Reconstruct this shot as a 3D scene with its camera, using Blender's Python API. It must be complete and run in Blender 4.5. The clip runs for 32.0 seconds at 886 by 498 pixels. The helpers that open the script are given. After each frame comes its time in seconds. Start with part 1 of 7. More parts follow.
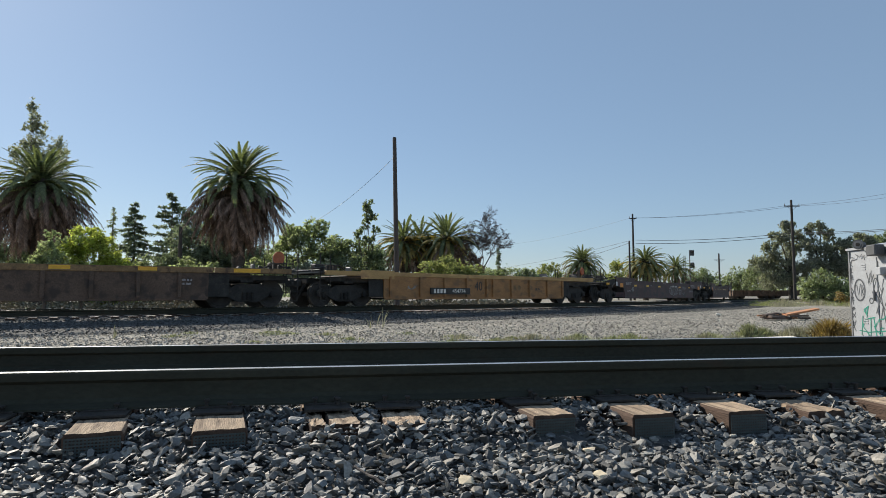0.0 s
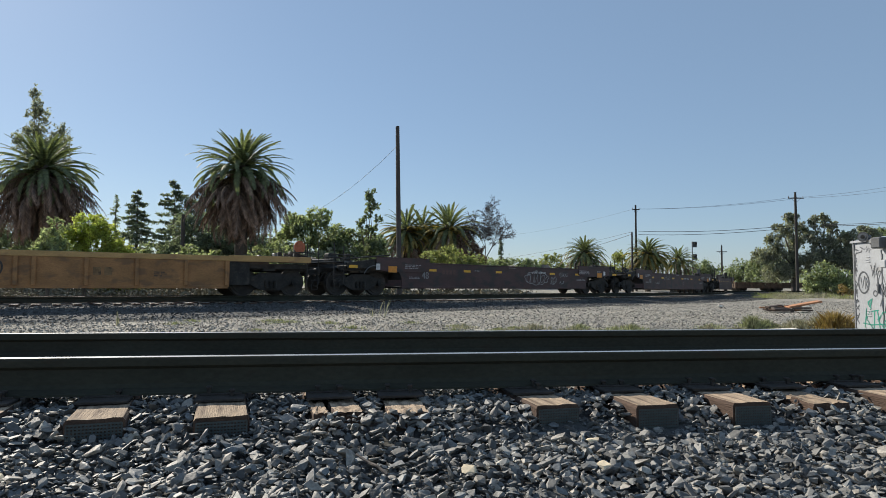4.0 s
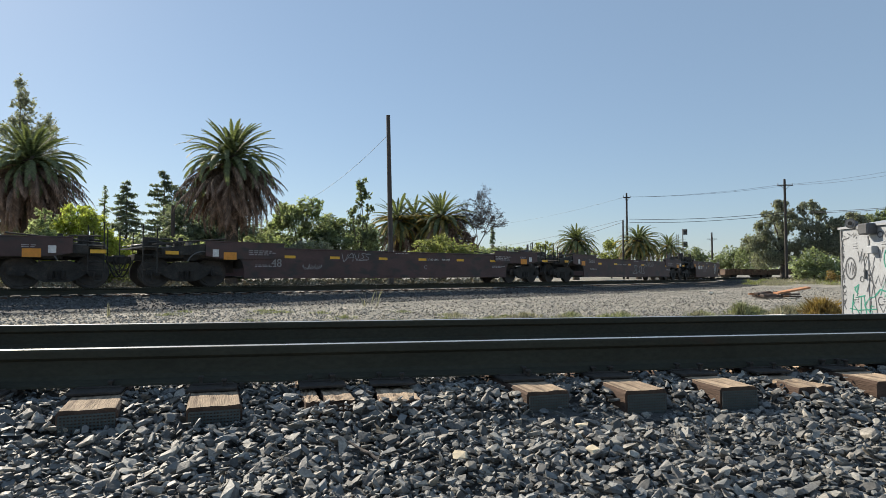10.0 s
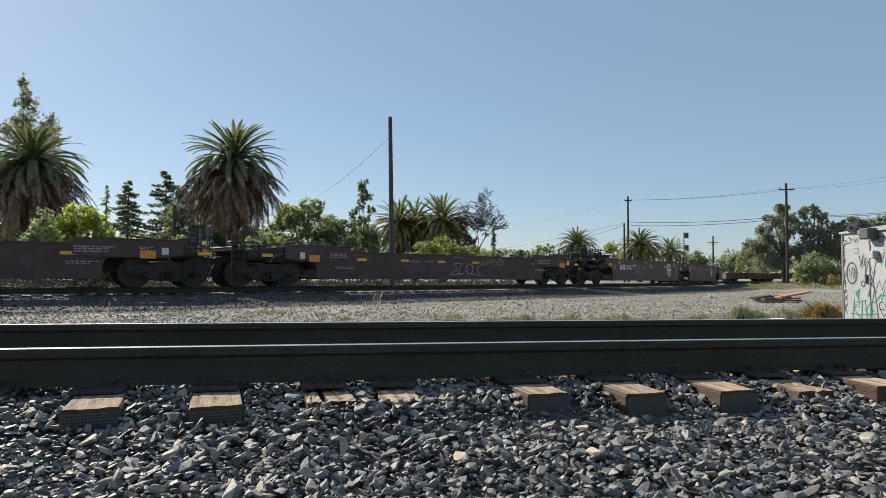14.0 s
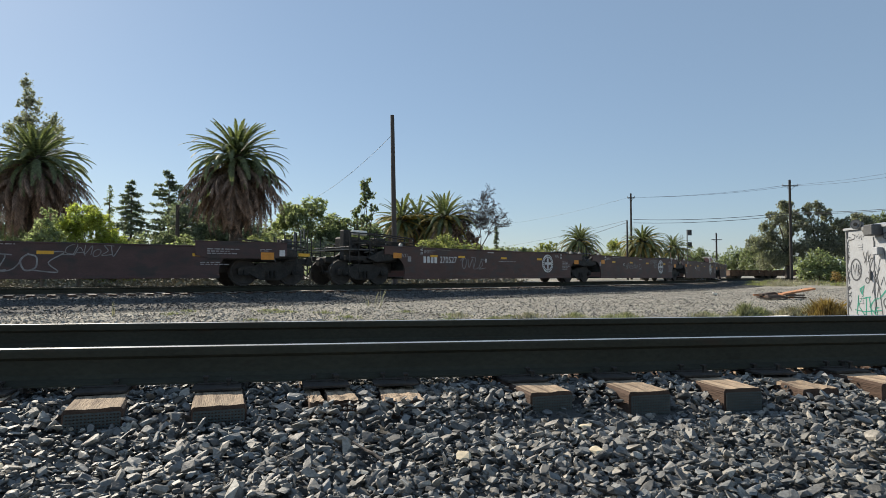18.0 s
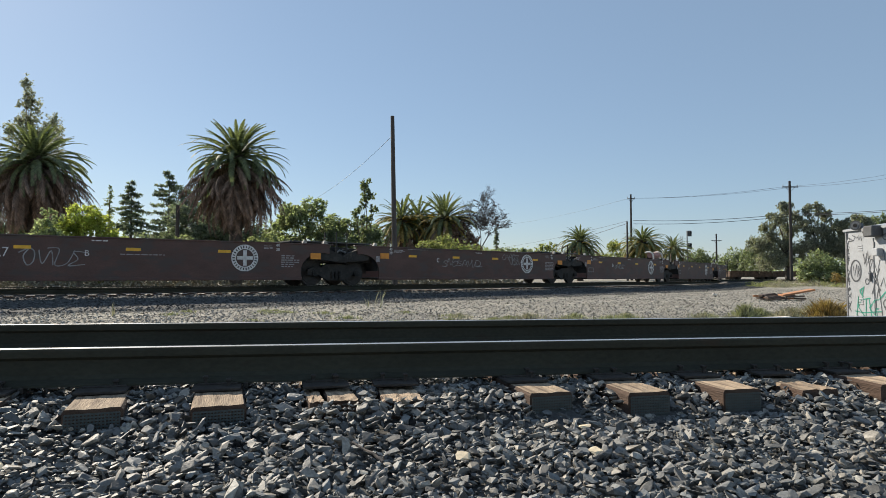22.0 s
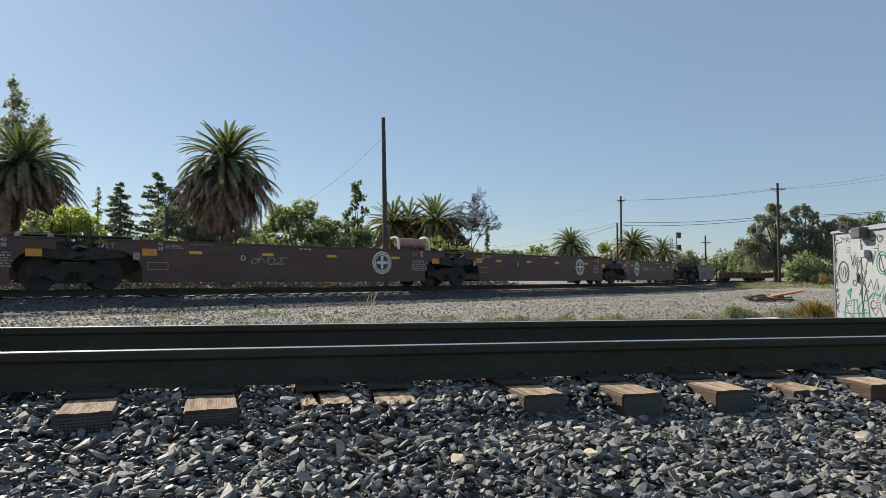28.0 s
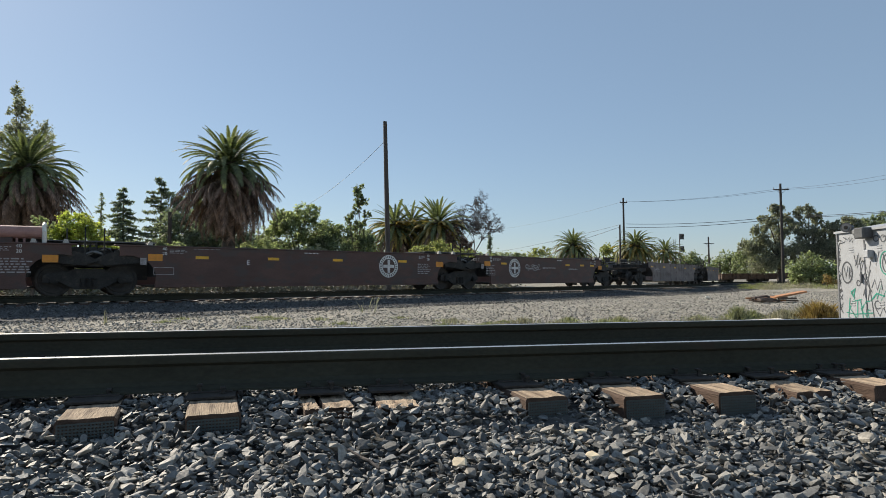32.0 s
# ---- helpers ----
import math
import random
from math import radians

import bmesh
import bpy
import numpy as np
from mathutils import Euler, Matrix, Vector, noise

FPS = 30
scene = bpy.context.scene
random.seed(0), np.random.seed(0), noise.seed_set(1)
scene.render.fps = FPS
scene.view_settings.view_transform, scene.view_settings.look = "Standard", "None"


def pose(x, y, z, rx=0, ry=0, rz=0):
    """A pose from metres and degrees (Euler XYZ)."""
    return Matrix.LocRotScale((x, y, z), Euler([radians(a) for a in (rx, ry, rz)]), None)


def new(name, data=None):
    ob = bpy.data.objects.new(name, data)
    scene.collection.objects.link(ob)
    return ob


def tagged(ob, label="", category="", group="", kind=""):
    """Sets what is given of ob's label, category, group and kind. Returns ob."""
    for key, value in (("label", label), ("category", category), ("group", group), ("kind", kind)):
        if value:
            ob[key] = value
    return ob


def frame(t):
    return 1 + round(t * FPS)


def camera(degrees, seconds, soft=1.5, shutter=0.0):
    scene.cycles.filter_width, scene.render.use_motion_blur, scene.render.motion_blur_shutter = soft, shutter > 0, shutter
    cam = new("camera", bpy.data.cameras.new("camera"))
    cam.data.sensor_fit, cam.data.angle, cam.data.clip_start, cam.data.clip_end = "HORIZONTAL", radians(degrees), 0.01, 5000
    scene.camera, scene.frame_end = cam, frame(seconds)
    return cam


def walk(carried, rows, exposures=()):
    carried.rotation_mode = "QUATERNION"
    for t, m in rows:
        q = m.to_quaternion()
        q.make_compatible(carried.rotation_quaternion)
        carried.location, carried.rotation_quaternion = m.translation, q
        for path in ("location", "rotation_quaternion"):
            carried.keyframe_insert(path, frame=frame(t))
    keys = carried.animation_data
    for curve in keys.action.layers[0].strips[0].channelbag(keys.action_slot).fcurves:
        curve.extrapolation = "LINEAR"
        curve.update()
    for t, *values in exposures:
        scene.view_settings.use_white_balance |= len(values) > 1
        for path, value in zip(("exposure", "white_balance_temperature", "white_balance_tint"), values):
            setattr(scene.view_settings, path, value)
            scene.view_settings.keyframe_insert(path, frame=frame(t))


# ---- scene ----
# A railway cutting seen across a near track: an empty well-car train rolls by on a curve behind it.
# x to the right, y away from the viewer, z up; z = 0 is the gravel ground between the two tracks.
cam = camera(71.45, 32.0, soft=0.8)
# rows: seconds, turn to the left, tilt upwards, lean to the left, x, y, z
walk(cam, [(t, pose(x, y, z, 90 + up, 0, turn) @ pose(0, 0, 0, 0, 0, lean)) for t, turn, up, lean, x, y, z in [
    (0, 0.20, 4.14, -0.16, 0.005, -0.004, 0.934),
    (0.5, 0.20, 4.12, -0.13, 0.005, 0.001, 0.931),
    (1, 0.26, 4.06, -0.12, 0.008, 0.001, 0.931),
    (1.5, 0.24, 4.17, -0.13, 0.004, 0.005, 0.933),
    (2, 0.27, 4.03, 0.03, -0.001, 0.010, 0.929),
    (2.5, 0.25, 3.78, 0.20, -0.003, 0.015, 0.928),
    (3, 0.30, 3.58, 0.31, -0.004, 0.021, 0.926),
    (3.5, 0.36, 3.35, 0.27, -0.002, 0.024, 0.928),
    (5.5, 0.52, 3.07, 0.34, -0.011, 0.021, 0.928),
    (6, 0.29, 3.05, 0.33, -0.009, 0.021, 0.929),
    (6.5, 0.38, 3.02, 0.29, -0.005, 0.021, 0.927),
    (7, 0.40, 2.82, 0.36, -0.008, 0.021, 0.925),
    (7.5, 0.44, 2.45, 0.34, -0.008, 0.021, 0.924),
    (8, 0.54, 2.33, 0.32, -0.006, 0.020, 0.925),
    (8.5, 0.45, 2.20, 0.11, -0.002, 0.015, 0.928),
    (9, 0.03, 2.30, -0.46, 0.001, 0.005, 0.929),
    (9.5, -0.18, 2.16, -0.57, 0.006, 0.002, 0.926),
    (10, -0.35, 2.18, -0.16, 0.004, 0.007, 0.926),
    (10.5, -0.37, 2.28, -0.07, 0.003, 0.008, 0.925),
    (11, -0.38, 2.30, -0.01, 0.001, -0.002, 0.928),
    (11.5, -0.34, 2.33, -0.07, -0.001, -0.005, 0.928),
    (12, -0.38, 2.24, -0.10, 0.002, 0.004, 0.926),
    (12.5, -0.35, 2.28, -0.09, 0.003, 0.004, 0.928),
    (13, -0.31, 2.31, -0.00, 0.003, -0.000, 0.927),
    (13.5, -0.27, 2.34, 0.17, -0.003, -0.004, 0.927),
    (14, -0.26, 2.35, 0.22, -0.001, -0.007, 0.927),
    (14.5, -0.11, 2.24, 0.32, -0.002, -0.001, 0.923),
    (16.5, -0.02, 2.23, 0.17, 0.002, -0.002, 0.929),
    (17, 0.06, 2.24, 0.16, -0.000, -0.004, 0.927),
    (17.5, -0.00, 2.25, 0.07, 0.001, -0.003, 0.931),
    (18, -0.00, 2.18, -0.01, 0.003, 0.002, 0.929),
    (18.5, -0.07, 2.25, 0.02, 0.002, 0.003, 0.930),
    (19, -0.05, 2.31, -0.03, 0.004, 0.001, 0.930),
    (19.5, 0.01, 2.25, -0.01, 0.001, -0.000, 0.930),
    (20, -0.00, 2.20, 0.00, 0.000, 0.000, 0.930),
    (20.5, -0.10, 2.15, 0.03, 0.002, 0.005, 0.928),
    (21, -0.07, 2.23, 0.05, 0.001, 0.003, 0.929),
    (21.5, -0.02, 2.21, 0.08, 0.002, 0.000, 0.927),
    (22, -0.00, 2.25, 0.05, 0.004, -0.001, 0.928),
    (22.5, 0.06, 2.21, 0.09, 0.000, -0.006, 0.927),
    (23, 0.11, 2.29, 0.00, 0.001, -0.008, 0.928),
    (23.5, 0.12, 2.29, 0.04, -0.002, -0.001, 0.926),
    (24, 0.02, 2.29, 0.06, -0.003, 0.001, 0.928),
    (24.5, -0.67, 2.35, 0.02, -0.005, -0.002, 0.929),
    (25, -0.79, 2.46, 0.14, -0.010, -0.004, 0.929),
    (25.5, -0.86, 2.52, 0.14, -0.008, -0.002, 0.930),
    (27.5, -0.93, 2.36, 0.07, -0.012, 0.004, 0.929),
    (28, -0.86, 2.41, -0.02, -0.012, 0.001, 0.930),
    (28.5, -0.90, 2.59, -0.03, -0.011, -0.007, 0.932),
    (29, -0.94, 2.58, -0.05, -0.009, -0.008, 0.930),
    (29.5, -0.87, 2.57, -0.17, -0.010, -0.008, 0.928),
    (30, -0.70, 2.63, -0.34, -0.006, -0.008, 0.934),
    (30.5, -0.72, 2.69, -0.55, -0.003, -0.005, 0.932),
    (31, -0.73, 2.67, -0.49, -0.003, -0.000, 0.930),
    (31.5, -0.62, 2.66, -0.47, -0.005, 0.001, 0.930),
    (32, -0.61, 2.70, -0.42, -0.002, -0.000, 0.931),
]], exposures=[(0, 0.40, 6250, 10), (6, 0.43, 6250, 10), (9, 0.54, 6500, 10), (11, 0.58, 6500, 10), (14, 0.52, 6500, 10),
                (18, 0.49, 6500, 10), (21, 0.51, 6500, 10), (24, 0.56, 6500, 10), (25, 0.51, 6500, 10), (32, 0.45, 6500, 10)])

# ---- world, sun, exposure ----
SUN_AZ, SUN_EL = 46.0, 33.0  # degrees left of +y, degrees up
world = bpy.data.worlds.new("sky")
scene.world = world
world.use_nodes = True
wn = world.node_tree.nodes
sky = wn.new("ShaderNodeTexSky")
sky.sky_type, sky.sun_disc = "NISHITA", False
sky.sun_elevation, sky.sun_rotation = radians(SUN_EL), radians(-SUN_AZ)
sky.altitude, sky.air_density, sky.dust_density, sky.ozone_density = 30, 1.0, 0.28, 2.2
wn["Background"].inputs["Strength"].default_value = 0.08
# a thin even haze evens out the clear sky
haze = wn.new("ShaderNodeMix")
haze.data_type = "RGBA"
haze.inputs[0].default_value, haze.inputs[7].default_value = 0.5, (2.92, 4.05, 5.4, 1)
world.node_tree.links.new(sky.outputs[0], haze.inputs[6])
world.node_tree.links.new(haze.outputs[2], wn["Background"].inputs["Color"])
sun = new("sun", bpy.data.lights.new("sun", "SUN"))
sun.data.energy, sun.data.angle, sun.data.color = 5.0, radians(0.53), (1.0, 0.90, 0.745)
to_sun = Vector((-math.sin(radians(SUN_AZ)) * math.cos(radians(SUN_EL)),
                 math.cos(radians(SUN_AZ)) * math.cos(radians(SUN_EL)), math.sin(radians(SUN_EL))))
sun.matrix_world = Matrix.Translation((-20, 20, 40)) @ to_sun.to_track_quat("Z", "Y").to_matrix().to_4x4()


# ---- materials ----
def material(name, base, rough=0.7, metal=0.0, vary=0.25, scale=3.0, fine=40.0, bump=0.3, dirt=None, dirt_at=0.55,
             stretch=(1, 1, 1), spec=0.5, per_object=0.0, per_island=0.0, island_tints=None, dirt_scale=None):
    """Procedural surface: broad stains, fine grain, relief, and a tint for each object or island."""
    m = bpy.data.materials.new(name)
    m.use_nodes = True
    n, l = m.node_tree.nodes, m.node_tree.links
    b = n["Principled BSDF"]
    b.inputs["Roughness"].default_value, b.inputs["Metallic"].default_value, b.inputs["Specular IOR Level"].default_value = rough, metal, spec
    co = n.new("ShaderNodeTexCoord")
    mp = n.new("ShaderNodeMapping")
    mp.inputs["Scale"].default_value = stretch
    l.new(co.outputs["Object"], mp.inputs[0])

    def noise_tex(s, detail):
        t = n.new("ShaderNodeTexNoise")
        t.inputs["Scale"].default_value, t.inputs["Detail"].default_value = s, detail
        l.new(mp.outputs[0], t.inputs["Vector"])
        return t

    broad, grain = noise_tex(scale, 5), noise_tex(fine, 3)
    ramp = n.new("ShaderNodeValToRGB")
    lo, hi = [max(0, c * (1 - vary)) for c in base], [min(1, c * (1 + vary)) for c in base]
    ramp.color_ramp.elements[0].position, ramp.color_ramp.elements[1].position = 0.3, 0.72
    ramp.color_ramp.elements[0].color, ramp.color_ramp.elements[1].color = (*lo, 1), (*hi, 1)
    l.new(broad.outputs["Fac"], ramp.inputs[0])
    out = ramp.outputs[0]

    def mix(fac, a, c, blend="MIX"):
        x = n.new("ShaderNodeMix")
        x.data_type, x.blend_type = "RGBA", blend
        for sock, v in ((x.inputs[0], fac), (x.inputs[6], a), (x.inputs[7], c)):
            if isinstance(v, (float, int)):
                sock.default_value = v
            elif isinstance(v, tuple):
                sock.default_value = v
            else:
                l.new(v, sock)
        return x.outputs[2]

    gr = n.new("ShaderNodeMapRange")
    gr.inputs[1].default_value, gr.inputs[2].default_value = 0.3, 0.7
    gr.inputs[3].default_value, gr.inputs[4].default_value = 1 - vary * 0.8, 1 + vary * 0.8
    l.new(grain.outputs["Fac"], gr.inputs[0])
    out = mix(1.0, out, gr.outputs[0], "MULTIPLY")
    if dirt:
        d = noise_tex(dirt_scale or scale * 2.3, 6)
        dr = n.new("ShaderNodeMapRange")
        dr.inputs[1].default_value, dr.inputs[2].default_value = dirt_at, dirt_at + 0.12
        l.new(d.outputs["Fac"], dr.inputs[0])
        out = mix(dr.outputs[0], out, (*dirt, 1))
    if per_object or per_island:
        if per_object:
            rnd = n.new("ShaderNodeObjectInfo").outputs["Random"]
        else:
            rnd = n.new("ShaderNodeNewGeometry").outputs["Random Per Island"]
        if island_tints:
            r2 = n.new("ShaderNodeValToRGB")
            r2.color_ramp.interpolation = "CONSTANT"
            while len(r2.color_ramp.elements) < len(island_tints):
                r2.color_ramp.elements.new(0.5)
            for e, (p, c) in zip(r2.color_ramp.elements, island_tints):
                e.position, e.color = p, (*c, 1)
            l.new(rnd, r2.inputs[0])
            out = mix(1.0, out, r2.outputs[0], "MULTIPLY")
        k = per_object or per_island
        mr = n.new("ShaderNodeMapRange")
        mr.inputs[3].default_value, mr.inputs[4].default_value = 1 - k, 1 + k
        l.new(rnd, mr.inputs[0])
        out = mix(1.0, out, mr.outputs[0], "MULTIPLY")
    l.new(out, b.inputs["Base Color"])
    if bump:
        bp = n.new("ShaderNodeBump")
        bp.inputs["Strength"].default_value, bp.inputs["Distance"].default_value = bump, 0.4 / fine
        l.new(grain.outputs["Fac"], bp.inputs["Height"])
        l.new(bp.outputs[0], b.inputs["Normal"])
    return m


def leaf_material(name, base, vary=0.5, glow=0.35):
    """Foliage: light passes through each leaf; tint differs from leaf to leaf."""
    m = material(name, base, rough=0.62, vary=0.2, scale=0.8, fine=6, bump=0, per_island=vary)
    n, l = m.node_tree.nodes, m.node_tree.links
    b = n["Principled BSDF"]
    tr = n.new("ShaderNodeBsdfTranslucent")
    mx = n.new("ShaderNodeMixShader")
    mx.inputs[0].default_value = glow
    src = b.inputs["Base Color"].links[0].from_socket
    warm = n.new("ShaderNodeMix")
    warm.data_type, warm.blend_type = "RGBA", "MULTIPLY"
    warm.inputs[0].default_value, warm.inputs[7].default_value = 1.0, (1.95, 2.05, 1.25, 1)
    l.new(src, warm.inputs[6])
    l.new(warm.outputs[2], tr.inputs["Color"])
    l.new(b.outputs[0], mx.inputs[1])
    l.new(tr.outputs[0], mx.inputs[2])
    l.new(mx.outputs[0], n["Material Output"].inputs[0])
    return m


M = {
    "dirt": material("gravelly_dirt", (0.29, 0.268, 0.22), 0.95, vary=0.42, scale=0.6, fine=26, bump=0.9,
                     dirt=(0.16, 0.152, 0.135), dirt_at=0.48, dirt_scale=5.0),
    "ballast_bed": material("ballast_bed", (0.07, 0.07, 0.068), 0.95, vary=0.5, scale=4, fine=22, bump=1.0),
    "stone": material("ballast_stone", (0.158, 0.156, 0.147), 0.62, spec=0.6, vary=0.32, scale=9, fine=90, bump=0.5, per_island=0.6,
                      island_tints=[(0, (1, 1, 1)), (0.55, (0.8, 0.85, 0.9)), (0.8, (1.1, 1.02, 0.92)), (0.93, (1.22, 1.18, 1.1))]),
    "far_stone": material("far_ballast_stone", (0.105, 0.104, 0.10), 0.9, vary=0.25, scale=6, fine=60, bump=0.2, per_island=0.5),
    "gravel": material("tan_gray_gravel", (0.29, 0.276, 0.245), 0.9, vary=0.2, scale=6, fine=60, bump=0.2, per_island=0.3,
                       island_tints=[(0, (1, 1, 1)), (0.45, (0.68, 0.7, 0.72)), (0.7, (0.85, 0.85, 0.85)), (0.9, (1.3, 1.28, 1.2))]),
    "cream_stone": material("cream_stone", (0.62, 0.52, 0.36), 0.8, vary=0.15, scale=20, fine=90, bump=0.3),
    "rail_side": material("rusted_rail", (0.051, 0.051, 0.039), 0.9, 0.0, spec=0.12, vary=0.16, scale=3, fine=60, bump=0.12,
                          dirt=(0.052, 0.043, 0.032), dirt_at=0.62, stretch=(0.5, 1, 1)),
    "rail_top": material("polished_rail_head", (0.55, 0.54, 0.52), 0.36, 1.0, vary=0.1, scale=2, fine=120, bump=0.05, stretch=(1, 8, 8)),
    "plate": material("tie_plate_steel", (0.04, 0.033, 0.027), 0.85, 0.0, vary=0.35, scale=12, fine=90),
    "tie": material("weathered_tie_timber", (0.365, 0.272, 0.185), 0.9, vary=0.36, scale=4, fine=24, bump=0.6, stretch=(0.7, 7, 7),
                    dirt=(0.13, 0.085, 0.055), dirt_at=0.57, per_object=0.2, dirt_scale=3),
    # creosote brown, with the shade of the tie's sides and ends put into it
    "tie_side": material("shaded_creosote_tie_side", (0.085, 0.052, 0.036), 0.92, vary=0.3, scale=4, fine=26, bump=0.5, stretch=(0.7, 7, 7)),
    "end_plate": material("galvanised_end_plate", (0.075, 0.086, 0.084), 0.6, 0.3, vary=0.2, scale=14, fine=120),
    "far_bed": material("far_ballast_bed", (0.05, 0.05, 0.049), 0.95, vary=0.4, scale=3, fine=18, bump=1.0),
    "tie_far": material("sun_bleached_timber", (0.42, 0.37, 0.31), 0.9, vary=0.3, scale=4, fine=20, bump=0.7, stretch=(0.8, 8, 8), per_object=0.25),
    "car_red": material("oxide_red_car_paint", (0.096, 0.049, 0.038), 0.6, vary=0.22, scale=1.1, fine=30, bump=0.06,
                        dirt=(0.076, 0.052, 0.044), dirt_at=0.5, dirt_scale=1.6, stretch=(1, 1, 2.2)),
    "car_maroon": material("dark_maroon_car_paint", (0.076, 0.04, 0.036), 0.6, vary=0.25, scale=1.0, fine=30, bump=0.06,
                           dirt=(0.045, 0.034, 0.031), dirt_at=0.5, dirt_scale=1.4, stretch=(1, 1, 2.2)),
    "car_yellow": material("faded_yellow_car_paint", (0.47, 0.285, 0.105), 0.65, vary=0.2, scale=1.4, fine=30, bump=0.08,
                           dirt=(0.36, 0.20, 0.09), dirt_at=0.56, dirt_scale=2.2, stretch=(1, 1, 1.8)),
    # weathered panel colour; shade below the overhanging top chord is mixed into it
    "car_amber": material("weathered_shaded_amber_paint", (0.35, 0.175, 0.065), 0.7, vary=0.25, scale=1.4, fine=30, bump=0.08,
                          dirt=(0.22, 0.12, 0.055), dirt_at=0.52, dirt_scale=2.2, stretch=(1, 1, 1.8)),
    "car_brown": material("weathered_brown_car_paint", (0.12, 0.075, 0.05), 0.75, vary=0.3, scale=1.4, fine=30, bump=0.1,
                          dirt=(0.06, 0.04, 0.03), dirt_at=0.52),
    "car_ochre": material("weathered_ochre_sill", (0.24, 0.145, 0.065), 0.75, vary=0.3, scale=2, fine=30, bump=0.1,
                          dirt=(0.10, 0.06, 0.035), dirt_at=0.55),
    "car_gray": material("dusty_gray_car_paint", (0.20, 0.165, 0.15), 0.75, vary=0.2, scale=0.9, fine=20, bump=0.08,
                         dirt=(0.13, 0.10, 0.09), dirt_at=0.5),
    "black": material("greasy_black_steel", (0.038, 0.035, 0.031), 0.75, 0.0, spec=0.35, vary=0.4, scale=3, fine=40, bump=0.2,
                      dirt=(0.07, 0.058, 0.047), dirt_at=0.58),
    "wheel": material("worn_wheel_steel", (0.05, 0.044, 0.038), 0.75, 0.1, vary=0.3, scale=5, fine=50, bump=0.1),
    "reflector": material("amber_reflector_tape", (0.80, 0.42, 0.03), 0.45, vary=0.12, scale=8, fine=60, bump=0),
    "orange": material("orange_placard", (0.70, 0.27, 0.03), 0.5, vary=0.12, scale=8, fine=60, bump=0),
    "white": material("white_stencil_paint", (0.68, 0.66, 0.63), 0.7, vary=0.2, scale=6, fine=60, bump=0),
    "chalk": material("dusty_spray_paint", (0.28, 0.27, 0.26), 0.8, vary=0.3, scale=6, fine=60, bump=0),
    "stencil": material("faded_stencil_paint", (0.34, 0.31, 0.30), 0.8, vary=0.3, scale=9, fine=60, bump=0),
    "dark_panel": material("black_number_panel", (0.05, 0.045, 0.04), 0.7, vary=0.25, scale=5, fine=60, bump=0),
    "pink": material("faded_red_steel", (0.36, 0.20, 0.17), 0.7, vary=0.2, scale=3, fine=40),
    "cap_white": material("white_painted_steel", (0.74, 0.70, 0.62), 0.6, vary=0.12, scale=5, fine=40),
    "pale_steel": material("scuffed_pale_steel", (0.42, 0.40, 0.36), 0.65, vary=0.3, scale=5, fine=40, dirt=(0.16, 0.14, 0.12), dirt_at=0.55),
    "rust_red": material("rust_red_handwheel", (0.42, 0.13, 0.06), 0.7, vary=0.25, scale=6, fine=40),
    "grating": material("galvanised_grating", (0.13, 0.13, 0.125), 0.6, 0.3, vary=0.25, scale=6, fine=60),
    "pole": material("weathered_pole_timber", (0.075, 0.064, 0.056), 0.9, vary=0.3, scale=1.5, fine=25, bump=0.6, stretch=(6, 6, 0.5)),
    "pole_dark": material("dark_pole_timber", (0.05, 0.043, 0.038), 0.9, vary=0.3, scale=1.5, fine=25, bump=0.6, stretch=(6, 6, 0.5)),
    "wire": material("black_cable", (0.03, 0.03, 0.03), 0.6, vary=0.1, bump=0),
    "bark": material("rough_bark", (0.13, 0.10, 0.075), 0.95, vary=0.35, scale=2.5, fine=18, bump=1.0, stretch=(4, 4, 1)),
    "palm_trunk": material("palm_trunk", (0.085, 0.066, 0.05), 0.95, vary=0.35, scale=3, fine=14, bump=1.0, stretch=(1, 1, 3)),
    "gray_bark": material("gray_bare_bark", (0.07, 0.06, 0.055), 0.95, vary=0.3, scale=3, fine=20, bump=0.6),
    "frond": leaf_material("palm_frond", (0.12, 0.14, 0.068), 0.45, 0.3),
    "frond_tan": leaf_material("drying_palm_frond", (0.25, 0.19, 0.06), 0.4, 0.3),
    "frond_dead": material("dead_palm_frond", (0.19, 0.125, 0.09), 0.95, vary=0.3, scale=1.2, fine=20, bump=0, per_island=0.5),
    "leaf_mid": leaf_material("mid_green_leaves", (0.195, 0.222, 0.145), 0.5, 0.55),
    "leaf_bright": leaf_material("bright_green_leaves", (0.27, 0.295, 0.08), 0.45, 0.55),
    "leaf_dark": leaf_material("dark_conifer_needles", (0.135, 0.16, 0.125), 0.5, 0.42),
    "leaf_deep": leaf_material("deep_green_leaves", (0.155, 0.18, 0.12), 0.5, 0.52),
    "leaf_gray": leaf_material("gray_green_leaves", (0.205, 0.212, 0.175), 0.5, 0.42),
    "leaf_yellow": leaf_material("yellowish_green_leaves", (0.20, 0.215, 0.10), 0.45, 0.5),
    "leaf_rust": leaf_material("rust_brown_weed", (0.24, 0.17, 0.065), 0.4, 0.3),
    "grass": leaf_material("fresh_weed_leaves", (0.25, 0.262, 0.155), 0.45, 0.22),
    "dry_grass": leaf_material("dry_straw", (0.33, 0.31, 0.235), 0.4, 0.15),
    "brush": material("dry_brush", (0.17, 0.15, 0.10), 0.95, vary=0.3, scale=2, fine=20, bump=0, per_island=0.4),
    "box_paint": material("whitewashed_steel_cabinet", (0.335, 0.35, 0.37), 0.55, 0.0, vary=0.14, scale=1.5, fine=40, bump=0.05,
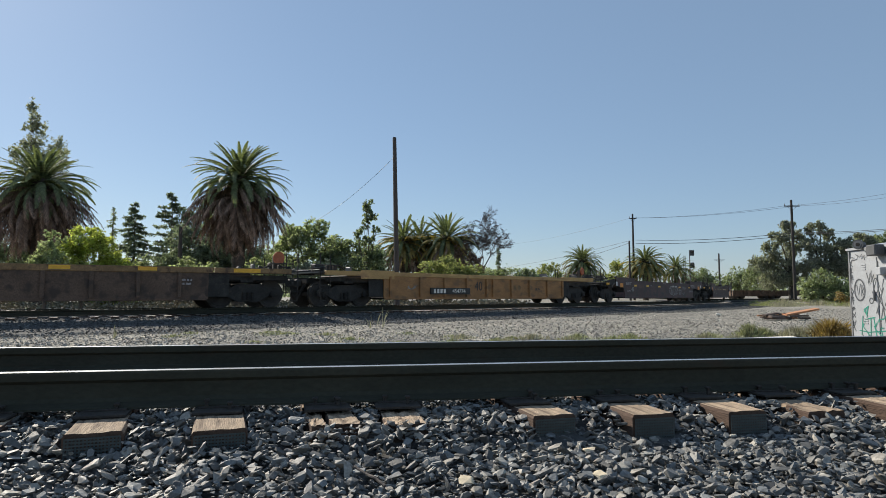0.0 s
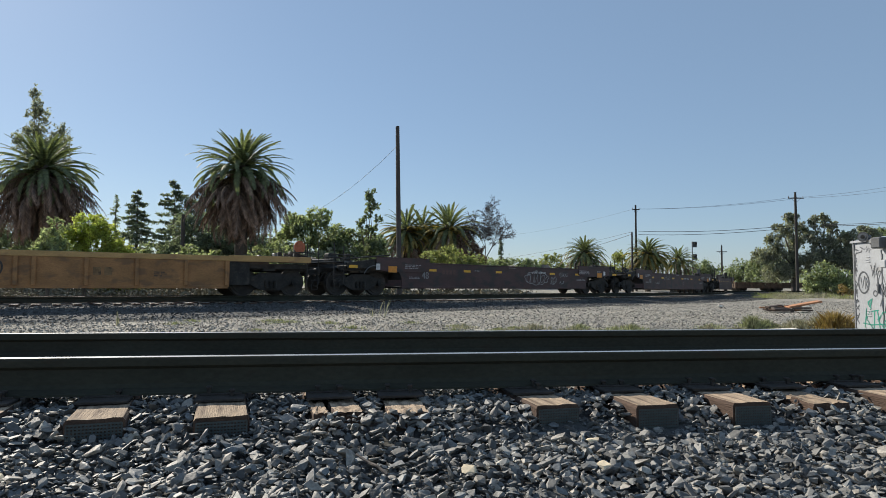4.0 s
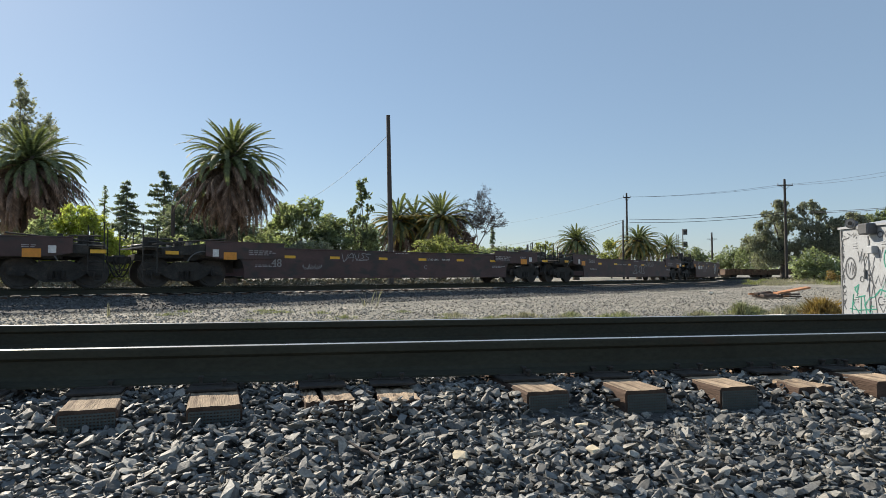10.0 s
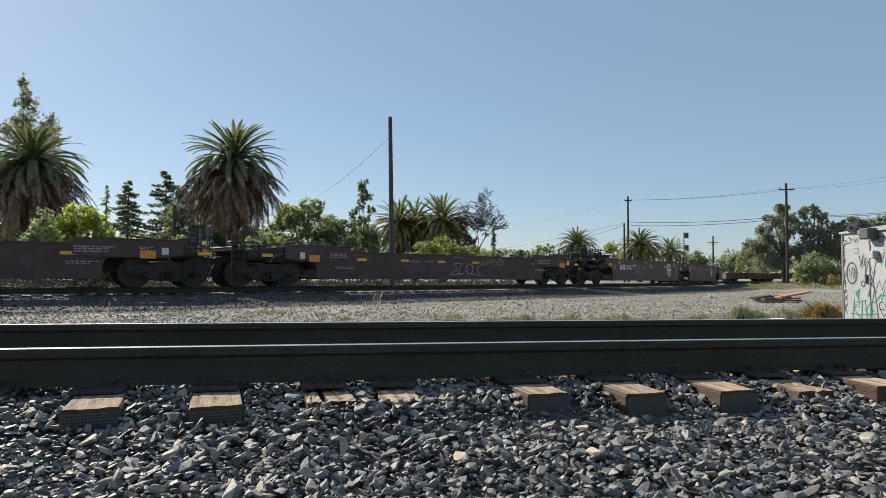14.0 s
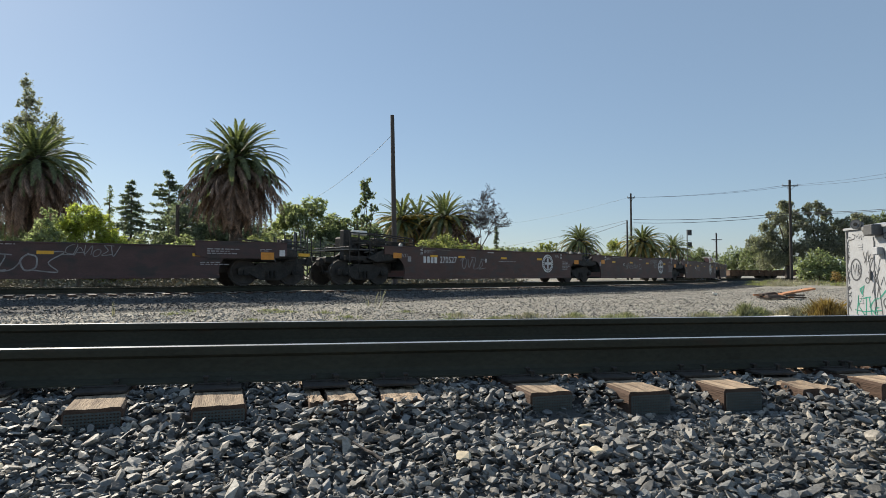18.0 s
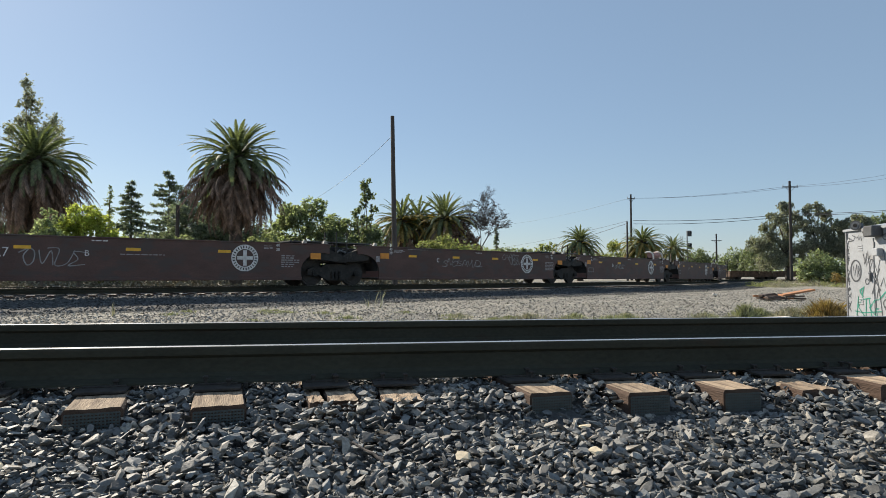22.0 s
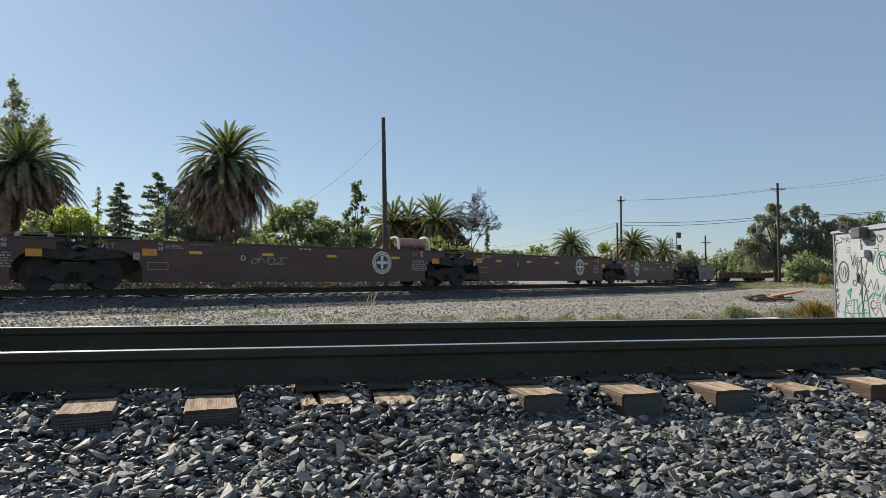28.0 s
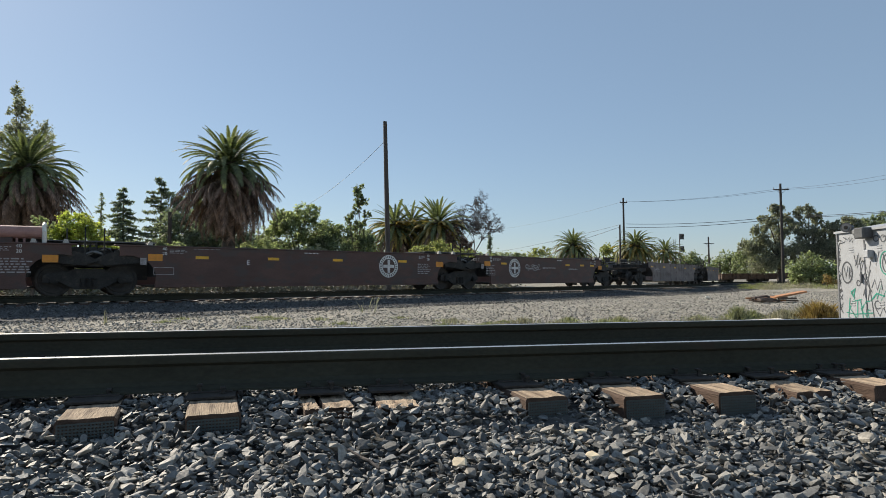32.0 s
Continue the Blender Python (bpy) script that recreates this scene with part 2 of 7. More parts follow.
                          dirt=(0.30, 0.30, 0.30), dirt_at=0.58),
    "gray_steel": material("gray_painted_steel", (0.20, 0.205, 0.21), 0.5, 0.3, vary=0.2, scale=4, fine=40),
    "dark_steel": material("dark_gray_painted_steel", (0.075, 0.078, 0.082), 0.55, 0.1, vary=0.25, scale=4, fine=40),
    "spray_black": material("black_spray_paint", (0.055, 0.06, 0.07), 0.7, vary=0.3, scale=6, fine=50, bump=0),
    "spray_green": material("green_spray_paint", (0.02, 0.22, 0.16), 0.7, vary=0.3, scale=6, fine=50, bump=0),
    "spray_red": material("red_spray_paint", (0.30, 0.16, 0.13), 0.7, vary=0.3, scale=6, fine=50, bump=0),
    "plank": material("orange_brown_plank", (0.42, 0.20, 0.10), 0.85, vary=0.25, scale=3, fine=40, stretch=(1, 8, 8), per_object=0.2),
    "plank_gray": material("gray_brown_plank", (0.14, 0.105, 0.085), 0.9, vary=0.3, scale=3, fine=40, stretch=(1, 8, 8), per_object=0.25),
    "stucco": material("pale_stucco", (0.55, 0.52, 0.47), 0.9, vary=0.12, scale=1, fine=20),
    "roof": material("gray_shingle_roof", (0.20, 0.18, 0.17), 0.9, vary=0.25, scale=2, fine=16, bump=0.6),
    "glass": material("dark_window_glass", (0.03, 0.035, 0.04), 0.1, vary=0.1, bump=0),
}


# ---- mesh helpers ----
def mesh_of(name, verts, faces, mats, smooth=False, idx=None):
    me = bpy.data.meshes.new(name)
    me.from_pydata([tuple(v) for v in verts], [], [tuple(f) for f in faces])
    for m in mats if isinstance(mats, (list, tuple)) else [mats]:
        me.materials.append(m)
    if idx is not None:
        me.polygons.foreach_set("material_index", idx)
    if smooth:
        me.polygons.foreach_set("use_smooth", [True] * len(me.polygons))
    me.update()
    return me


def part(name, bm, mat, parent=None, label="", smooth=False, at=None):
    """Links a bmesh (or a mesh) as one object under a thing or a part."""
    if isinstance(bm, bpy.types.Mesh):
        me = bm
    else:
        bmesh.ops.recalc_face_normals(bm, faces=bm.faces)
        me = bpy.data.meshes.new(name)
        bm.to_mesh(me)
        bm.free()
        me.materials.append(mat)
        if smooth:
            me.polygons.foreach_set("use_smooth", [True] * len(me.polygons))
    ob = new(name, me)
    ob.parent = parent
    if at is not None:
        ob.matrix_basis = at
    return tagged(ob, label) if label else ob


def empty(name, m=None, label="", category="", group="", kind=""):
    ob = new(name)
    ob.empty_display_size = 0.2
    if m is not None:
        ob.matrix_basis = m
    return tagged(ob, label, category, group, kind)


def add_box(bm, x0, x1, y0, y1, z0, z1, m=None, bevel=0.0):
    r = bmesh.ops.create_cube(bm, size=1)
    vs = r["verts"]
    for v in vs:
        v.co = Vector((x0 + (v.co.x + 0.5) * (x1 - x0), y0 + (v.co.y + 0.5) * (y1 - y0), z0 + (v.co.z + 0.5) * (z1 - z0)))
    if bevel:
        es = list({e for v in vs for e in v.link_edges})
        out = bmesh.ops.bevel(bm, geom=es, offset=bevel, segments=1, affect="EDGES")
        vs = list({v for f in out["faces"] for v in f.verts} | {v for v in vs if v.is_valid})
    if m is not None:
        for v in vs:
            v.co = m @ v.co
    return vs


def box_bm(*a, **k):
    bm = bmesh.new()
    add_box(bm, *a, **k)
    return bm


def add_rod(bm, a, b, r0, r1=None, seg=8):
    a, b = Vector(a), Vector(b)
    d = b - a
    m = Matrix.Translation((a + b) / 2) @ d.to_track_quat("Z", "Y").to_matrix().to_4x4()
    bmesh.ops.create_cone(bm, cap_ends=True, segments=seg, radius1=r0, radius2=r0 if r1 is None else r1, depth=max(d.length, 1e-4), matrix=m)


def add_path(bm, pts, r, seg=6):
    for a, b in zip(pts, pts[1:]):
        add_rod(bm, a, b, r, r, seg)


def add_prism(bm, outline, y0, y1):
    """An outline in x, z pushed from y0 to y1."""
    a = [bm.verts.new((x, y0, z)) for x, z in outline]
    b = [bm.verts.new((x, y1, z)) for x, z in outline]
    n = len(outline)
    bm.faces.new(a)
    bm.faces.new(list(reversed(b)))
    for i in range(n):
        bm.faces.new((a[i], b[i], b[(i + 1) % n], a[(i + 1) % n]))


def sweep(section, points, ups=None):
    """Verts and faces of a closed section (across, up) carried along points in the plane."""
    verts, faces, n = [], [], len(section)
    for i, p in enumerate(points):
        a, b = points[max(0, i - 1)], points[min(len(points) - 1, i + 1)]
        d = (Vector(b) - Vector(a)).normalized()
        side = Vector((-d.y, d.x, 0)).normalized()
        for u, w in section:
            verts.append(Vector(p) + side * u + Vector((0, 0, w)))
    for i in range(len(points) - 1):
        for j in range(n):
            k = (j + 1) % n
            faces.append((i * n + j, (i + 1) * n + j, (i + 1) * n + k, i * n + k))
    faces.append(tuple(range(n)))
    faces.append(tuple(reversed(range((len(points) - 1) * n, len(points) * n))))
    return verts, faces


def joined(name, protos, places, mats):
    """One mesh from many placed copies of small prototype meshes. places: (prototype, 4x4 array)."""
    vs, fs, base = [], [], 0
    for k, m in places:
        v, f = protos[k]
        vs.append(v @ m[:3, :3].T + m[:3, 3])
        fs.extend([tuple(i + base for i in face) for face in f])
        base += len(v)
    return mesh_of(name, np.concatenate(vs).tolist(), fs, mats)


def mat4(loc, scale=(1, 1, 1), rot=None):
    m = np.eye(4)
    r = np.array(rot.to_matrix()) if rot is not None else np.eye(3)
    m[:3, :3] = r * np.array(scale)[None, :]
    m[:3, 3] = loc
    return m


def lettering(name, text, size, mat, parent, at, label="", squeeze=1.0):
    cu = bpy.data.curves.new(name, "FONT")
    cu.body, cu.size, cu.extrude, cu.align_x, cu.align_y = text, size, 0.004, "CENTER", "CENTER"
    tmp = bpy.data.objects.new(name, cu)
    me = bpy.data.meshes.new_from_object(tmp)
    bpy.data.objects.remove(tmp)
    me.transform(Matrix.Diagonal((squeeze, 1, 1, 1)))
    me.materials.clear()
    me.materials.append(mat)
    return part(name, me, mat, parent, label, at=at)


# ---- plan ----
RAIL_Z = 0.539      # near running surface
NEAR_Y = 3.489      # near rail where it passes x = 0
NEAR = pose(0, NEAR_Y, 0, 0, 0.167, 9.86)   # along the near rail, across towards the far side


# far track: heading along the run, from a smooth curve that tightens at its far end
S0, DS = -170.0, 0.25
S_GRID = np.arange(S0, 240.0, DS)


def heading(s):
    u = np.clip(s, -25, 75) / 10
    th = 0.60466 + 0.11971 * u - 0.01649 * u ** 2 + 0.00164 * u ** 3
    return np.minimum(th + np.maximum(0, s - 75) * 0.0156, 2.1)


TH = heading(S_GRID)
I0 = int(round(-S0 / DS))
CX = np.concatenate([[0], np.cumsum(np.cos((TH[1:] + TH[:-1]) / 2) * DS)])
CY = np.concatenate([[0], np.cumsum(np.sin((TH[1:] + TH[:-1]) / 2) * DS)])
HALF_CAR = 1.45
CX = CX - CX[I0] - 9.858 - HALF_CAR * np.sin(TH)
CY = CY - CY[I0] + 18.777 + HALF_CAR * np.cos(TH)
CZ = 0.545 - 0.0087 * np.clip(CY - 18, 0, 42) - 0.06 * np.clip((38 - CY) / 20, 0, 1)   # running surface


def track(s):
    return Vector((np.interp(s, S_GRID, CX), np.interp(s, S_GRID, CY), np.interp(s, S_GRID, CZ)))


def track_turn(s):
    return float(np.interp(s, S_GRID, TH))


def ground_z(x, y):
    y = np.asarray(y, float)
    d = np.clip((y - 20) / 32, 0, 1)
    u = np.clip((95 - y) / 43, 0, 1)
    return -0.2 * (d * d * (3 - 2 * d)) * (u * u * (3 - 2 * u))


# ---- ground ----
def build_ground():
    def axis(a, b, step, far):
        mid = list(np.arange(a, b, step))
        out, d = [], step
        x = b
        while x < far:
            out.append(x)
            d *= 1.25
            x += d
        out.append(far)
        lo, d, x = [], step, a
        while x > -far:
            d *= 1.25
            x -= d
            lo.append(x)
        return np.array(sorted(lo) + mid + out)
    xs, ys = axis(-30, 50, 0.6, 3000), axis(1, 75, 0.6, 3000)
    gx, gy = np.meshgrid(xs, ys)
    z = ground_z(gx, gy) - 0.012
    for i in range(gx.shape[0]):
        for j in range(gx.shape[1]):
            if abs(gx[i, j]) < 70 and -10 < gy[i, j] < 110:
                z[i, j] += 0.035 * noise.noise((gx[i, j] * 0.35, gy[i, j] * 0.35, 0)) - 0.02
    v = np.stack([gx, gy, z], -1).reshape(-1, 3)
    w = len(xs)
    f = [(r * w + c, r * w + c + 1, (r + 1) * w + c + 1, (r + 1) * w + c) for r in range(len(ys) - 1) for c in range(w - 1)]
    ob = new("ground", mesh_of("ground", v.tolist(), f, M["dirt"], True))
    tagged(ob, "pale tan gravelly dirt with scattered stones", "ground", kind="structure")


build_ground()

RAIL_SECTION = [(-0.076, 0), (0.076, 0), (0.076, 0.011), (0.02, 0.03), (0.009, 0.05), (0.009, 0.125), (0.034, 0.142),
                (0.037, 0.176), (0.033, 0.184), (0.028, 0.186), (-0.028, 0.186), (-0.033, 0.184), (-0.037, 0.176), (-0.034, 0.142),
                (-0.009, 0.125), (-0.009, 0.05), (-0.02, 0.03), (-0.076, 0.011)]


RAIL_H = 0.186


def rail(parent, points, name="rail"):
    v, f = sweep([(u, w * RAIL_H / 0.186) for u, w in RAIL_SECTION], points)
    n = len(RAIL_SECTION)
    idx = [1 if (k < len(f) - 2 and k % n == 9) else 0 for k in range(len(f))]
    me = mesh_of(name, v, f, [M["rail_side"], M["rail_top"]], False, idx)
    return part(name, me, None, parent, "rusty steel rail with polished running surface")


def tie_mesh(name, length, width, height, seed, mat, worn=0.012, n=14):
    """A timber with worn, split edges; x along it, origin under its middle's top."""
    rnd = random.Random(seed)
    bm = bmesh.new()
    rows = []
    prof = [(-0.5, -1), (0.5, -1), (0.5, -0.08), (0.46, 0), (0.3, 0.0), (0.15, 0.0), (0, 0.0), (-0.15, 0.0), (-0.3, 0.0), (-0.46, 0), (-0.5, -0.08)]
    for i in range(n + 1):
        x = -length / 2 + length * i / n
        row = []
        for j, (u, w) in enumerate(prof):
            dz = rnd.uniform(-worn, worn * 0.3) if j > 1 else 0
            row.append(bm.verts.new((x + (rnd.uniform(-worn, worn) if i in (0, n) else 0), u * width + rnd.uniform(-worn, worn) * 0.5, w * height + dz)))
        rows.append(row)
    k = len(prof)
    for a, b in zip(rows, rows[1:]):
        for j in range(k):
            bm.faces.new((a[j], b[j], b[(j + 1) % k], a[(j + 1) % k]))
    bm.faces.new(list(reversed(rows[0])))
    bm.faces.new(rows[-1])
    bmesh.ops.recalc_face_normals(bm, faces=bm.faces)
    me = bpy.data.meshes.new(name)
    bm.to_mesh(me)
    bm.free()
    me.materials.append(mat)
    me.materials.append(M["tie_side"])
    # upward faces keep the pale timber; sides and ends get the shade-darkened brown
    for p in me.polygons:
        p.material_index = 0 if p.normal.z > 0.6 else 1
    return me


TIE_TOP = RAIL_Z - RAIL_H - 0.018
# along the near rail: middle, near end, width, turn, sort
# (the middle of its near end along the rail, how far that end lies before the rail, width, extra turn, sort); the ties lie askew
SKEW = 5.0
NEAR_TIES = [(-2.16, -0.53, 0.235, 6, "plate"), (-1.632, -0.515, 0.236, 7, "plate"), (-1.103, -0.542, 0.233, 5, "plate"),
             (-0.59, -0.46, 0.24, 3, "split"), (-0.266, -0.487, 0.20, -3, "worn"), (0.471, -0.470, 0.231, 2, "plate"),
             (0.965, -0.535, 0.232, -2, "plate"), (1.483, -0.535, 0.222, -3, "plate"), (1.939, -0.541, 0.215, -6, "worn"),
             (2.45, -0.52, 0.24, -4, "plain"), (2.95, -0.50, 0.22, -4, "plain"), (3.45, -0.50, 0.22, -3, "plain")]


def tie_at(a, end, q, turn=0.0):
    """Where along the rail the middle of a tie lies, at q across."""
    return a - math.tan(math.radians(SKEW + turn)) * (q - end)


def end_plate(parent, w, at):
    bm = bmesh.new()
    h, nx, nz = 0.125, 15, 9
    for i in range(nx + 1):
        x = -w / 2 + w * i / nx
        add_box(bm, x - 0.0032, x + 0.0032, -0.003, 0, -h / 2, h / 2)
    for j in range(nz + 1):
        z = -h / 2 + h * j / nz
        add_box(bm, -w / 2, w / 2, -0.0042, -0.0012, z - 0.0036, z + 0.0036)
    return part("end_plate", bm, M["end_plate"], parent, "perforated galvanised anti-split plate", at=at)


def build_near_track():
    root = empty("near_track", NEAR.copy(), "straight timber-tied railway track on gray ballast", "railway track", kind="structure")
    for q in (0.0, 1.505):
        pts = [(a, q, RAIL_Z - RAIL_H + (0.006 if q else 0)) for a in (-160, -60, -20, -8, -4, -2, 0, 2, 4, 8, 20, 60, 160)]
        rail(root, pts)
    variants = {}
    more = [(a, -0.64, 0.225, 0, "plain") for a in np.arange(-2.65, -24, -0.5)] + [(a, -0.64, 0.225, 0, "plain") for a in np.arange(3.8, 24, 0.5)]
    plate_bm = bmesh.new()
    add_box(plate_bm, -0.118, 0.118, -0.22, 0.18, 0, 0.014, bevel=0.003)
    add_box(plate_bm, -0.10, 0.10, -0.105, -0.08, 0.012, 0.022, bevel=0.003)
    add_box(plate_bm, -0.10, 0.10, 0.08, 0.105, 0.012, 0.022, bevel=0.003)
    bmesh.ops.recalc_face_normals(plate_bm, faces=plate_bm.faces)
    plate_me = bpy.data.meshes.new("tie_plate")
    plate_bm.to_mesh(plate_me)
    plate_bm.free()
    plate_me.materials.append(M["plate"])
    spike_bm = bmesh.new()
    add_box(spike_bm, -0.008, 0.008, -0.008, 0.008, -0.03, 0.022)
    add_box(spike_bm, -0.014, 0.014, -0.012, 0.024, 0.020, 0.034, bevel=0.004)
    bmesh.ops.recalc_face_normals(spike_bm, faces=spike_bm.faces)
    spike_me = bpy.data.meshes.new("spike")
    spike_bm.to_mesh(spike_me)
    spike_bm.free()
    spike_me.materials.append(M["plate"])
    anchor = box_bm(-0.012, 0.012, -0.09, 0.09, -0.022, 0.008, bevel=0.004)
    bmesh.ops.recalc_face_normals(anchor, faces=anchor.faces)
    anchor_me = bpy.data.meshes.new("rail_anchor")
    anchor.to_mesh(anchor_me)
    anchor.free()
    anchor_me.materials.append(M["plate"])
    for i, (a, end, w, turn, sort) in enumerate(NEAR_TIES + more):
        near = i < len(NEAR_TIES)
        length = (0.7525 - end) * 2 / math.cos(math.radians(SKEW + turn))
        mid_a = tie_at(a, end, 0.7525, turn)
        key = i if near else 100 + i % 5
        if key not in variants:
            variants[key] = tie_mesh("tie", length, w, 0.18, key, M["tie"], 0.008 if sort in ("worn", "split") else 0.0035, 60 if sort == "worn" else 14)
        m = pose(mid_a, 0.7525, TIE_TOP - (0.012 if sort in ("split", "worn") else 0), 0, 0, 90 + SKEW + turn)
        if sort == "split":
            # two weathered halves with a gap between them
            for off, ww, cut, sd in ((-0.085, 0.075, 0.0, 40), (0.045, 0.14, 0.015, 41)):
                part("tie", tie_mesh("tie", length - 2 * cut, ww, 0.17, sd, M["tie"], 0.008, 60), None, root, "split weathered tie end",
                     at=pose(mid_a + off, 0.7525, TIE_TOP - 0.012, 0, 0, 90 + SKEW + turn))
        else:
            tie = part("tie", variants[key], None, root, "weathered tan timber railway tie", at=m)
            if sort == "plate":
                end_plate(tie, w * 0.9, pose(-length / 2 - 0.008, 0.0, -0.085, 0, 0, -90))
        for q in (0.0, 1.505):
            ta = tie_at(a, end, q, turn)
            p = part("tie_plate", plate_me, None, root, at=pose(ta, q, TIE_TOP + 0.003, 0, 0, (SKEW + turn) * 0.6 + (0 if q < 1 else 180)))
            if near:
                for dx, dy, rz in ((-0.06, -0.088, 0), (0.05, -0.088, 0), (0.06, 0.088, 180), (-0.05, 0.135, 180), (0.055, -0.14, 0)):
                    if (dx * 100 + a * 7) % 3 > 0.6:
                        part("spike", spike_me, None, p, at=pose(dx, dy, 0.014 + 0.006 * ((a * 37 + dx * 91) % 2), 0, 0, rz))
            if near and i % 2 == 0:
                part("rail_anchor", anchor_me, None, root, at=pose(ta + w / 2 + 0.03, q, TIE_TOP + 0.014))


build_near_track()


def near_bed_z(q):
    """Ballast height across the near track; q from the near rail."""
    c = abs(q - 0.7525)
    return float(np.interp(c, [0, 0.6, 0.95, 1.06, 1.2, 1.34, 1.95, 2.7, 3.4, 3.9], [TIE_TOP - 0.03, TIE_TOP - 0.03, TIE_TOP - 0.018, TIE_TOP - 0.02, TIE_TOP - 0.055, TIE_TOP - 0.105, 0.165, 0.06, 0.0, -0.08]))


def build_ballast():
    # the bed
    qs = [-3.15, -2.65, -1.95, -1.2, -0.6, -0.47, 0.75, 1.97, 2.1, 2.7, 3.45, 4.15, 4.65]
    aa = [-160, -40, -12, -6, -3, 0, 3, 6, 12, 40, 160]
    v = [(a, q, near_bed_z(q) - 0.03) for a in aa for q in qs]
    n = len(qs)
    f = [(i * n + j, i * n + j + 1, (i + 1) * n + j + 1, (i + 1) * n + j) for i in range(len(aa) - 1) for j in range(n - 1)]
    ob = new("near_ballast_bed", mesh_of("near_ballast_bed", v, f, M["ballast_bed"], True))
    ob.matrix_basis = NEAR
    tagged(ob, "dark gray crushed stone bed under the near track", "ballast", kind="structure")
    rnd = random.Random(5)

    def hulls(count, pts, seed):
        r, out = random.Random(seed), []
        for _ in range(count):
            bm = bmesh.new()
            ax = (r.uniform(1.0, 1.75), r.uniform(0.7, 1.1), r.uniform(0.3, 0.6))
            for _ in range(pts):
                d = Vector([math.copysign(abs(c) ** 0.6, c) for c in (r.gauss(0, 1), r.gauss(0, 1), r.gauss(0, 1))]).normalized() * r.uniform(0.8, 1.03)
                bm.verts.new((d.x * ax[0], d.y * ax[1], d.z * ax[2]))
            h = bmesh.ops.convex_hull(bm, input=bm.verts)
            bmesh.ops.delete(bm, geom=[g for g in h["geom_interior"] if isinstance(g, bmesh.types.BMVert)], context="VERTS")
            bm.verts.index_update()
            out.append((np.array([v.co[:] for v in bm.verts]), [tuple(w.index for w in fc.verts) for fc in bm.faces]))
            bm.free()
        return out

    protos = hulls(40, 13, 3)
    tie_spans = [(a, w / 2 + 0.005, end - 0.02, tn) for a, end, w, tn, s in NEAR_TIES]
    heaps = [(a, end, 0.06) for a, end, w, tn, sort in NEAR_TIES if sort in ("split", "worn")]
    heaps += [(a, end, 0.01 if a < -1.3 else 0.035 if a < 0 else -0.035) for a, end, w, tn, sort in NEAR_TIES if sort == "plate"]
    places = []
    step = 0.029
    for layer in (0, 1):
        for a in np.arange(-3.7, 4.0, step * (1 + 0.6 * layer)):
            for q in np.arange(-2.75 + 0.12 * math.sin(a * 5) + 0.08 * math.sin(a * 13), 1.9 if layer == 0 else 0.0, step * (1 + 0.6 * layer)):
                if q > 0.1 and (layer or rnd.random() < 0.5):
                    continue
                x, y = a + rnd.uniform(-0.02, 0.02), q + rnd.uniform(-0.02, 0.02)
                if any(y > e and abs(x - tie_at(c, e, y, tn)) < hw for c, hw, e, tn in tie_spans):
                    continue
                if layer and y > -0.12:
                    continue
                r = 0.0198 * (0.5 + 1.4 * rnd.random() ** 2.2)
                z = near_bed_z(y) + rnd.uniform(-0.022, 0.006) + (0.016 if layer else 0)
                if abs(y) < 0.1:
                    z = min(z, TIE_TOP - 0.004 - r * 0.5)
                z += 0.018 * noise.noise((x * 3, y * 3, 0))
                # stones heaped against the tie ends, or scraped away from them
                z += sum(k * math.exp(-((x - c) / 0.2) ** 2 - ((y - e + 0.08) / 0.13) ** 2) for c, e, k in heaps)
                rot = Euler((rnd.gauss(0, 0.42), rnd.gauss(0, 0.42), rnd.uniform(0, 6.28)))
                p = NEAR @ Vector((x, y, z))
                places.append((rnd.randrange(40), mat4(p, (r, r, r), rot)))
    # small stones packed under the near rail
    for a in np.arange(-3.7, 4.0, 0.012):
        x, y, r = a, rnd.uniform(-0.085, 0.07), 0.013 * rnd.uniform(0.7, 1.3)
        if any(abs(x - tie_at(c, e, y, tn)) < hw for c, hw, e, tn in tie_spans):
            continue
        places.append((rnd.randrange(40), mat4(NEAR @ Vector((x, y, TIE_TOP + 0.006 - rnd.random() * 0.016)), (r, r, r), Euler((rnd.gauss(0, 0.4), rnd.gauss(0, 0.4), rnd.uniform(0, 6.28))))))
    # coarser cover on the bank to both sides
    for _ in range(11000):
        x, y = rnd.choice((-1, 1)) * (3.65 + 7.5 * rnd.random() ** 1.4), rnd.uniform(-2.75, 1.9)
        if abs((x + 0.12 * (y + 0.6)) % 0.5 - 0.25) > 0.12 and y > -0.62 or abs(y) < 0.09:
            continue
        r = 0.03 * (0.6 + 0.9 * rnd.random() ** 1.6)
        places.append((rnd.randrange(40), mat4(NEAR @ Vector((x, y, near_bed_z(y) - 0.004)), (r, r, r), Euler((rnd.gauss(0, 0.5), rnd.gauss(0, 0.5), rnd.uniform(0, 6.28))))))
    ob = new("near_ballast_stones", joined("near_ballast_stones", protos, places, [M["stone"]]))
    tagged(ob, "loose angular gray crushed ballast stones", "ballast stones", kind="stuff")
    # single pale stones and a stick that stand out among the gray
    for k, (x, y, z, r, lab) in enumerate([(0.60, 2.62, 0.285, 0.022, "small cream-yellow stone on the gray ballast"),
                                           (0.59, 2.40, 0.245, 0.036, "flat cream stone on the gray ballast"),
                                           (0.08, 2.40, 0.225, 0.042, "rounded tan stone on the gray ballast"),
                                           (-1.62, 2.28, 0.22, 0.036, "pale tan stone on the gray ballast")]):
        v, f = protos[k * 3 + 1]
        s = np.array((r, r * 0.9, r * 0.55))
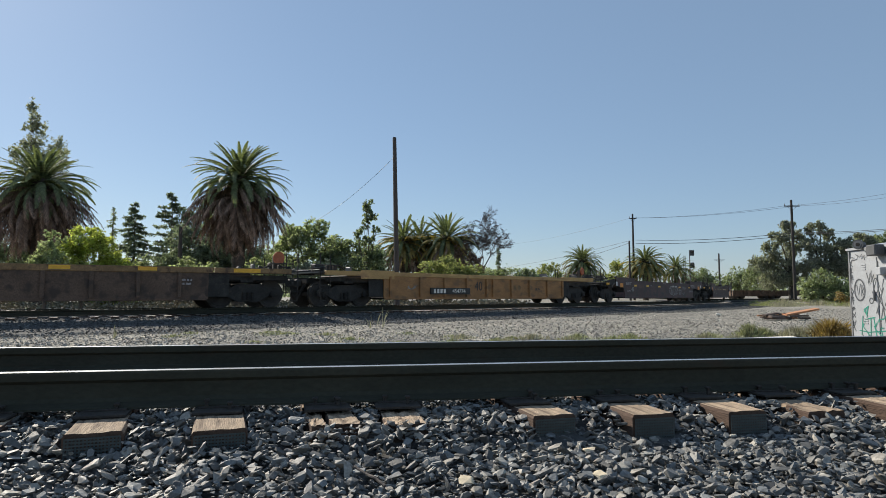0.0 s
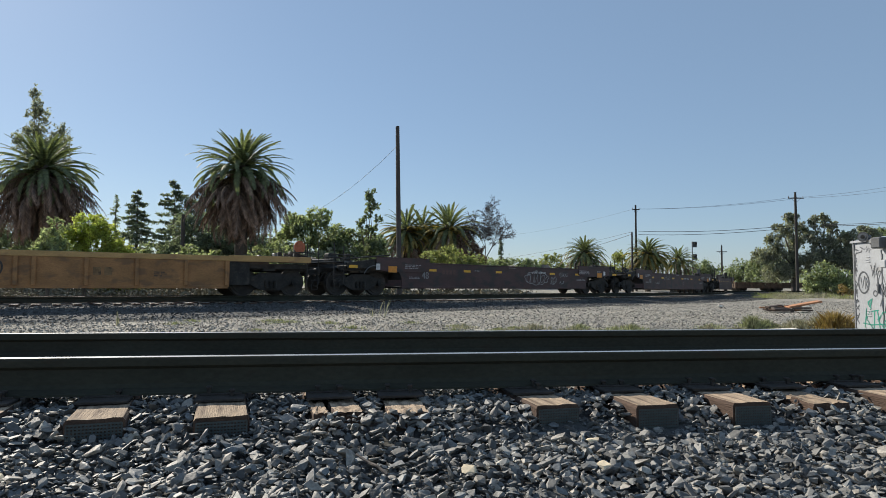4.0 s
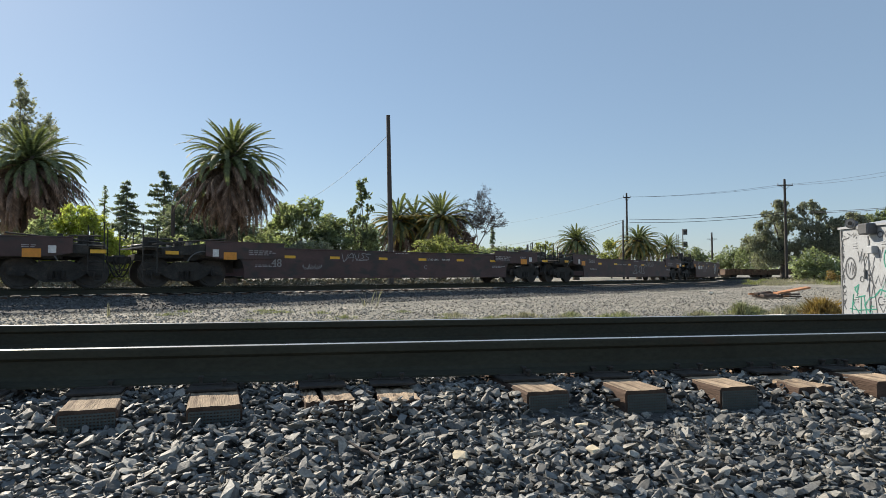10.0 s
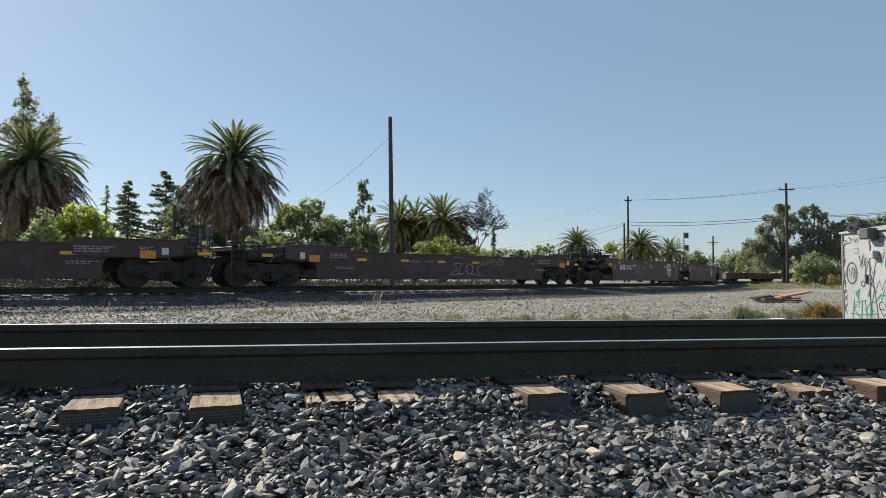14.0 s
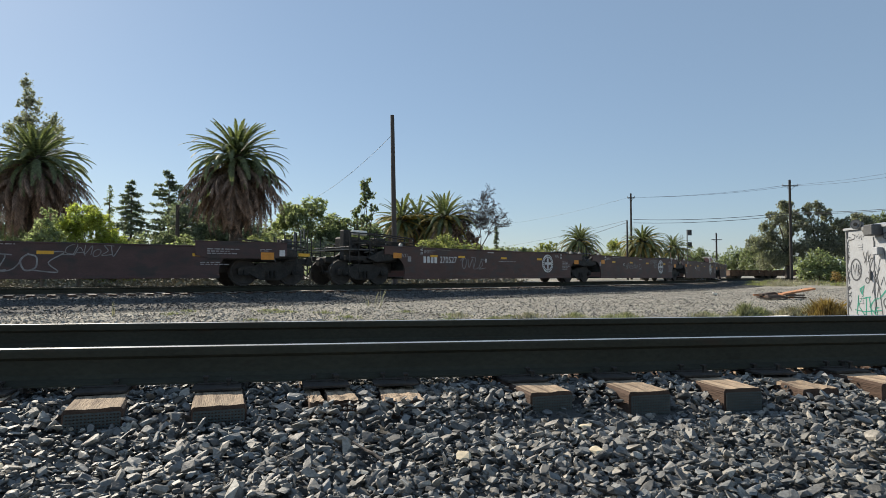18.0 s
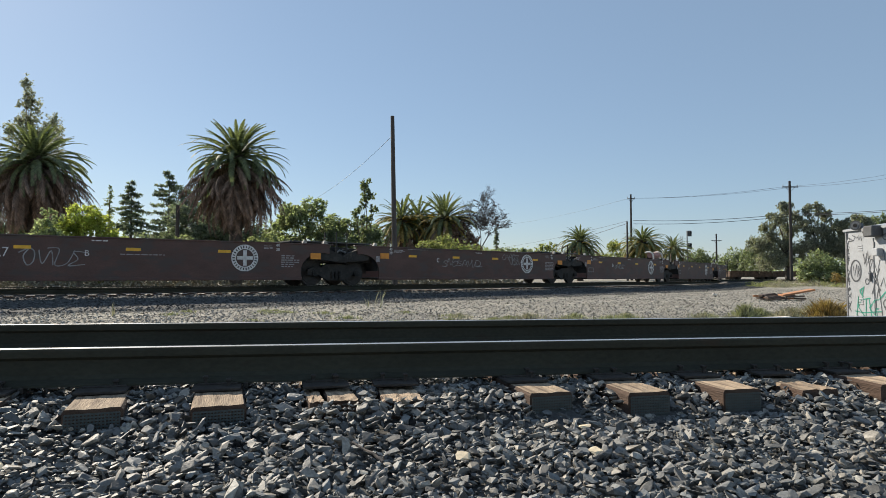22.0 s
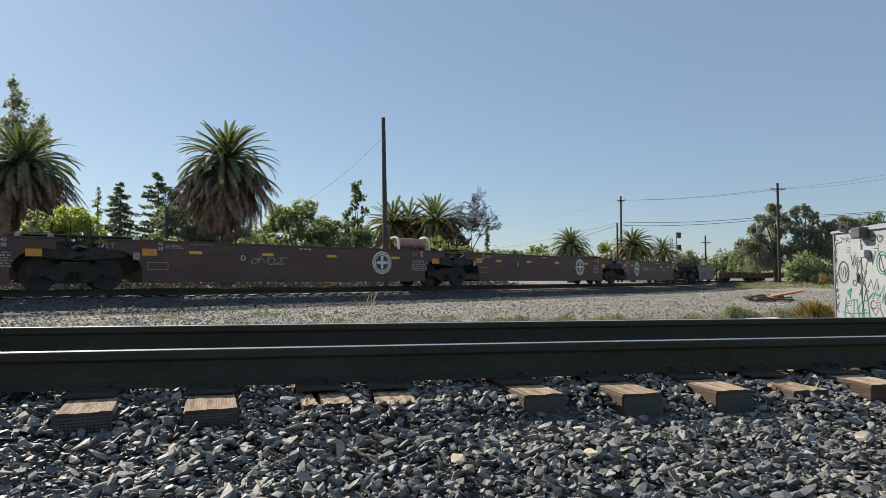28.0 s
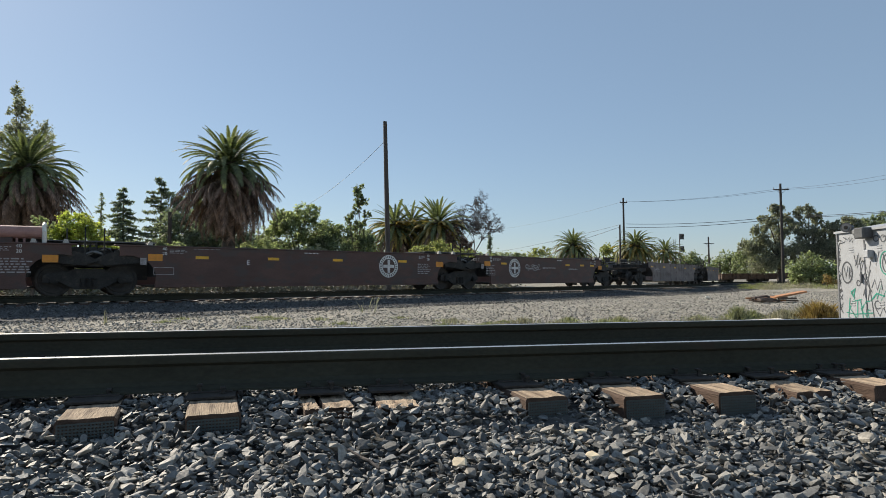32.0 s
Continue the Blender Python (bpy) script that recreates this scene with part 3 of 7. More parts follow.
        ob = new("stone", mesh_of("stone", (v * s).tolist(), f, M["cream_stone"]))
        ob.matrix_basis = pose(x, y, z, 5, -8, 40 * k)
        tagged(ob, lab, "stone", "pale stones on the ballast")
    bm = bmesh.new()
    add_path(bm, [(-0.09, 0.07, 0.012), (-0.02, 0.02, 0.0), (0.03, -0.03, 0.004), (0.085, -0.075, -0.012)], 0.006, 6)
    ob = part("stick", bm, M["gray_bark"])
    ob.matrix_basis = pose(-0.29, 2.44, 0.23, 0, 0, -12)
    tagged(ob, "short gray dry stick on the ballast", "stick")

    # far bed, following the curve
    ss = list(np.arange(-60, 110, 1.0))
    sect = [-6.1, -5.0, -1.75, -1.3, 1.3, 1.75, 3.3, 4.2]
    v = []
    for s in ss:
        p, th = track(s), track_turn(s)
        g = float(ground_z(p.x, p.y))
        top = p.z - 0.245
        for u, w in zip(sect, (g - 0.1, g + 0.0, top - 0.06, top, top, top - 0.06, g + 0.0, g - 0.1)):
            v.append((p.x - math.sin(th) * u, p.y + math.cos(th) * u, w))
    n = len(sect)
    f = [(i * n + j, i * n + j + 1, (i + 1) * n + j + 1, (i + 1) * n + j) for i in range(len(ss) - 1) for j in range(n - 1)]
    ob = new("far_ballast_bed", mesh_of("far_ballast_bed", v, f, M["far_bed"], True))
    tagged(ob, "gray ballast bank under the curved track", "ballast", kind="structure")
    protos2 = hulls(16, 9, 8)
    places = []
    for _ in range(48000):
        s = rnd.uniform(-9, 66)
        if rnd.random() < (s + 9) / 75 * 0.7:
            continue
        u = -(1.25 + 4.6 * rnd.random() ** 1.35)
        p, th = track(s), track_turn(s)
        g = float(ground_z(p.x, p.y))
        z = float(np.interp(-u, [1.3, 1.75, 5.0], [p.z - 0.25, p.z - 0.305, g]))
        r = 0.032 * (0.6 + 0.9 * rnd.random())
        places.append((rnd.randrange(16), mat4((p.x - math.sin(th) * u, p.y + math.cos(th) * u, z + 0.006), (r, r, r),
                                               Euler((rnd.gauss(0, 0.5), rnd.gauss(0, 0.5), rnd.uniform(0, 6.28))))))
    ob = new("far_ballast_stones", joined("far_ballast_stones", protos2, places, [M["far_stone"]]))
    tagged(ob, "gray crushed stones on the bank of the curved track", "ballast stones", kind="stuff")
    places = []
    cpts = np.stack([CX, CY], 1)[::8]
    while len(places) < 52000:
        y = 8 + 34 * rnd.random() ** 1.7
        x = rnd.uniform(-0.82, 0.78) * y
        d = np.hypot(cpts[:, 0] - x, cpts[:, 1] - y)
        k = int(d.argmin())
        # keep to the camera's side of the curve
        th = TH[::8][k]
        if (x - cpts[k, 0]) * math.sin(th) - (y - cpts[k, 1]) * math.cos(th) < 4.7:
            continue
        r = 0.02 * (0.5 + 1.3 * rnd.random() ** 2)
        places.append((rnd.randrange(16), mat4((x, y, float(ground_z(x, y)) + 0.004), (r, r, r),
                                               Euler((rnd.gauss(0, 0.4), rnd.gauss(0, 0.4), rnd.uniform(0, 6.28))))))
    ob = new("scattered_gravel", joined("scattered_gravel", protos2, places, [M["gravel"]]))
    tagged(ob, "small gray stones scattered on pale dirt", "gravel", kind="stuff")


build_ballast()


def build_far_track():
    root = empty("curved_track", None, "curved timber-tied railway track on a low ballast bank", "railway track", kind="structure")
    ss = [s for s in np.arange(-150, -60, 6.0)] + [s for s in np.arange(-60, 110, 1.5)] + [s for s in np.arange(110, 225, 4.0)]
    for off in (-0.7525, 0.7525):
        pts = []
        for s in ss:
            p, th = track(s), track_turn(s)
            pts.append((p.x - math.sin(th) * off, p.y + math.cos(th) * off, p.z - RAIL_H))
        rail(root, pts)
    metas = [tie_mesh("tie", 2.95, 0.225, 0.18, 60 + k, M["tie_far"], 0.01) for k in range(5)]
    for k, s in enumerate(np.arange(-22, 80, 0.52)):
        p = track(s)
        part("tie", metas[k % 5], None, root, "weathered timber railway tie",
             at=pose(p.x, p.y, p.z - 0.203, 0, 0, math.degrees(track_turn(s)) + 90))


build_far_track()


# ---- the train ----
WHEEL_R = 0.48
MOVERS = []    # (car, o of its two pivots)
TRUCKS = []    # (truck, car, local x, o of its centre)
WHEELS = []    # (wheelset, local x, spin offset)


def travel(t):
    """How far along the far track the train's zero mark stands at t seconds; it slows as it rolls towards -x."""
    u = t - 16.0
    return -(4.25173 * u - 0.017285 * u * u - 0.000318 * u ** 3)


def shared_mesh(name, build, mat, smooth=False):
    bm = bmesh.new()
    build(bm)
    bmesh.ops.recalc_face_normals(bm, faces=bm.faces)
    me = bpy.data.meshes.new(name)
    bm.to_mesh(me)
    bm.free()
    me.materials.append(mat)
    if smooth:
        me.polygons.foreach_set("use_smooth", [True] * len(me.polygons))
    return me


def wheelset_bm(bm):
    add_rod(bm, (0, -1.0, 0), (0, 1.0, 0), 0.08, seg=12)
    for sgn in (-1, 1):
        y = 0.7525 * sgn
        add_rod(bm, (0, y - 0.06, 0), (0, y + 0.06, 0), WHEEL_R, seg=32)
        add_rod(bm, (0, y - 0.085 * sgn, 0), (0, y - 0.055 * sgn, 0), WHEEL_R + 0.025, seg=32)
        add_rod(bm, (0, y + 0.05 * sgn, 0), (0, y + 0.075 * sgn, 0), WHEEL_R - 0.07, WHEEL_R - 0.085, seg=32)
        add_rod(bm, (0, y + 0.06 * sgn, 0), (0, y + 0.13 * sgn, 0), 0.13, seg=16)
        for k in range(4):
            a = k * math.pi / 2
            add_rod(bm, (math.cos(a) * 0.27, y + 0.055 * sgn, math.sin(a) * 0.27), (math.cos(a) * 0.27, y + 0.085 * sgn, math.sin(a) * 0.27), 0.035, seg=8)


def frame_bm(bm):
    out = [(-1.18, 0.40), (-1.18, 0.60), (-0.95, 0.70), (-0.6, 0.70), (-0.35, 0.82), (0.35, 0.82), (0.6, 0.70), (0.95, 0.70), (1.18, 0.60),
           (1.18, 0.40), (0.98, 0.38), (0.80, 0.46), (0.55, 0.30), (0.32, 0.20), (-0.32, 0.20), (-0.55, 0.30), (-0.80, 0.46), (-0.98, 0.38)]
    add_prism(bm, out, -0.06, 0.06)


def bearing_bm(bm):
    add_rod(bm, (0, -0.13, 0.48), (0, 0.05, 0.48), 0.12, seg=14)
    add_rod(bm, (0, -0.15, 0.48), (0, -0.12, 0.48), 0.075, seg=10)


def spring_bm(bm):
    for x in (-0.16, 0.0, 0.16):
        for k in range(5):
            add_rod(bm, (x, -0.09, 0.28 + 0.055 * k), (x, -0.09, 0.315 + 0.055 * k), 0.07, 0.062, seg=10)


WHEEL_ME = shared_mesh("wheelset", wheelset_bm, M["wheel"])
FRAME_ME = shared_mesh("side_frame", frame_bm, M["black"])
BEARING_ME = shared_mesh("bearing_cap", bearing_bm, M["black"])
SPRING_ME = shared_mesh("spring_nest", spring_bm, M["black"])
BOLSTER_ME = shared_mesh("bolster", lambda bm: add_box(bm, -0.2, 0.2, -1.05, 1.05, 0.52, 0.80, bevel=0.03), M["black"])
BEAM_ME = shared_mesh("brake_beam", lambda bm: [add_box(bm, x - 0.04, x + 0.04, -0.72, 0.72, 0.34, 0.42) for x in (-0.3, 0.3)], M["black"])


def truck(car, x, o):
    root = part("truck", BOLSTER_ME, None, car, "greasy black two-axle freight truck", at=pose(x, 0, 0))
    TRUCKS.append((root, car, x, o))
    for y, turn in ((-1.02, 0), (1.02, 180)):
        part("side_frame", FRAME_ME, None, root, at=pose(0, y, 0, 0, 0, turn))
        for dx in (-0.89, 0.89):
            part("bearing_cap", BEARING_ME, None, root, at=pose(dx, y, 0, 0, 0, turn))
        part("spring_nest", SPRING_ME, None, root, at=pose(0, y, 0, 0, 0, turn))
    part("brake_beam", BEAM_ME, None, root)
    for dx in (-0.89, 0.89):
        w = part("wheelset", WHEEL_ME, None, root, "worn steel wheels on an axle", at=pose(dx, 0, WHEEL_R))
        WHEELS.append((w, dx, o * 1.7 + dx))


SIDE_Y = -1.45   # the near face of the car's side, in the car's space


def scribble(bm, x0, x1, z0, z1, seed, y, width=0.022, loops=5, round_=True):
    """A sprayed tag as a tangle of running loops, spikes and crossing strokes; it spells nothing."""
    r = random.Random(seed)
    span, h = x1 - x0, z1 - z0
    swing = [r.uniform(0.35, 1.0) for _ in range(loops * 2 + 3)]
    back = [r.uniform(0.5, 1.5) for _ in range(loops * 2 + 3)]
    mid = (z0 + z1) / 2

    def run(turns, lean, lift, reach, wide):
        pts = []
        n = max(10, int(turns * 14))
        for i in range(n + 1):
            u = i / n
            k = u * turns * 2
            j, fr = int(k), k - int(k)
            amp = (swing[j % len(swing)] * (1 - fr) + swing[(j + 1) % len(swing)] * fr) * h * 0.5 * reach
            bk = (back[j % len(back)] * (1 - fr) + back[(j + 1) % len(back)] * fr) * span / max(turns, 1) * 0.42
            ph = u * turns * 6.2832
            zz = math.sin(ph) if round_ else 2 / math.pi * math.asin(math.sin(ph))
            pts.append((x0 + span * (0.06 + 0.88 * u) + bk * math.cos(ph) * (1 if round_ else 0.5) + lean * amp * zz, mid + lift * h + amp * zz))
        ribbon(bm, pts, wide, y)

    run(loops * 0.8, 0.25, 0.0, 1.0, width)
    run(loops * 0.45 + 0.5, -0.15, r.uniform(-0.08, 0.08), 0.7, width * 0.8)
    for _ in range(loops // 2 + 1):
        cx, cz = x0 + span * r.random(), mid + h * r.uniform(-0.25, 0.25)
        a, l = r.uniform(-0.6, 1.4), h * r.uniform(0.3, 0.6)
        ribbon(bm, [(cx - l * math.cos(a) * 0.5, cz - l * math.sin(a) * 0.5), (cx, cz + 0.02), (cx + l * math.cos(a) * 0.5, cz + l * math.sin(a) * 0.5)], width * 0.8, y - 0.001)


def ribbon(bm, pts, width, y, depth=0.003):
    prev = None
    for i, (x, z) in enumerate(pts):
        a, b = pts[max(0, i - 1)], pts[min(len(pts) - 1, i + 1)]
        dx, dz = b[0] - a[0], b[1] - a[1]
        l = math.hypot(dx, dz) or 1
        nx, nz = -dz / l * width / 2, dx / l * width / 2
        cur = [bm.verts.new((x + nx, y - depth, z + nz)), bm.verts.new((x - nx, y - depth, z - nz))]
        if prev:
            bm.faces.new((prev[0], prev[1], cur[1], cur[0]))
        prev = cur


def text_lines(bm, x0, x1, z0, z1, rows, y, seed):
    """Small stencilled lines too fine to read, as plain bars."""
    r = random.Random(seed)
    h = (z1 - z0) / rows
    for k in range(rows):
        x = x0
        end = x0 + (x1 - x0) * r.uniform(0.6, 1.0)
        while x < end:
            w = r.uniform(0.06, 0.2)
            add_box(bm, x, min(x + w, end), y - 0.003, y, z1 - h * (k + 0.75), z1 - h * (k + 0.25))
            x += w + 0.04


def disc(bm, x, z, r, y0, y1, seg=32):
    add_rod(bm, (x, y0, z), (x, y1, z), r, seg=seg)


def stripe(car, x, z, w=0.52, h=0.115, mat="reflector", y=SIDE_Y, name="reflector"):
    return part(name, box_bm(x - w / 2, x + w / 2, y - 0.006, y + 0.002, z - h / 2, z + h / 2), M[mat], car,
                "amber reflective strip" if mat == "reflector" else "")


def words(car, text, x, z, size, mat="white", y=SIDE_Y, squeeze=1.0, name="lettering"):
    return lettering(name, text, size, M[mat], car, pose(x, y - 0.004, z, 90, 0, 0), "painted " + text.replace("\n", " over "), squeeze)


def railing(car, pts, r=0.018, mat="black", name="handrail"):
    bm = bmesh.new()
    add_path(bm, pts, r, 6)
    return part(name, bm, M[mat], car)


def well_car(label, ol, our, body, top, bottom, paint, own_left=True, own_right=True, ends=(0.9, 0.9), ribs=(), chord=0.14, rib_paint=None, moved=(0.0, 0.0), arched=True):
    """A flat-bottomed well car: ol and our are the marks of its two pivots along the train, body the marks of its sides' ends."""
    mid = (ol + our) / 2
    car = empty("well_car", pose(*track(mid + travel(0))), label, "rail car", "well cars of the train")
    MOVERS.append((car, ol, our))
    b0, b1 = body[0] - mid, body[1] - mid
    xl, xr = ol - mid, our - mid
    e0, e1 = xl - ends[0], xr + ends[1]
    mat = M[paint]
    # each side is cut away over the inner wheels in an arch
    tl, tr = xl + moved[0], xr + moved[1]
    cl, cr, rx, rz = tl + 0.89, tr - 0.89, 0.85, 0.70
    low = math.asin(max(-1.0, (bottom - WHEEL_R) / rz))
    f0, f1 = (cl + rx * math.cos(low), cr - rx * math.cos(low)) if arched else (b0 + 0.03, b1 - 0.03)

    def arch(cx, edge, sgn):
        if not arched:
            return [(edge, bottom)]
        top_a = math.acos(max(-1.0, min(1.0, sgn * (edge - cx) / rx)))
        return [(cx + sgn * rx * math.cos(a), WHEEL_R + rz * math.sin(a)) for a in np.linspace(low, top_a, 9)]
    outline = arch(cr, b1, -1) + [(b1, top - 0.02), (b0, top - 0.02)] + arch(cl, b0, 1)[::-1]
    for y0, y1 in ((SIDE_Y, SIDE_Y + 0.05), (1.40, 1.45)):
        bm = bmesh.new()
        add_prism(bm, outline, y0, y1)
        part("side_panel", bm, mat, car)
    # black backing plates added behind the wheels to darken the open arches
    for y0 in (-0.60, 0.55):
        for x0, x1 in ((b0, f0), (f1, b1)) if arched else ():
            part("wheel_well_plate", box_bm(x0, x1, y0, y0 + 0.05, 0.42, top - 0.12), M["black"], car)
    for y0, y1 in ((SIDE_Y - 0.03, SIDE_Y + 0.09), (1.36, 1.48)):
        part("top_chord", box_bm(b0 - 0.15, b1 + 0.15, y0, y1, top - (chord if chord > 0.15 else 0.05), top, bevel=0.012), M[rib_paint] if rib_paint else mat, car)
        part("bottom_sill", box_bm(f0 + 0.02, f1 - 0.02, y0 + 0.01, y1 - 0.01, bottom - 0.05, bottom + 0.05, bevel=0.01), mat, car)
    # the well is open below but for pans at its ends, ledges along its sides and a few bearers
    for x0, x1 in ((f0, f0 + 1.1), (f1 - 1.1, f1)):
        part("end_pan", box_bm(x0, x1, SIDE_Y + 0.11, 1.34, bottom - 0.02, bottom + 0.03), M["black"], car)
    for y0, y1 in ((SIDE_Y + 0.11, SIDE_Y + 0.20), (1.25, 1.34)):
        part("floor_ledge", box_bm(f0 + 1.1, f1 - 1.1, y0, y1, bottom - 0.0, bottom + 0.04), M["black"], car)
    for x in np.linspace(f0 + 0.6, f1 - 0.6, 4):
        part("cross_bearer", box_bm(x - 0.10, x + 0.10, SIDE_Y + 0.06, 1.38, bottom - 0.055, bottom - 0.005, bevel=0.01), M["black"], car)
    for x in ribs:
        part("side_rib", box_bm(x - mid - 0.06, x - mid + 0.06, SIDE_Y - 0.085, SIDE_Y + 0.0, bottom + 0.04, top - chord, bevel=0.015), mat, car)
    # bulkheads and decks over the trucks
    for x0, x1, sgn in ((e0, b0, 1), (b1, e1, -1)):
        bx = f0 if sgn > 0 else f1
        part("end_bulkhead", box_bm(min(bx, bx + 0.06 * sgn), max(bx, bx + 0.06 * sgn), SIDE_Y + 0.052, 1.398, bottom + (0.3 if arched else 0.05), top - 0.06), M["black"], car)
        if not arched:
            for yy in (SIDE_Y + 0.08, 1.32):
                part("end_web", box_bm(min(bx, bx - 0.72 * sgn), max(bx, bx - 0.72 * sgn), yy, yy + 0.05, bottom + 0.06, top - 0.2, bevel=0.01), M["black"], car)
        bm = bmesh.new()
        add_box(bm, x0 + 0.02, x1 - 0.02, -0.38, 0.38, 0.82, 1.02, bevel=0.02)
        for yy in (-1.25, 1.13):
            add_box(bm, x0 + 0.35 * (sgn > 0), x1 - 0.35 * (sgn < 0), yy, yy + 0.12, 0.90, 1.08, bevel=0.015)
        add_box(bm, (tl if sgn > 0 else tr) - 0.22, (tl if sgn > 0 else tr) + 0.22, -1.25, 1.25, 0.82, 1.05, bevel=0.02)
        part("end_frame", bm, M["black"], car)
        # black filler box, added so deck and truck merge into one dark mass
        if abs(x1 - x0) > 1.2:
            part("draft_box", box_bm(min(bx, bx - 1.5 * sgn), max(bx, bx - 1.5 * sgn), -1.0, 1.0, 0.84, 1.16, bevel=0.03), M["black"], car)
    if own_left:
        truck(car, tl, ol + moved[0])
    if own_right:
        truck(car, tr, our + moved[1])
    return car, mid


def end_gear(car, x, sgn, z, coupler=True, wheel=False, guides=True):
    """Deck, ladder, rails, brake gear and coupler at a car's outer end; sgn +1 if the end faces +x."""
    part("deck_plate", box_bm(min(x, x - 1.25 * sgn), max(x, x - 1.25 * sgn), -1.30, 1.30, z - 0.09, z - 0.05), M["grating"], car, "galvanised walkway grating")
    for y in (-1.38, 1.38):
        railing(car, [(x, y, 0.42), (x, y, z + 0.62)], 0.02, "black", "grab_post")
        railing(car, [(x - 0.42 * sgn, y, 0.42), (x - 0.42 * sgn, y, z + 0.52)], 0.02, "black", "grab_post")
        for k in range(4):
            railing(car, [(x, y, 0.50 + 0.24 * k), (x - 0.42 * sgn, y, 0.50 + 0.24 * k)], 0.014, "black", "ladder_rung")
    railing(car, [(x - 0.05 * sgn, -1.25, z + 0.02), (x - 0.05 * sgn, 1.25, z + 0.02)], 0.016, "grating", "end_handrail")
    if guides:
        for y in (-1.0, 1.0):
            part("container_guide", box_bm(x - 1.5 * sgn - 0.05, x - 1.5 * sgn + 0.05, y - 0.16, y + 0.16, z - 0.05, z + 0.16, bevel=0.02), M["grating"], car)
    if wheel:
        bm = bmesh.new()
        disc(bm, 0, 0, 0.23, -0.015, 0.015, 24)
        for k in range(6):
            a = k * math.pi / 3
            add_rod(bm, (math.cos(a) * 0.15, -0.03, math.sin(a) * 0.15), (math.cos(a) * 0.15, -0.012, math.sin(a) * 0.15), 0.04, seg=8)
        w = part("brake_wheel", bm, M["rust_red"], car, "rust-red handbrake wheel", at=pose(x - 0.55 * sgn, -0.9, z + 0.42, 0, 0, 14))
        part("brake_stand", box_bm(x - 0.68 * sgn - 0.05, x - 0.68 * sgn + 0.05, -0.86, -0.7, z - 0.08, z + 0.5), M["black"], car)
    bm = bmesh.new()
    add_rod(bm, (x - 0.9 * sgn, 0.55, z - 0.02), (x - 0.15 * sgn, 0.55, z - 0.02), 0.11, seg=14)
    part("air_reservoir", bm, M["black"], car, smooth=False)
    # air pipes, brake rods and brackets crowding the deck
    r = random.Random(int(abs(x) * 100) + (7 if sgn > 0 else 3))
    for k in range(3):
        xa = x - r.uniform(0.2, 1.3) * sgn
        part("bracket", box_bm(xa - 0.07, xa + 0.07, -1.15 + 0.2 * k, -1.0 + 0.2 * k, z - 0.06, z + r.uniform(0.1, 0.3), bevel=0.015), M["black"], car)
    railing(car, [(x - 0.1 * sgn, -1.22, z + 0.2), (x - 0.9 * sgn, -1.22, z + 0.2), (x - 1.3 * sgn, -1.22, z - 0.05)], 0.022, "black", "side_handrail")
    railing(car, [(x - 0.15 * sgn, -0.6, z + 0.10), (x - 0.7 * sgn, -0.5, z + 0.14), (x - 1.4 * sgn, -0.5, z + 0.0)], 0.03, "black", "air_pipe")
    part("valve_box", box_bm(min(x - 0.75 * sgn, x - 0.35 * sgn), max(x - 0.75 * sgn, x - 0.35 * sgn), -0.45, -0.1, z - 0.05, z + 0.28, bevel=0.04), M["black"], car)
    railing(car, [(x - 0.25 * sgn, -1.4, 0.42), (x - 0.25 * sgn, -1.4, 0.18), (x - 0.02 * sgn, -1.4, 0.18), (x - 0.02 * sgn, -1.4, 0.42)], 0.016, "black", "step_stirrup")
    if coupler:
        bm = bmesh.new()
        add_box(bm, min(x, x + 0.40 * sgn), max(x, x + 0.40 * sgn), -0.09, 0.09, 0.74, 0.94, bevel=0.02)
        add_box(bm, min(x + 0.34 * sgn, x + 0.58 * sgn), max(x + 0.34 * sgn, x + 0.58 * sgn), -0.17, 0.14, 0.68, 0.98, bevel=0.05)
        part("coupler", bm, M["black"], car, "black knuckle coupler")
        pts = [(x + (0.05 + 0.55 * u) * sgn, -0.28, 0.80 - 0.52 * math.sin(math.pi * u)) for u in np.linspace(0, 1, 10)]
        railing(car, pts, 0.024, "black", "air_hose")
        pts = [(x + (0.0 + 0.6 * u) * sgn, -0.45, 0.86 - 0.36 * math.sin(math.pi * u)) for u in np.linspace(0, 1, 8)]
        railing(car, pts, 0.014, "black", "uncoupling_chain")


def roundel(car, x, z, r):
    """Round cream badge: ring, disc and a dark cross, no lettering."""
    y = SIDE_Y
    bm = bmesh.new()
    disc(bm, x, z, r, y - 0.006, y)
    badge = part("badge", bm, M["white"], car, "round cream railway badge with a cross")
    bm = bmesh.new()
    disc(bm, x, z, r * 0.66, y - 0.009, y - 0.006)
    part("badge_field", bm, M["car_red"], badge)
    bm = bmesh.new()
    add_box(bm, x - r * 0.13, x + r * 0.13, y - 0.013, y - 0.009, z - r * 0.58, z + r * 0.58)
    add_box(bm, x - r * 0.58, x + r * 0.58, y - 0.0125, y - 0.009, z - r * 0.13, z + r * 0.13)
    part("badge_cross", bm, M["white"], badge)
    bm = bmesh.new()
    for k in range(26):
        a = k * 6.283 / 26
        m = Matrix.Translation((x + math.cos(a) * r * 0.83, y - 0.008, z + math.sin(a) * r * 0.83)) @ Matrix.Rotation(-a, 4, "Y")
        add_box(bm, -r * 0.09, r * 0.09, -0.002, 0.002, -r * 0.04, r * 0.04, m=m)
    part("badge_rim_marks", bm, M["dark_panel"], badge)


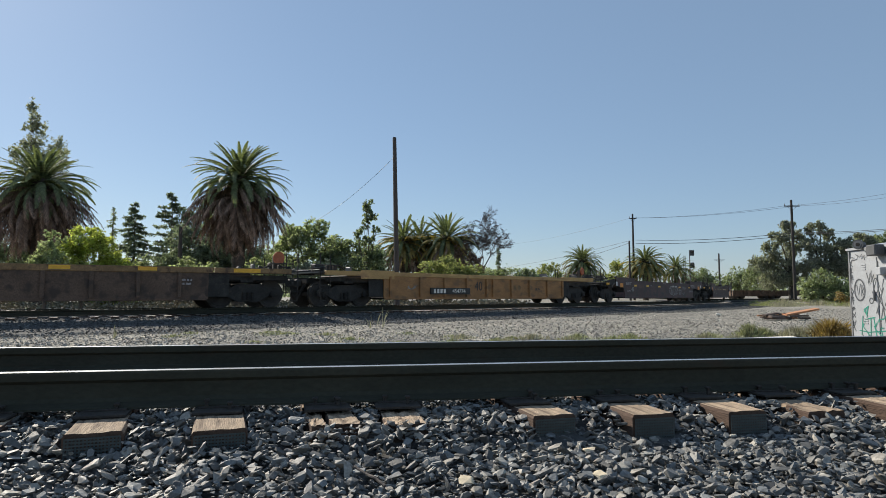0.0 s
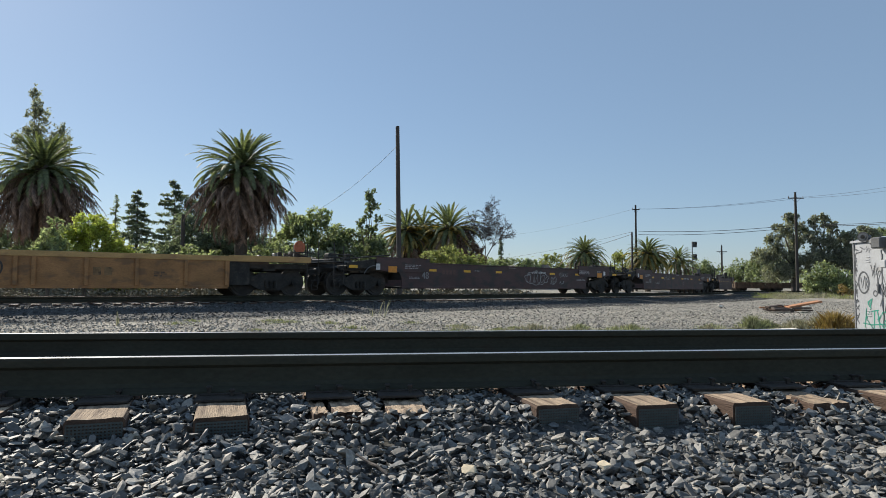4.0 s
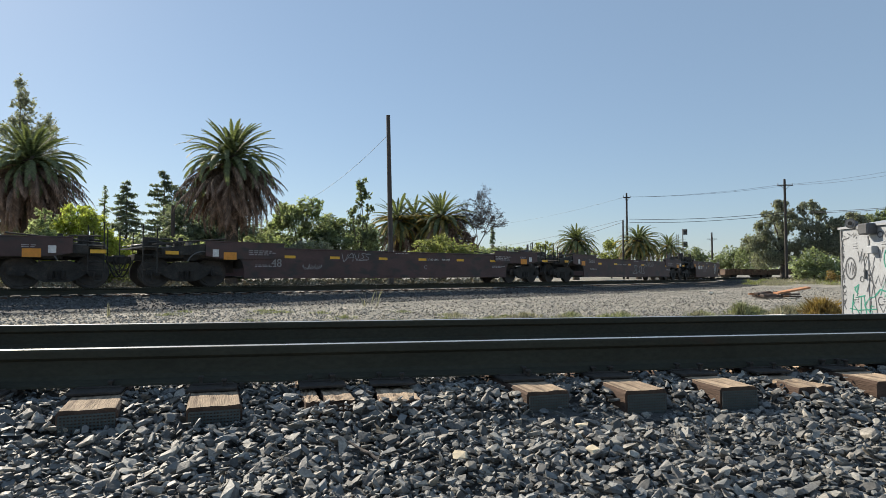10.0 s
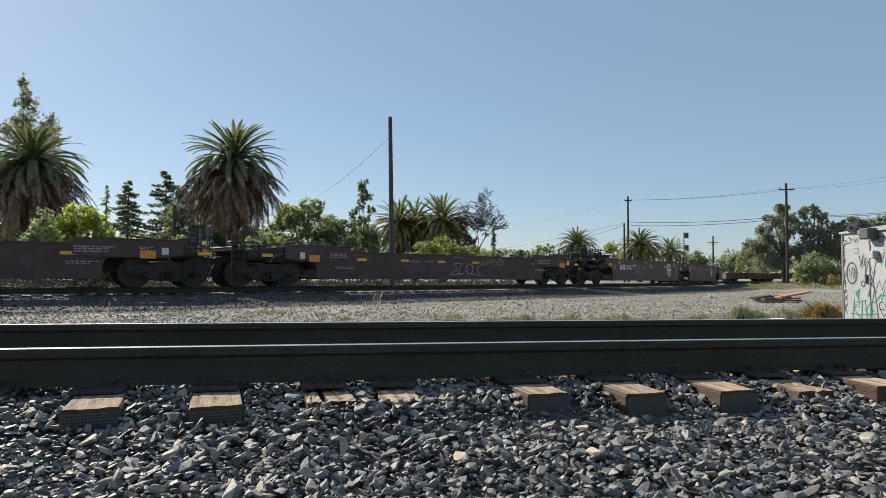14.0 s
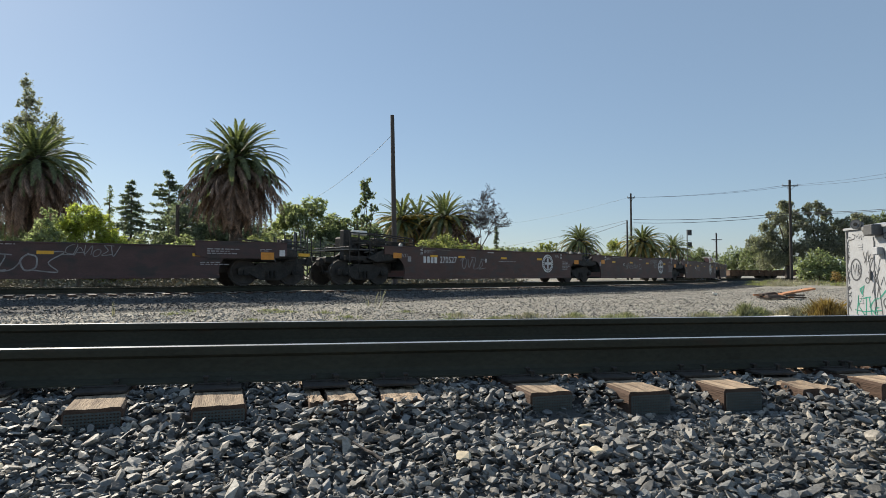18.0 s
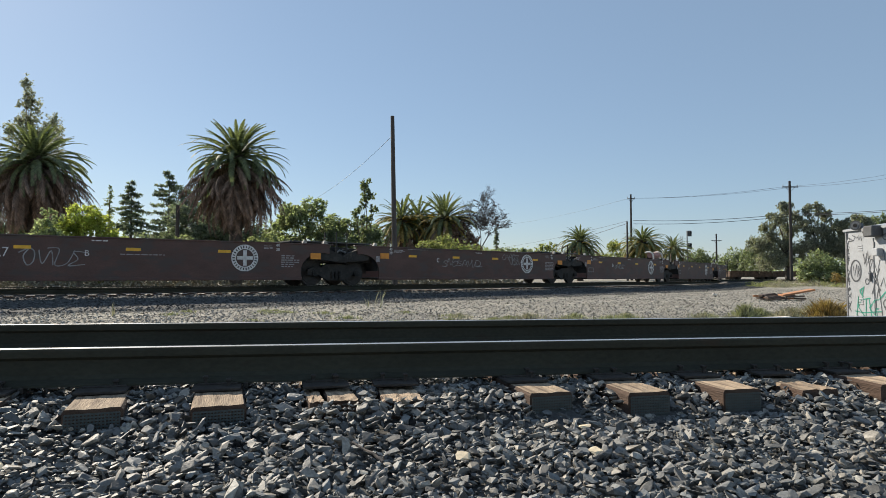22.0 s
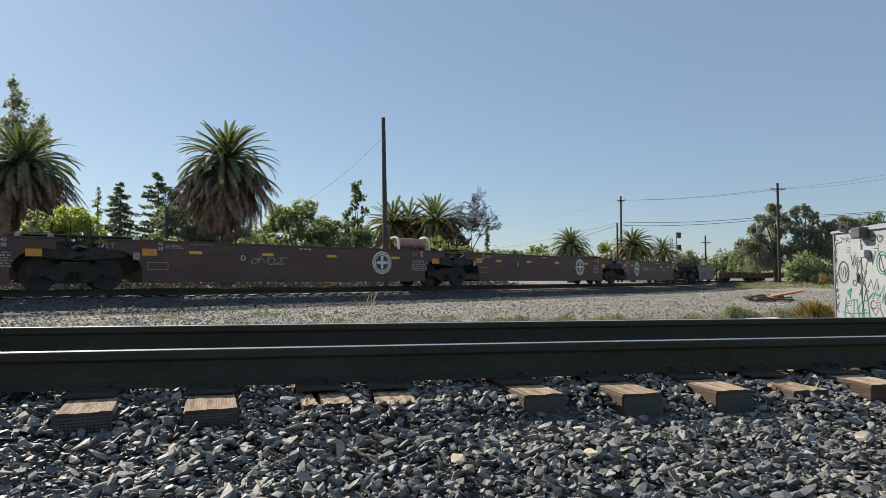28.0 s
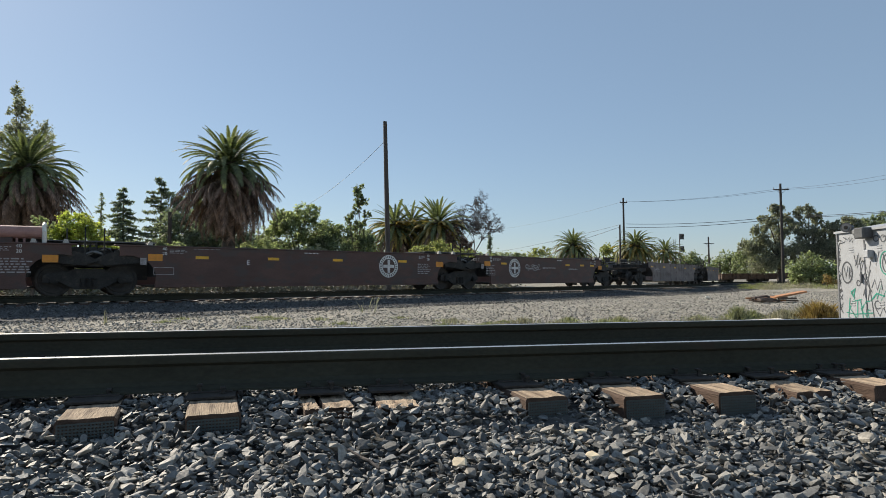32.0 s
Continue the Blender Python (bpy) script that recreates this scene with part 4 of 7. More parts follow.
def bars(car, x0, x1, z0, z1, rows, seed, mat="stencil", name="stencil_block"):
    bm = bmesh.new()
    text_lines(bm, x0, x1, z0, z1, rows, SIDE_Y, seed)
    part(name, bm, M[mat], car)["kind"] = "stuff"


def block_letters(car, x, z, n, w, h, mat="white", gap=0.3):
    """Lettering drawn as plain blocks of its size."""
    bm = bmesh.new()
    for k in range(n):
        add_box(bm, x + k * w, x + k * w + w * (1 - gap), SIDE_Y - 0.004, SIDE_Y, z - h / 2, z + h / 2)
    part("lettering_block", bm, M[mat], car)


def tag_paint(car, x0, x1, z0, z1, seed, mat="chalk", width=0.03, loops=5, round_=True, name="graffiti"):
    bm = bmesh.new()
    scribble(bm, x0, x1, z0, z1, seed, SIDE_Y, width, loops, round_)
    part(name, bm, M[mat], car, "sprayed graffiti tag")


SWINGS = {   # single sprayed shapes, in a unit box
    "s": [[(0.9, 0.85), (0.4, 1.0), (0.1, 0.75), (0.8, 0.35), (0.6, 0.05), (0.0, 0.15)]],
    "n": [[(0.0, 0.0), (0.15, 0.95), (0.7, 0.1), (0.95, 1.0)]],
    "o": [[(0.5, 1.0), (0.1, 0.6), (0.3, 0.05), (0.8, 0.2), (0.85, 0.8), (0.45, 0.95)]],
    "a": [[(0.0, 0.0), (0.45, 1.0), (0.95, 0.0)], [(0.1, 0.35), (0.9, 0.42)]],
    "v": [[(0.0, 1.0), (0.4, 0.0), (0.6, 0.1), (1.0, 1.05)]],
    "d": [[(0.1, 0.0), (0.15, 1.0), (0.9, 0.75), (0.8, 0.2), (0.0, 0.05), (1.25, 0.0)]],
    "e": [[(1.1, 0.95), (0.2, 1.0), (0.65, 0.5), (0.15, 0.05), (1.2, 0.15)]],
    "j": [[(-0.25, 0.55), (0.35, 0.75), (0.1, 0.4), (0.45, 0.0), (0.8, 0.15), (0.75, 0.6), (0.3, 0.8)]],
    "u": [[(0.0, 0.9), (0.1, 0.1), (0.7, 0.0), (0.85, 0.95), (1.5, 1.0)]],
}


def swing_tag(car, x0, x1, z0, z1, shapes, seed, mat="chalk", width=0.03, outline=False):
    """A tag of separate hand-drawn shapes in a row; with outline also a lumpy line round them."""
    r = random.Random(seed)
    bm = bmesh.new()
    w, h = (x1 - x0) / len(shapes), z1 - z0
    for k, c in enumerate(shapes):
        lift, lean, wide, tall = r.uniform(-0.12, 0.12) * h, r.uniform(-0.1, 0.5), r.uniform(1.0, 1.35), r.uniform(0.75, 1.2)
        back = r.random() < 0.4
        for line in SWINGS[c]:
            pts = [Vector((x0 + w * (k + wide * ((1 - u if back else u) + lean * (v - 0.5))), z0 + lift + h * v * tall)) for u, v in line]
            fine = []
            for i in range(len(pts) - 1):
                p0, p1, p2, p3 = pts[max(0, i - 1)], pts[i], pts[i + 1], pts[min(len(pts) - 1, i + 2)]
                for q in range(5):
                    t = q / 5
                    fine.append(0.5 * (2 * p1 + (p2 - p0) * t + (2 * p0 - 5 * p1 + 4 * p2 - p3) * t * t + (3 * p1 - p0 - 3 * p2 + p3) * t ** 3))
            ribbon(bm, [tuple(p) for p in fine + [pts[-1]]], width * r.uniform(0.8, 1.2), SIDE_Y)
    if outline:
        cx, cz, n = (x0 + x1) / 2, (z0 + z1) / 2, 60
        ring = [(cx + (x1 - x0) * 0.56 * math.cos(a) * (1 + 0.05 * math.sin(9 * a)), cz + h * 0.68 * math.sin(a) * (1 + 0.10 * math.sin(11 * a + 1)))
                for a in np.linspace(0, 2 * math.pi, n)]
        ribbon(bm, ring, width, SIDE_Y - 0.001)
    part("graffiti", bm, M[mat], car, "sprayed graffiti tag")


def build_train():
    # brown ribbed car
    ribs = [-69.49, -70.7, -71.97, -73.21, -74.45, -75.7, -76.95, -78.2, -79.4]
    car, mid = well_car("weathered brown ribbed well car with an ochre top sill", -81.6, -67.3, (-80.3, -68.6), 1.31, 0.27, "car_brown",
                        ribs=ribs, chord=0.19, rib_paint="car_ochre", ends=(1.5, 1.75), arched=False)
    end_gear(car, 7.15 + 1.75, 1, 1.30, wheel=True)
    part("end_sill", box_bm(7.15 - 1.1, 7.15 + 1.5, SIDE_Y - 0.02, SIDE_Y + 0.12, 1.13, 1.31, bevel=0.012), M["car_ochre"], car)
    for o in (-70.44, -72.8, -75.2, -77.6):
        stripe(car, o - mid, 1.23, 0.55, 0.12, y=SIDE_Y - 0.03)
    stripe(car, -67.35 - mid, 1.22, 0.9, 0.13, y=SIDE_Y - 0.03)
    bars(car, -69.5 - mid, -69.1 - mid, 0.7, 0.95, 2, 2)

    # yellow car
    ribs = [-61.4, -59.8, -58.41, -57.05, -55.74, -55.3, -53.98, -52.61, -51.17, -49.9]
    car, mid = well_car("faded yellow ribbed well car with a black number panel", -63.4, -48.4, (-61.7, -49.8), 1.31, 0.26, "car_amber",
                        ribs=ribs, chord=0.17, rib_paint="car_yellow", ends=(1.2, 1.75), arched=False, moved=(0.15, 0.0))
    part("end_sill", box_bm(-7.5 - 1.0, -7.5 + 1.6, SIDE_Y - 0.02, SIDE_Y + 0.12, 1.13, 1.31, bevel=0.012), M["car_yellow"], car)
    part("end_sill", box_bm(-7.5 + 0.55, -7.5 + 2.2, SIDE_Y - 0.035, SIDE_Y - 0.021, 1.02, 1.36, bevel=0.006), M["car_yellow"], car)
    part("end_sill", box_bm(7.5 - 1.4, 7.5 + 1.45, SIDE_Y - 0.02, SIDE_Y + 0.12, 1.13, 1.34, bevel=0.012), M["car_yellow"], car)
    end_gear(car, -7.5 - 1.2, -1, 1.31)
    end_gear(car, 7.5 + 1.75, 1, 1.31, wheel=True)
    panel = part("number_panel", box_bm(-59.25 - mid, -56.9 - mid, SIDE_Y - 0.088, SIDE_Y + 0.0, 0.42, 0.70), M["dark_panel"], car, "black panel with white number")
    block_letters(panel, -59.1 - mid, 0.56, 4, 0.19, 0.17, "cap_white", 0.35)
    panel.children[-1].location.y = -0.088
    words(car, "454774", -57.6 - mid, 0.56, 0.27, "cap_white", SIDE_Y - 0.088)
    words(car, "40", -0.36, 0.78, 0.58, "dark_panel", SIDE_Y - 0.003, 0.85)
    tag_paint(car, -4.65, -4.1, 0.55, 0.85, 4, "chalk", 0.025, 2, False)
    bars(car, 3.78, 4.16, 0.58, 0.76, 3, 5, "dark_panel")
    block_letters(car, 2.1, 0.74, 2, 0.3, 0.24, "car_ochre")

    # three dark maroon cars with raised ends
    for k, (ol, our, tag) in enumerate(((-44.6, -27.85, "A"), (-23.95, -7.35, "B"), (-3.75, 12.75, "E"))):
        more = 0.38 if k == 2 else 0.1
        car, mid = well_car("dark maroon smooth-sided well car with raised ends and graffiti", ol, our, (ol + 0.9, our + more - 0.7), 1.31, 0.27, "car_maroon", ends=(1.35, 1.35 + more),
                            moved=(0.15, more))
        xl, xr = ol - mid, our - mid + more
        # black webs and sloping top rails over the trucks
        for y in (SIDE_Y + 0.02, 1.35):
            for x, sgn in ((xl + 0.15, 1), (xr, -1)):
                bm = bmesh.new()
                add_prism(bm, [(x - 0.95 * sgn, 0.98), (x + 1.0 * sgn, 1.02), (x + 1.0 * sgn, 1.42), (x + 0.2 * sgn, 1.36), (x - 0.95 * sgn, 1.20)], y, y + 0.05)
                part("end_web", bm, M["black"], car)
                railing(car, [(x - 1.25 * sgn, y + 0.02, 1.30), (x - 0.3 * sgn, y + 0.02, 1.42), (x + 1.1 * sgn, y + 0.02, 1.56)], 0.026, "black", "top_rail")
                railing(car, [(x - 0.3 * sgn, y + 0.02, 1.1), (x - 0.3 * sgn, y + 0.02, 1.42)], 0.02, "black", "rail_stanchion")
                arc = [(x + (0.35 + 0.55 * math.cos(a)) * sgn, y - 0.03, 0.62 + 0.5 * math.sin(a)) for a in np.linspace(2.8, 1.0, 8)]
                railing(car, arc, 0.02, "grating", "brake_pipe")
        for x0, x1 in ((xl + 0.55, xl + 3.35), (xr - 2.5, xr + 0.55)):
            bm = bmesh.new()
            add_prism(bm, [(x0, 0.98), (x0 + 0.5, 0.90), (x1 - 0.5, 0.90), (x1, 1.0), (x1, 1.44), (x0, 1.46)], SIDE_Y - 0.045, SIDE_Y - 0.004)
            part("raised_end_plate", bm, M["car_maroon"], car)
            part("raised_end_rim", box_bm(x0 - 0.02, x1 + 0.02, SIDE_Y - 0.06, SIDE_Y + 0.1, 1.44, 1.475, bevel=0.008), M["car_maroon"], car)
        end_gear(car, xl - 1.35, -1, 1.30, guides=k > 0)
        end_gear(car, xr + 1.35, 1, 1.32, wheel=False)
        yy = SIDE_Y - 0.045
        ends, stripes = (((-7.75, -7.02, -8.9), (8.02, 8.52)), ((-7.42, -6.93, -8.8), (7.93, 8.42)), ((-7.0, -6.5, -8.35), (8.5, 9.02)))[k], \
            ((-4.8, -2.7, -0.55, 3.64, 5.9), (-4.7, -2.83, -0.58, 1.48, 3.68, 5.8), (-4.36, -2.2, -0.12, 2.0, 6.27))[k]
        (wl, orl, sl), (orr, wr) = ends
        stripe(car, wl, 1.08, 0.20, 0.24, "white", yy, "placard")
        stripe(car, orl, 0.99, 0.44, 0.25, "orange", yy, "placard")
        stripe(car, orr, 0.99, 0.46, 0.25, "orange", yy, "placard")
        stripe(car, wr, 1.10, 0.20, 0.22, "white", yy, "placard")
        stripe(car, sl, 1.06, 0.40, 0.11, y=SIDE_Y)
        stripe(car, xr + 1.2, 1.05, 0.42, 0.11, y=SIDE_Y)
        for xx in stripes:
            stripe(car, xx, 1.0, 0.43, 0.10)
        bm = bmesh.new()
        text_lines(bm, orl + 0.65, orl + 1.75, 1.02, 1.22, 3, yy, 11 + k)
        text_lines(bm, orr - 2.0, orr - 0.9, 1.02, 1.24, 3, yy, 21 + k)
        text_lines(bm, orr - 0.25, orr + 0.22, 1.14, 1.24, 2, yy, 25 + k)
        part("stencil_block", bm, M["stencil"], car)["kind"] = "stuff"
        bars(car, orl + 0.9, orl + 1.8, 0.62, 0.72, 2, 31 + k)
        bars(car, orr - 2.2, orr - 1.2, 0.66, 0.78, 2, 41 + k)
        if k < 2:
            words(car, "48", -5.22, 0.76, 0.40, "chalk")
            words(car, "45", orr - 1.75, 1.16, 0.15, "stencil", yy)
            words(car, "48", orr - 1.15, 1.16, 0.15, "stencil", yy)
    A, C, E = [m[0] for m in MOVERS[-3:]]
    words(A, "LD LMT      PER UNIT", 2.5, 1.02, 0.125, "white")
    bars(A, 0.21, 0.95, 1.19, 1.25, 1, 51, "stencil")
    bars(A, -2.2, -1.85, 0.99, 1.07, 1, 54, "stencil")
    swing_tag(A, 1.5, 3.2, 0.52, 1.0, "ouvuos", 61, width=0.036, outline=True)
    tag_paint(A, 3.45, 3.95, 0.36, 0.92, 62, "chalk", 0.034, 2, True)
    tag_paint(A, 4.2, 5.0, 0.76, 1.14, 63, "chalk", 0.02, 5, False)
    tag_paint(A, 4.25, 4.75, 0.42, 0.70, 64, "chalk", 0.02, 2, False)
    block_letters(A, -4.25, 0.94, 4, 0.22, 0.20, "car_red", 0.25)
    tag_paint(C, -4.3, -3.4, 0.50, 0.80, 65, "chalk", 0.024, 4, False)
    swing_tag(C, -2.55, -1.22, 0.9, 1.2, "vanes", 66, width=0.024)
    words(C, "C", 1.65, 0.66, 0.24, "chalk")
    words(C, "LOAD LIMIT      PER UNIT", 2.42, 1.0, 0.115, "white")
    bars(C, 0.05, 0.76, 1.20, 1.26, 1, 52, "stencil")
    words(E, "LOAD LIMIT      PER UNIT", -1.28, 0.98, 0.115, "stencil")
    swing_tag(E, 0.35, 2.35, 0.46, 1.04, "euoe", 67, width=0.042)
    swing_tag(E, 2.5, 3.9, 0.92, 1.2, "danoev", 68, width=0.022)
    bars(E, 0.64, 1.38, 1.20, 1.26, 1, 53, "stencil")
    # gear where the cars meet: a red post, a pale box, an air cylinder
    for owner, x in ((C, 8.3 + 1.0), (E, 8.25 + 1.28)):
        part("brake_valve_box", box_bm(x - 0.16, x + 0.16, -0.5, -0.2, 1.15, 1.65, bevel=0.02), M["dark_steel"], owner, "dark gray control box")
        part("end_post", box_bm(x + 0.30, x + 0.38, -0.3, -0.2, 1.1, 1.95, bevel=0.015), M["dark_steel"], owner, "dark steel post")
        railing(owner, [(x + 0.55, -0.3, 1.2), (x + 0.55, -0.3, 2.0), (x + 0.68, -0.3, 2.06), (x + 0.68, -0.3, 1.7)], 0.03, "grating", "vent_pipe")
    # five linked red units sharing trucks
    pivots = [17.0, 31.6, 46.8, 61.55, 76.45, 89.6]
    joint_shift = [0.3, 0.84, 0.43, 0.3, 0.3, 0.0]   # trucks stand a little right of the marks
    for k, letter in enumerate("BCDEA"):
        ol, our = pivots[k], pivots[k + 1]
        car, mid = well_car("oxide-red smooth-sided well car unit with a round badge", ol, our, (ol + joint_shift[k] + 0.68, our + joint_shift[k + 1] - (0.9 if k == 4 else 0.62)), 1.51, 0.22, "car_red",
                            own_right=k == 4, moved=(joint_shift[k], joint_shift[k + 1]), ends=(1.1 if k == 0 else -0.15, 1.3 if k == 4 else -0.15))
        xl, xr = ol - mid, our - mid
        rx, stripes, (wx, ox), (o2,), (n1, n2), (l0, l1), tx = (
            (4.39, (-3.64, -1.95, 0.92, 3.7), (-5.02, -5.66), (6.97,), (-4.35, 5.55), (5.68, 6.36), 0.1),
            (4.15, (-3.3, -0.78, 1.8, 4.8), (-5.1, -4.76), (6.87,), (-4.45, 6.15), (5.62, 6.54), 0.8),
            (3.75, (-3.6, -1.1, 1.45, 4.42), (-5.4, -5.02), (6.53,), (-4.7, 5.77), (5.25, 6.22), 0.42),
            (3.46, (-4.0, -1.5, 1.1, 4.15), (-5.8, -5.45), (6.13,), (-5.17, 5.5), (4.94, 5.67), 0.02),
            (-2.7, (-3.55, 2.1, 3.6, 4.7), (-5.15, -4.8), (5.6,), (-4.55, 5.0), (-4.9, -4.2), 1.4))[k]
        roundel(car, rx, 0.94, 0.46)
        stripe(car, ox, 1.13, 0.43, 0.22, "orange", name="placard")
        stripe(car, wx, 1.0, 0.18, 0.22, "stencil", name="placard")
        stripe(car, o2, 1.05, 0.40, 0.22, "orange", SIDE_Y - 0.003, "placard")
        for xx in stripes:
            stripe(car, xx, 1.15, 0.42, 0.095)
        words(car, "40\n20", n1, 1.33, 0.15, "white")
        words(car, "40\n20", n2, 1.33, 0.15, "white")
        bars(car, n1 + 0.15, n1 + 0.8, 1.26, 1.40, 3, 70 + k)
        bars(car, n2 - 0.5, n2 - 0.15, 1.26, 1.40, 3, 75 + k)
        bars(car, l0, l1, 0.62, 1.08, 6, 80 + k, "stencil")
        bars(car, n1 + 0.9, n1 + 2.1, 1.41, 1.445, 1, 85 + k)
        bars(car, tx - 0.32, tx + 0.32, 1.36, 1.42, 1, 90 + k, "white")
        if k > 1:
            bm = bmesh.new()
            for x0, x1, z0, z1 in ((0, 0.62, 0, 0.02), (0, 0.62, 0.22, 0.24), (0, 0.02, 0, 0.24), (0.60, 0.62, 0, 0.24)):
                add_box(bm, ox - 0.05 + x0, ox - 0.05 + x1, SIDE_Y - 0.003, SIDE_Y, 0.58 + z0, 0.58 + z1)
            part("stencil_frame", bm, M["stencil"], car)
        # end arms over the shared trucks, container guides, deck rails
        for x, sgn in ((xl + joint_shift[k], -1), (xr + joint_shift[k + 1], 1)):
            bm = bmesh.new()
            xa = x - 1.25 * sgn
            add_prism(bm, [(xa, 0.95), (x - 0.3 * sgn, 0.86), (x + 0.1 * sgn, 1.0), (x - 0.35 * sgn, 1.22), (xa, 1.5)], SIDE_Y + 0.06, SIDE_Y + 0.22)
            part("end_arm", bm, M["black"], car)
            bm = bmesh.new()
            add_prism(bm, [(xa, 0.95), (x - 0.3 * sgn, 0.86), (x + 0.1 * sgn, 1.0), (x - 0.35 * sgn, 1.22), (xa, 1.5)], 1.23, 1.39)
            part("end_arm", bm, M["black"], car)
            deck = part("deck_plate", box_bm(min(x - 1.9 * sgn, x + 0.05 * sgn), max(x - 1.9 * sgn, x + 0.05 * sgn), -0.75, 1.2, 1.60, 1.64), M["grating"], car, "galvanised walkway grating")
            for y in (-0.7, 1.1):
                railing(deck, [(x - 1.85 * sgn, y, 1.2), (x - 1.85 * sgn, y, 1.6)], 0.03, "black", "deck_leg")
                railing(deck, [(x, y, 0.95), (x, y, 1.6)], 0.03, "black", "deck_leg")
            if sgn < 0 and k:
                bm = bmesh.new()
                add_prism(bm, [(x - 0.75, 0.84), (x + 0.75, 0.84), (x + 0.70, 1.22), (x + 0.35, 1.40), (x - 0.45, 1.44), (x - 0.70, 1.30)], -0.85, 0.85)
                housing = part("articulation_housing", bm, M["black"], car, "greasy black coupling housing over the shared truck")
                for hx, hz, hr in ((-0.45, 1.44, 0.10), (0.05, 1.42, 0.14), (0.45, 1.34, 0.09)):
                    bm = bmesh.new()
                    add_rod(bm, (x + hx, -1.05, hz - 0.12), (x + hx, -0.4, hz - 0.12), hr, seg=14)
                    part("brake_cylinder", bm, M["black"], housing)
                railing(housing, [(x - 0.6, -1.08, 1.0), (x - 0.2, -1.08, 1.12), (x + 0.15, -1.08, 1.34), (x + 0.5, -1.08, 1.38)], 0.03, "gray_steel", "brake_rod")
                railing(housing, [(x - 0.55, -1.1, 0.92), (x + 0.6, -1.1, 0.92)], 0.022, "gray_steel", "brake_rod")
                hose = [(x + 0.3 + 0.28 * math.cos(a), -1.12, 1.12 + 0.28 * math.sin(a)) for a in np.linspace(0.4, 2.9, 9)]
                railing(housing, hose, 0.028, "black", "air_hose")
            railing(car, [(x - 0.28 * sgn, -1.3, 0.9), (x - 0.28 * sgn, -1.3, 2.0)], 0.024, "black", "grab_post")
            if sgn > 0:
                railing(car, [(x - 0.75, -1.3, 0.9), (x - 0.75, -1.3, 1.95)], 0.024, "black", "grab_post")
            bm = bmesh.new()
            add_path(bm, [(x - 0.55 * sgn, -1.2, 1.05), (x - 0.1 * sgn, -1.2, 1.28), (x + 0.15 * sgn, -1.2, 1.22)], 0.035, 6)
            part("brake_lever", bm, M["grating"], car)
            for gx in (x - 1.55 * sgn, x - 0.75 * sgn) if sgn > 0 else (x + 1.55,):
                g = part("container_guide", box_bm(gx - 0.08, gx + 0.08, SIDE_Y + 0.14, SIDE_Y + 0.3, 1.42, 1.60, bevel=0.03), M["black"], car)
                bm = bmesh.new()
                add_prism(bm, [(gx - 0.12, 1.46), (gx + 0.08, 1.46), (gx + 0.05 - 0.02 * sgn, 1.62), (gx - 0.04 - 0.02 * sgn, 1.64)], SIDE_Y + 0.03, SIDE_Y + 0.13)
                part("guide_cap", bm, M["pale_steel"], g, "pale painted wedge guide")
        if letter != "A":
            words(car, letter, (-0.34, -1.86, -2.0, -2.43)[k], 1.0, 0.25, "white")
        else:
            words(car, "125 T", -5.6, 1.30, 0.20, "stencil")
    B, C, D, E, A = [m[0] for m in MOVERS[-5:]]
    bl = -6.85
    block_letters(B, -4.24, 0.99, 4, 0.21, 0.27, "white", 0.3)
    words(B, "270527", -2.78, 0.99, 0.39, "white", squeeze=0.88)
    swing_tag(B, -1.95, -0.45, 0.66, 1.2, "jnue", 71, width=0.03)
    words(B, "7/31", -5.28, 1.13, 0.2, "stencil")
    bars(B, 0.56, 2.0, 0.96, 1.02, 1, 95)
    swing_tag(C, -1.6, 0.75, 0.76, 1.06, "snosanvd", 72, width=0.026)
    swing_tag(C, 2.3, 3.5, 1.12, 1.40, "oaaje", 73, width=0.022)
    swing_tag(C, 2.8, 3.65, 0.88, 1.12, "voev", 78, width=0.022)
    swing_tag(D, -1.75, -0.5, 0.80, 1.08, "jnoe", 74, width=0.03)
    tag_paint(A, -1.9, -0.5, 0.80, 1.2, 75, "stencil", 0.04, 3, True)
    bars(A, -0.3, 1.3, 0.92, 1.02, 2, 96)
    bars(A, 2.2, 3.4, 0.86, 1.0, 1, 98)
    words(D, "125 T", -6.25, 1.30, 0.20, "stencil")
    end_gear(B, bl - 1.1, -1, 1.40, guides=False)
    end_gear(A, 6.575 + 1.3, 1, 1.45)
    # boxy stowage frame with white guards, on unit D's right end
    dx = 7.375 - 1.82
    bm = bmesh.new()
    add_rod(bm, (dx - 0.72, -0.92, 1.83), (dx + 0.72, -0.92, 1.83), 0.19, seg=20)
    hood = part("stowage_hood", bm, M["pink"], D, "faded red rounded steel hood with pale guards")
    part("hood_panel", box_bm(dx - 0.48, dx + 0.02, -1.04, -0.70, 1.46, 1.68, bevel=0.02), M["car_red"], hood)
    part("hood_back", box_bm(dx - 0.70, dx + 0.70, -0.78, -0.70, 1.46, 1.80, bevel=0.02), M["black"], hood)
    for x in (0.12, 0.3):
        part("hood_rib", box_bm(dx + x - 0.03, dx + x + 0.03, -1.06, -1.0, 1.46, 1.66, bevel=0.01), M["pink"], hood)
    for x, k in ((-0.78, 1.22), (0.78, 1.32)):
        bm = bmesh.new()
        add_path(bm, [(dx + x * 1.03, -1.22, 1.46), (dx + x * 1.03, -1.2, 1.46 + 0.28 * k), (dx + x, -1.1, 1.46 + 0.42 * k), (dx + x, -0.92, 1.46 + 0.48 * k), (dx + x, -0.6, 1.46 + 0.44 * k)], 0.055, 8)
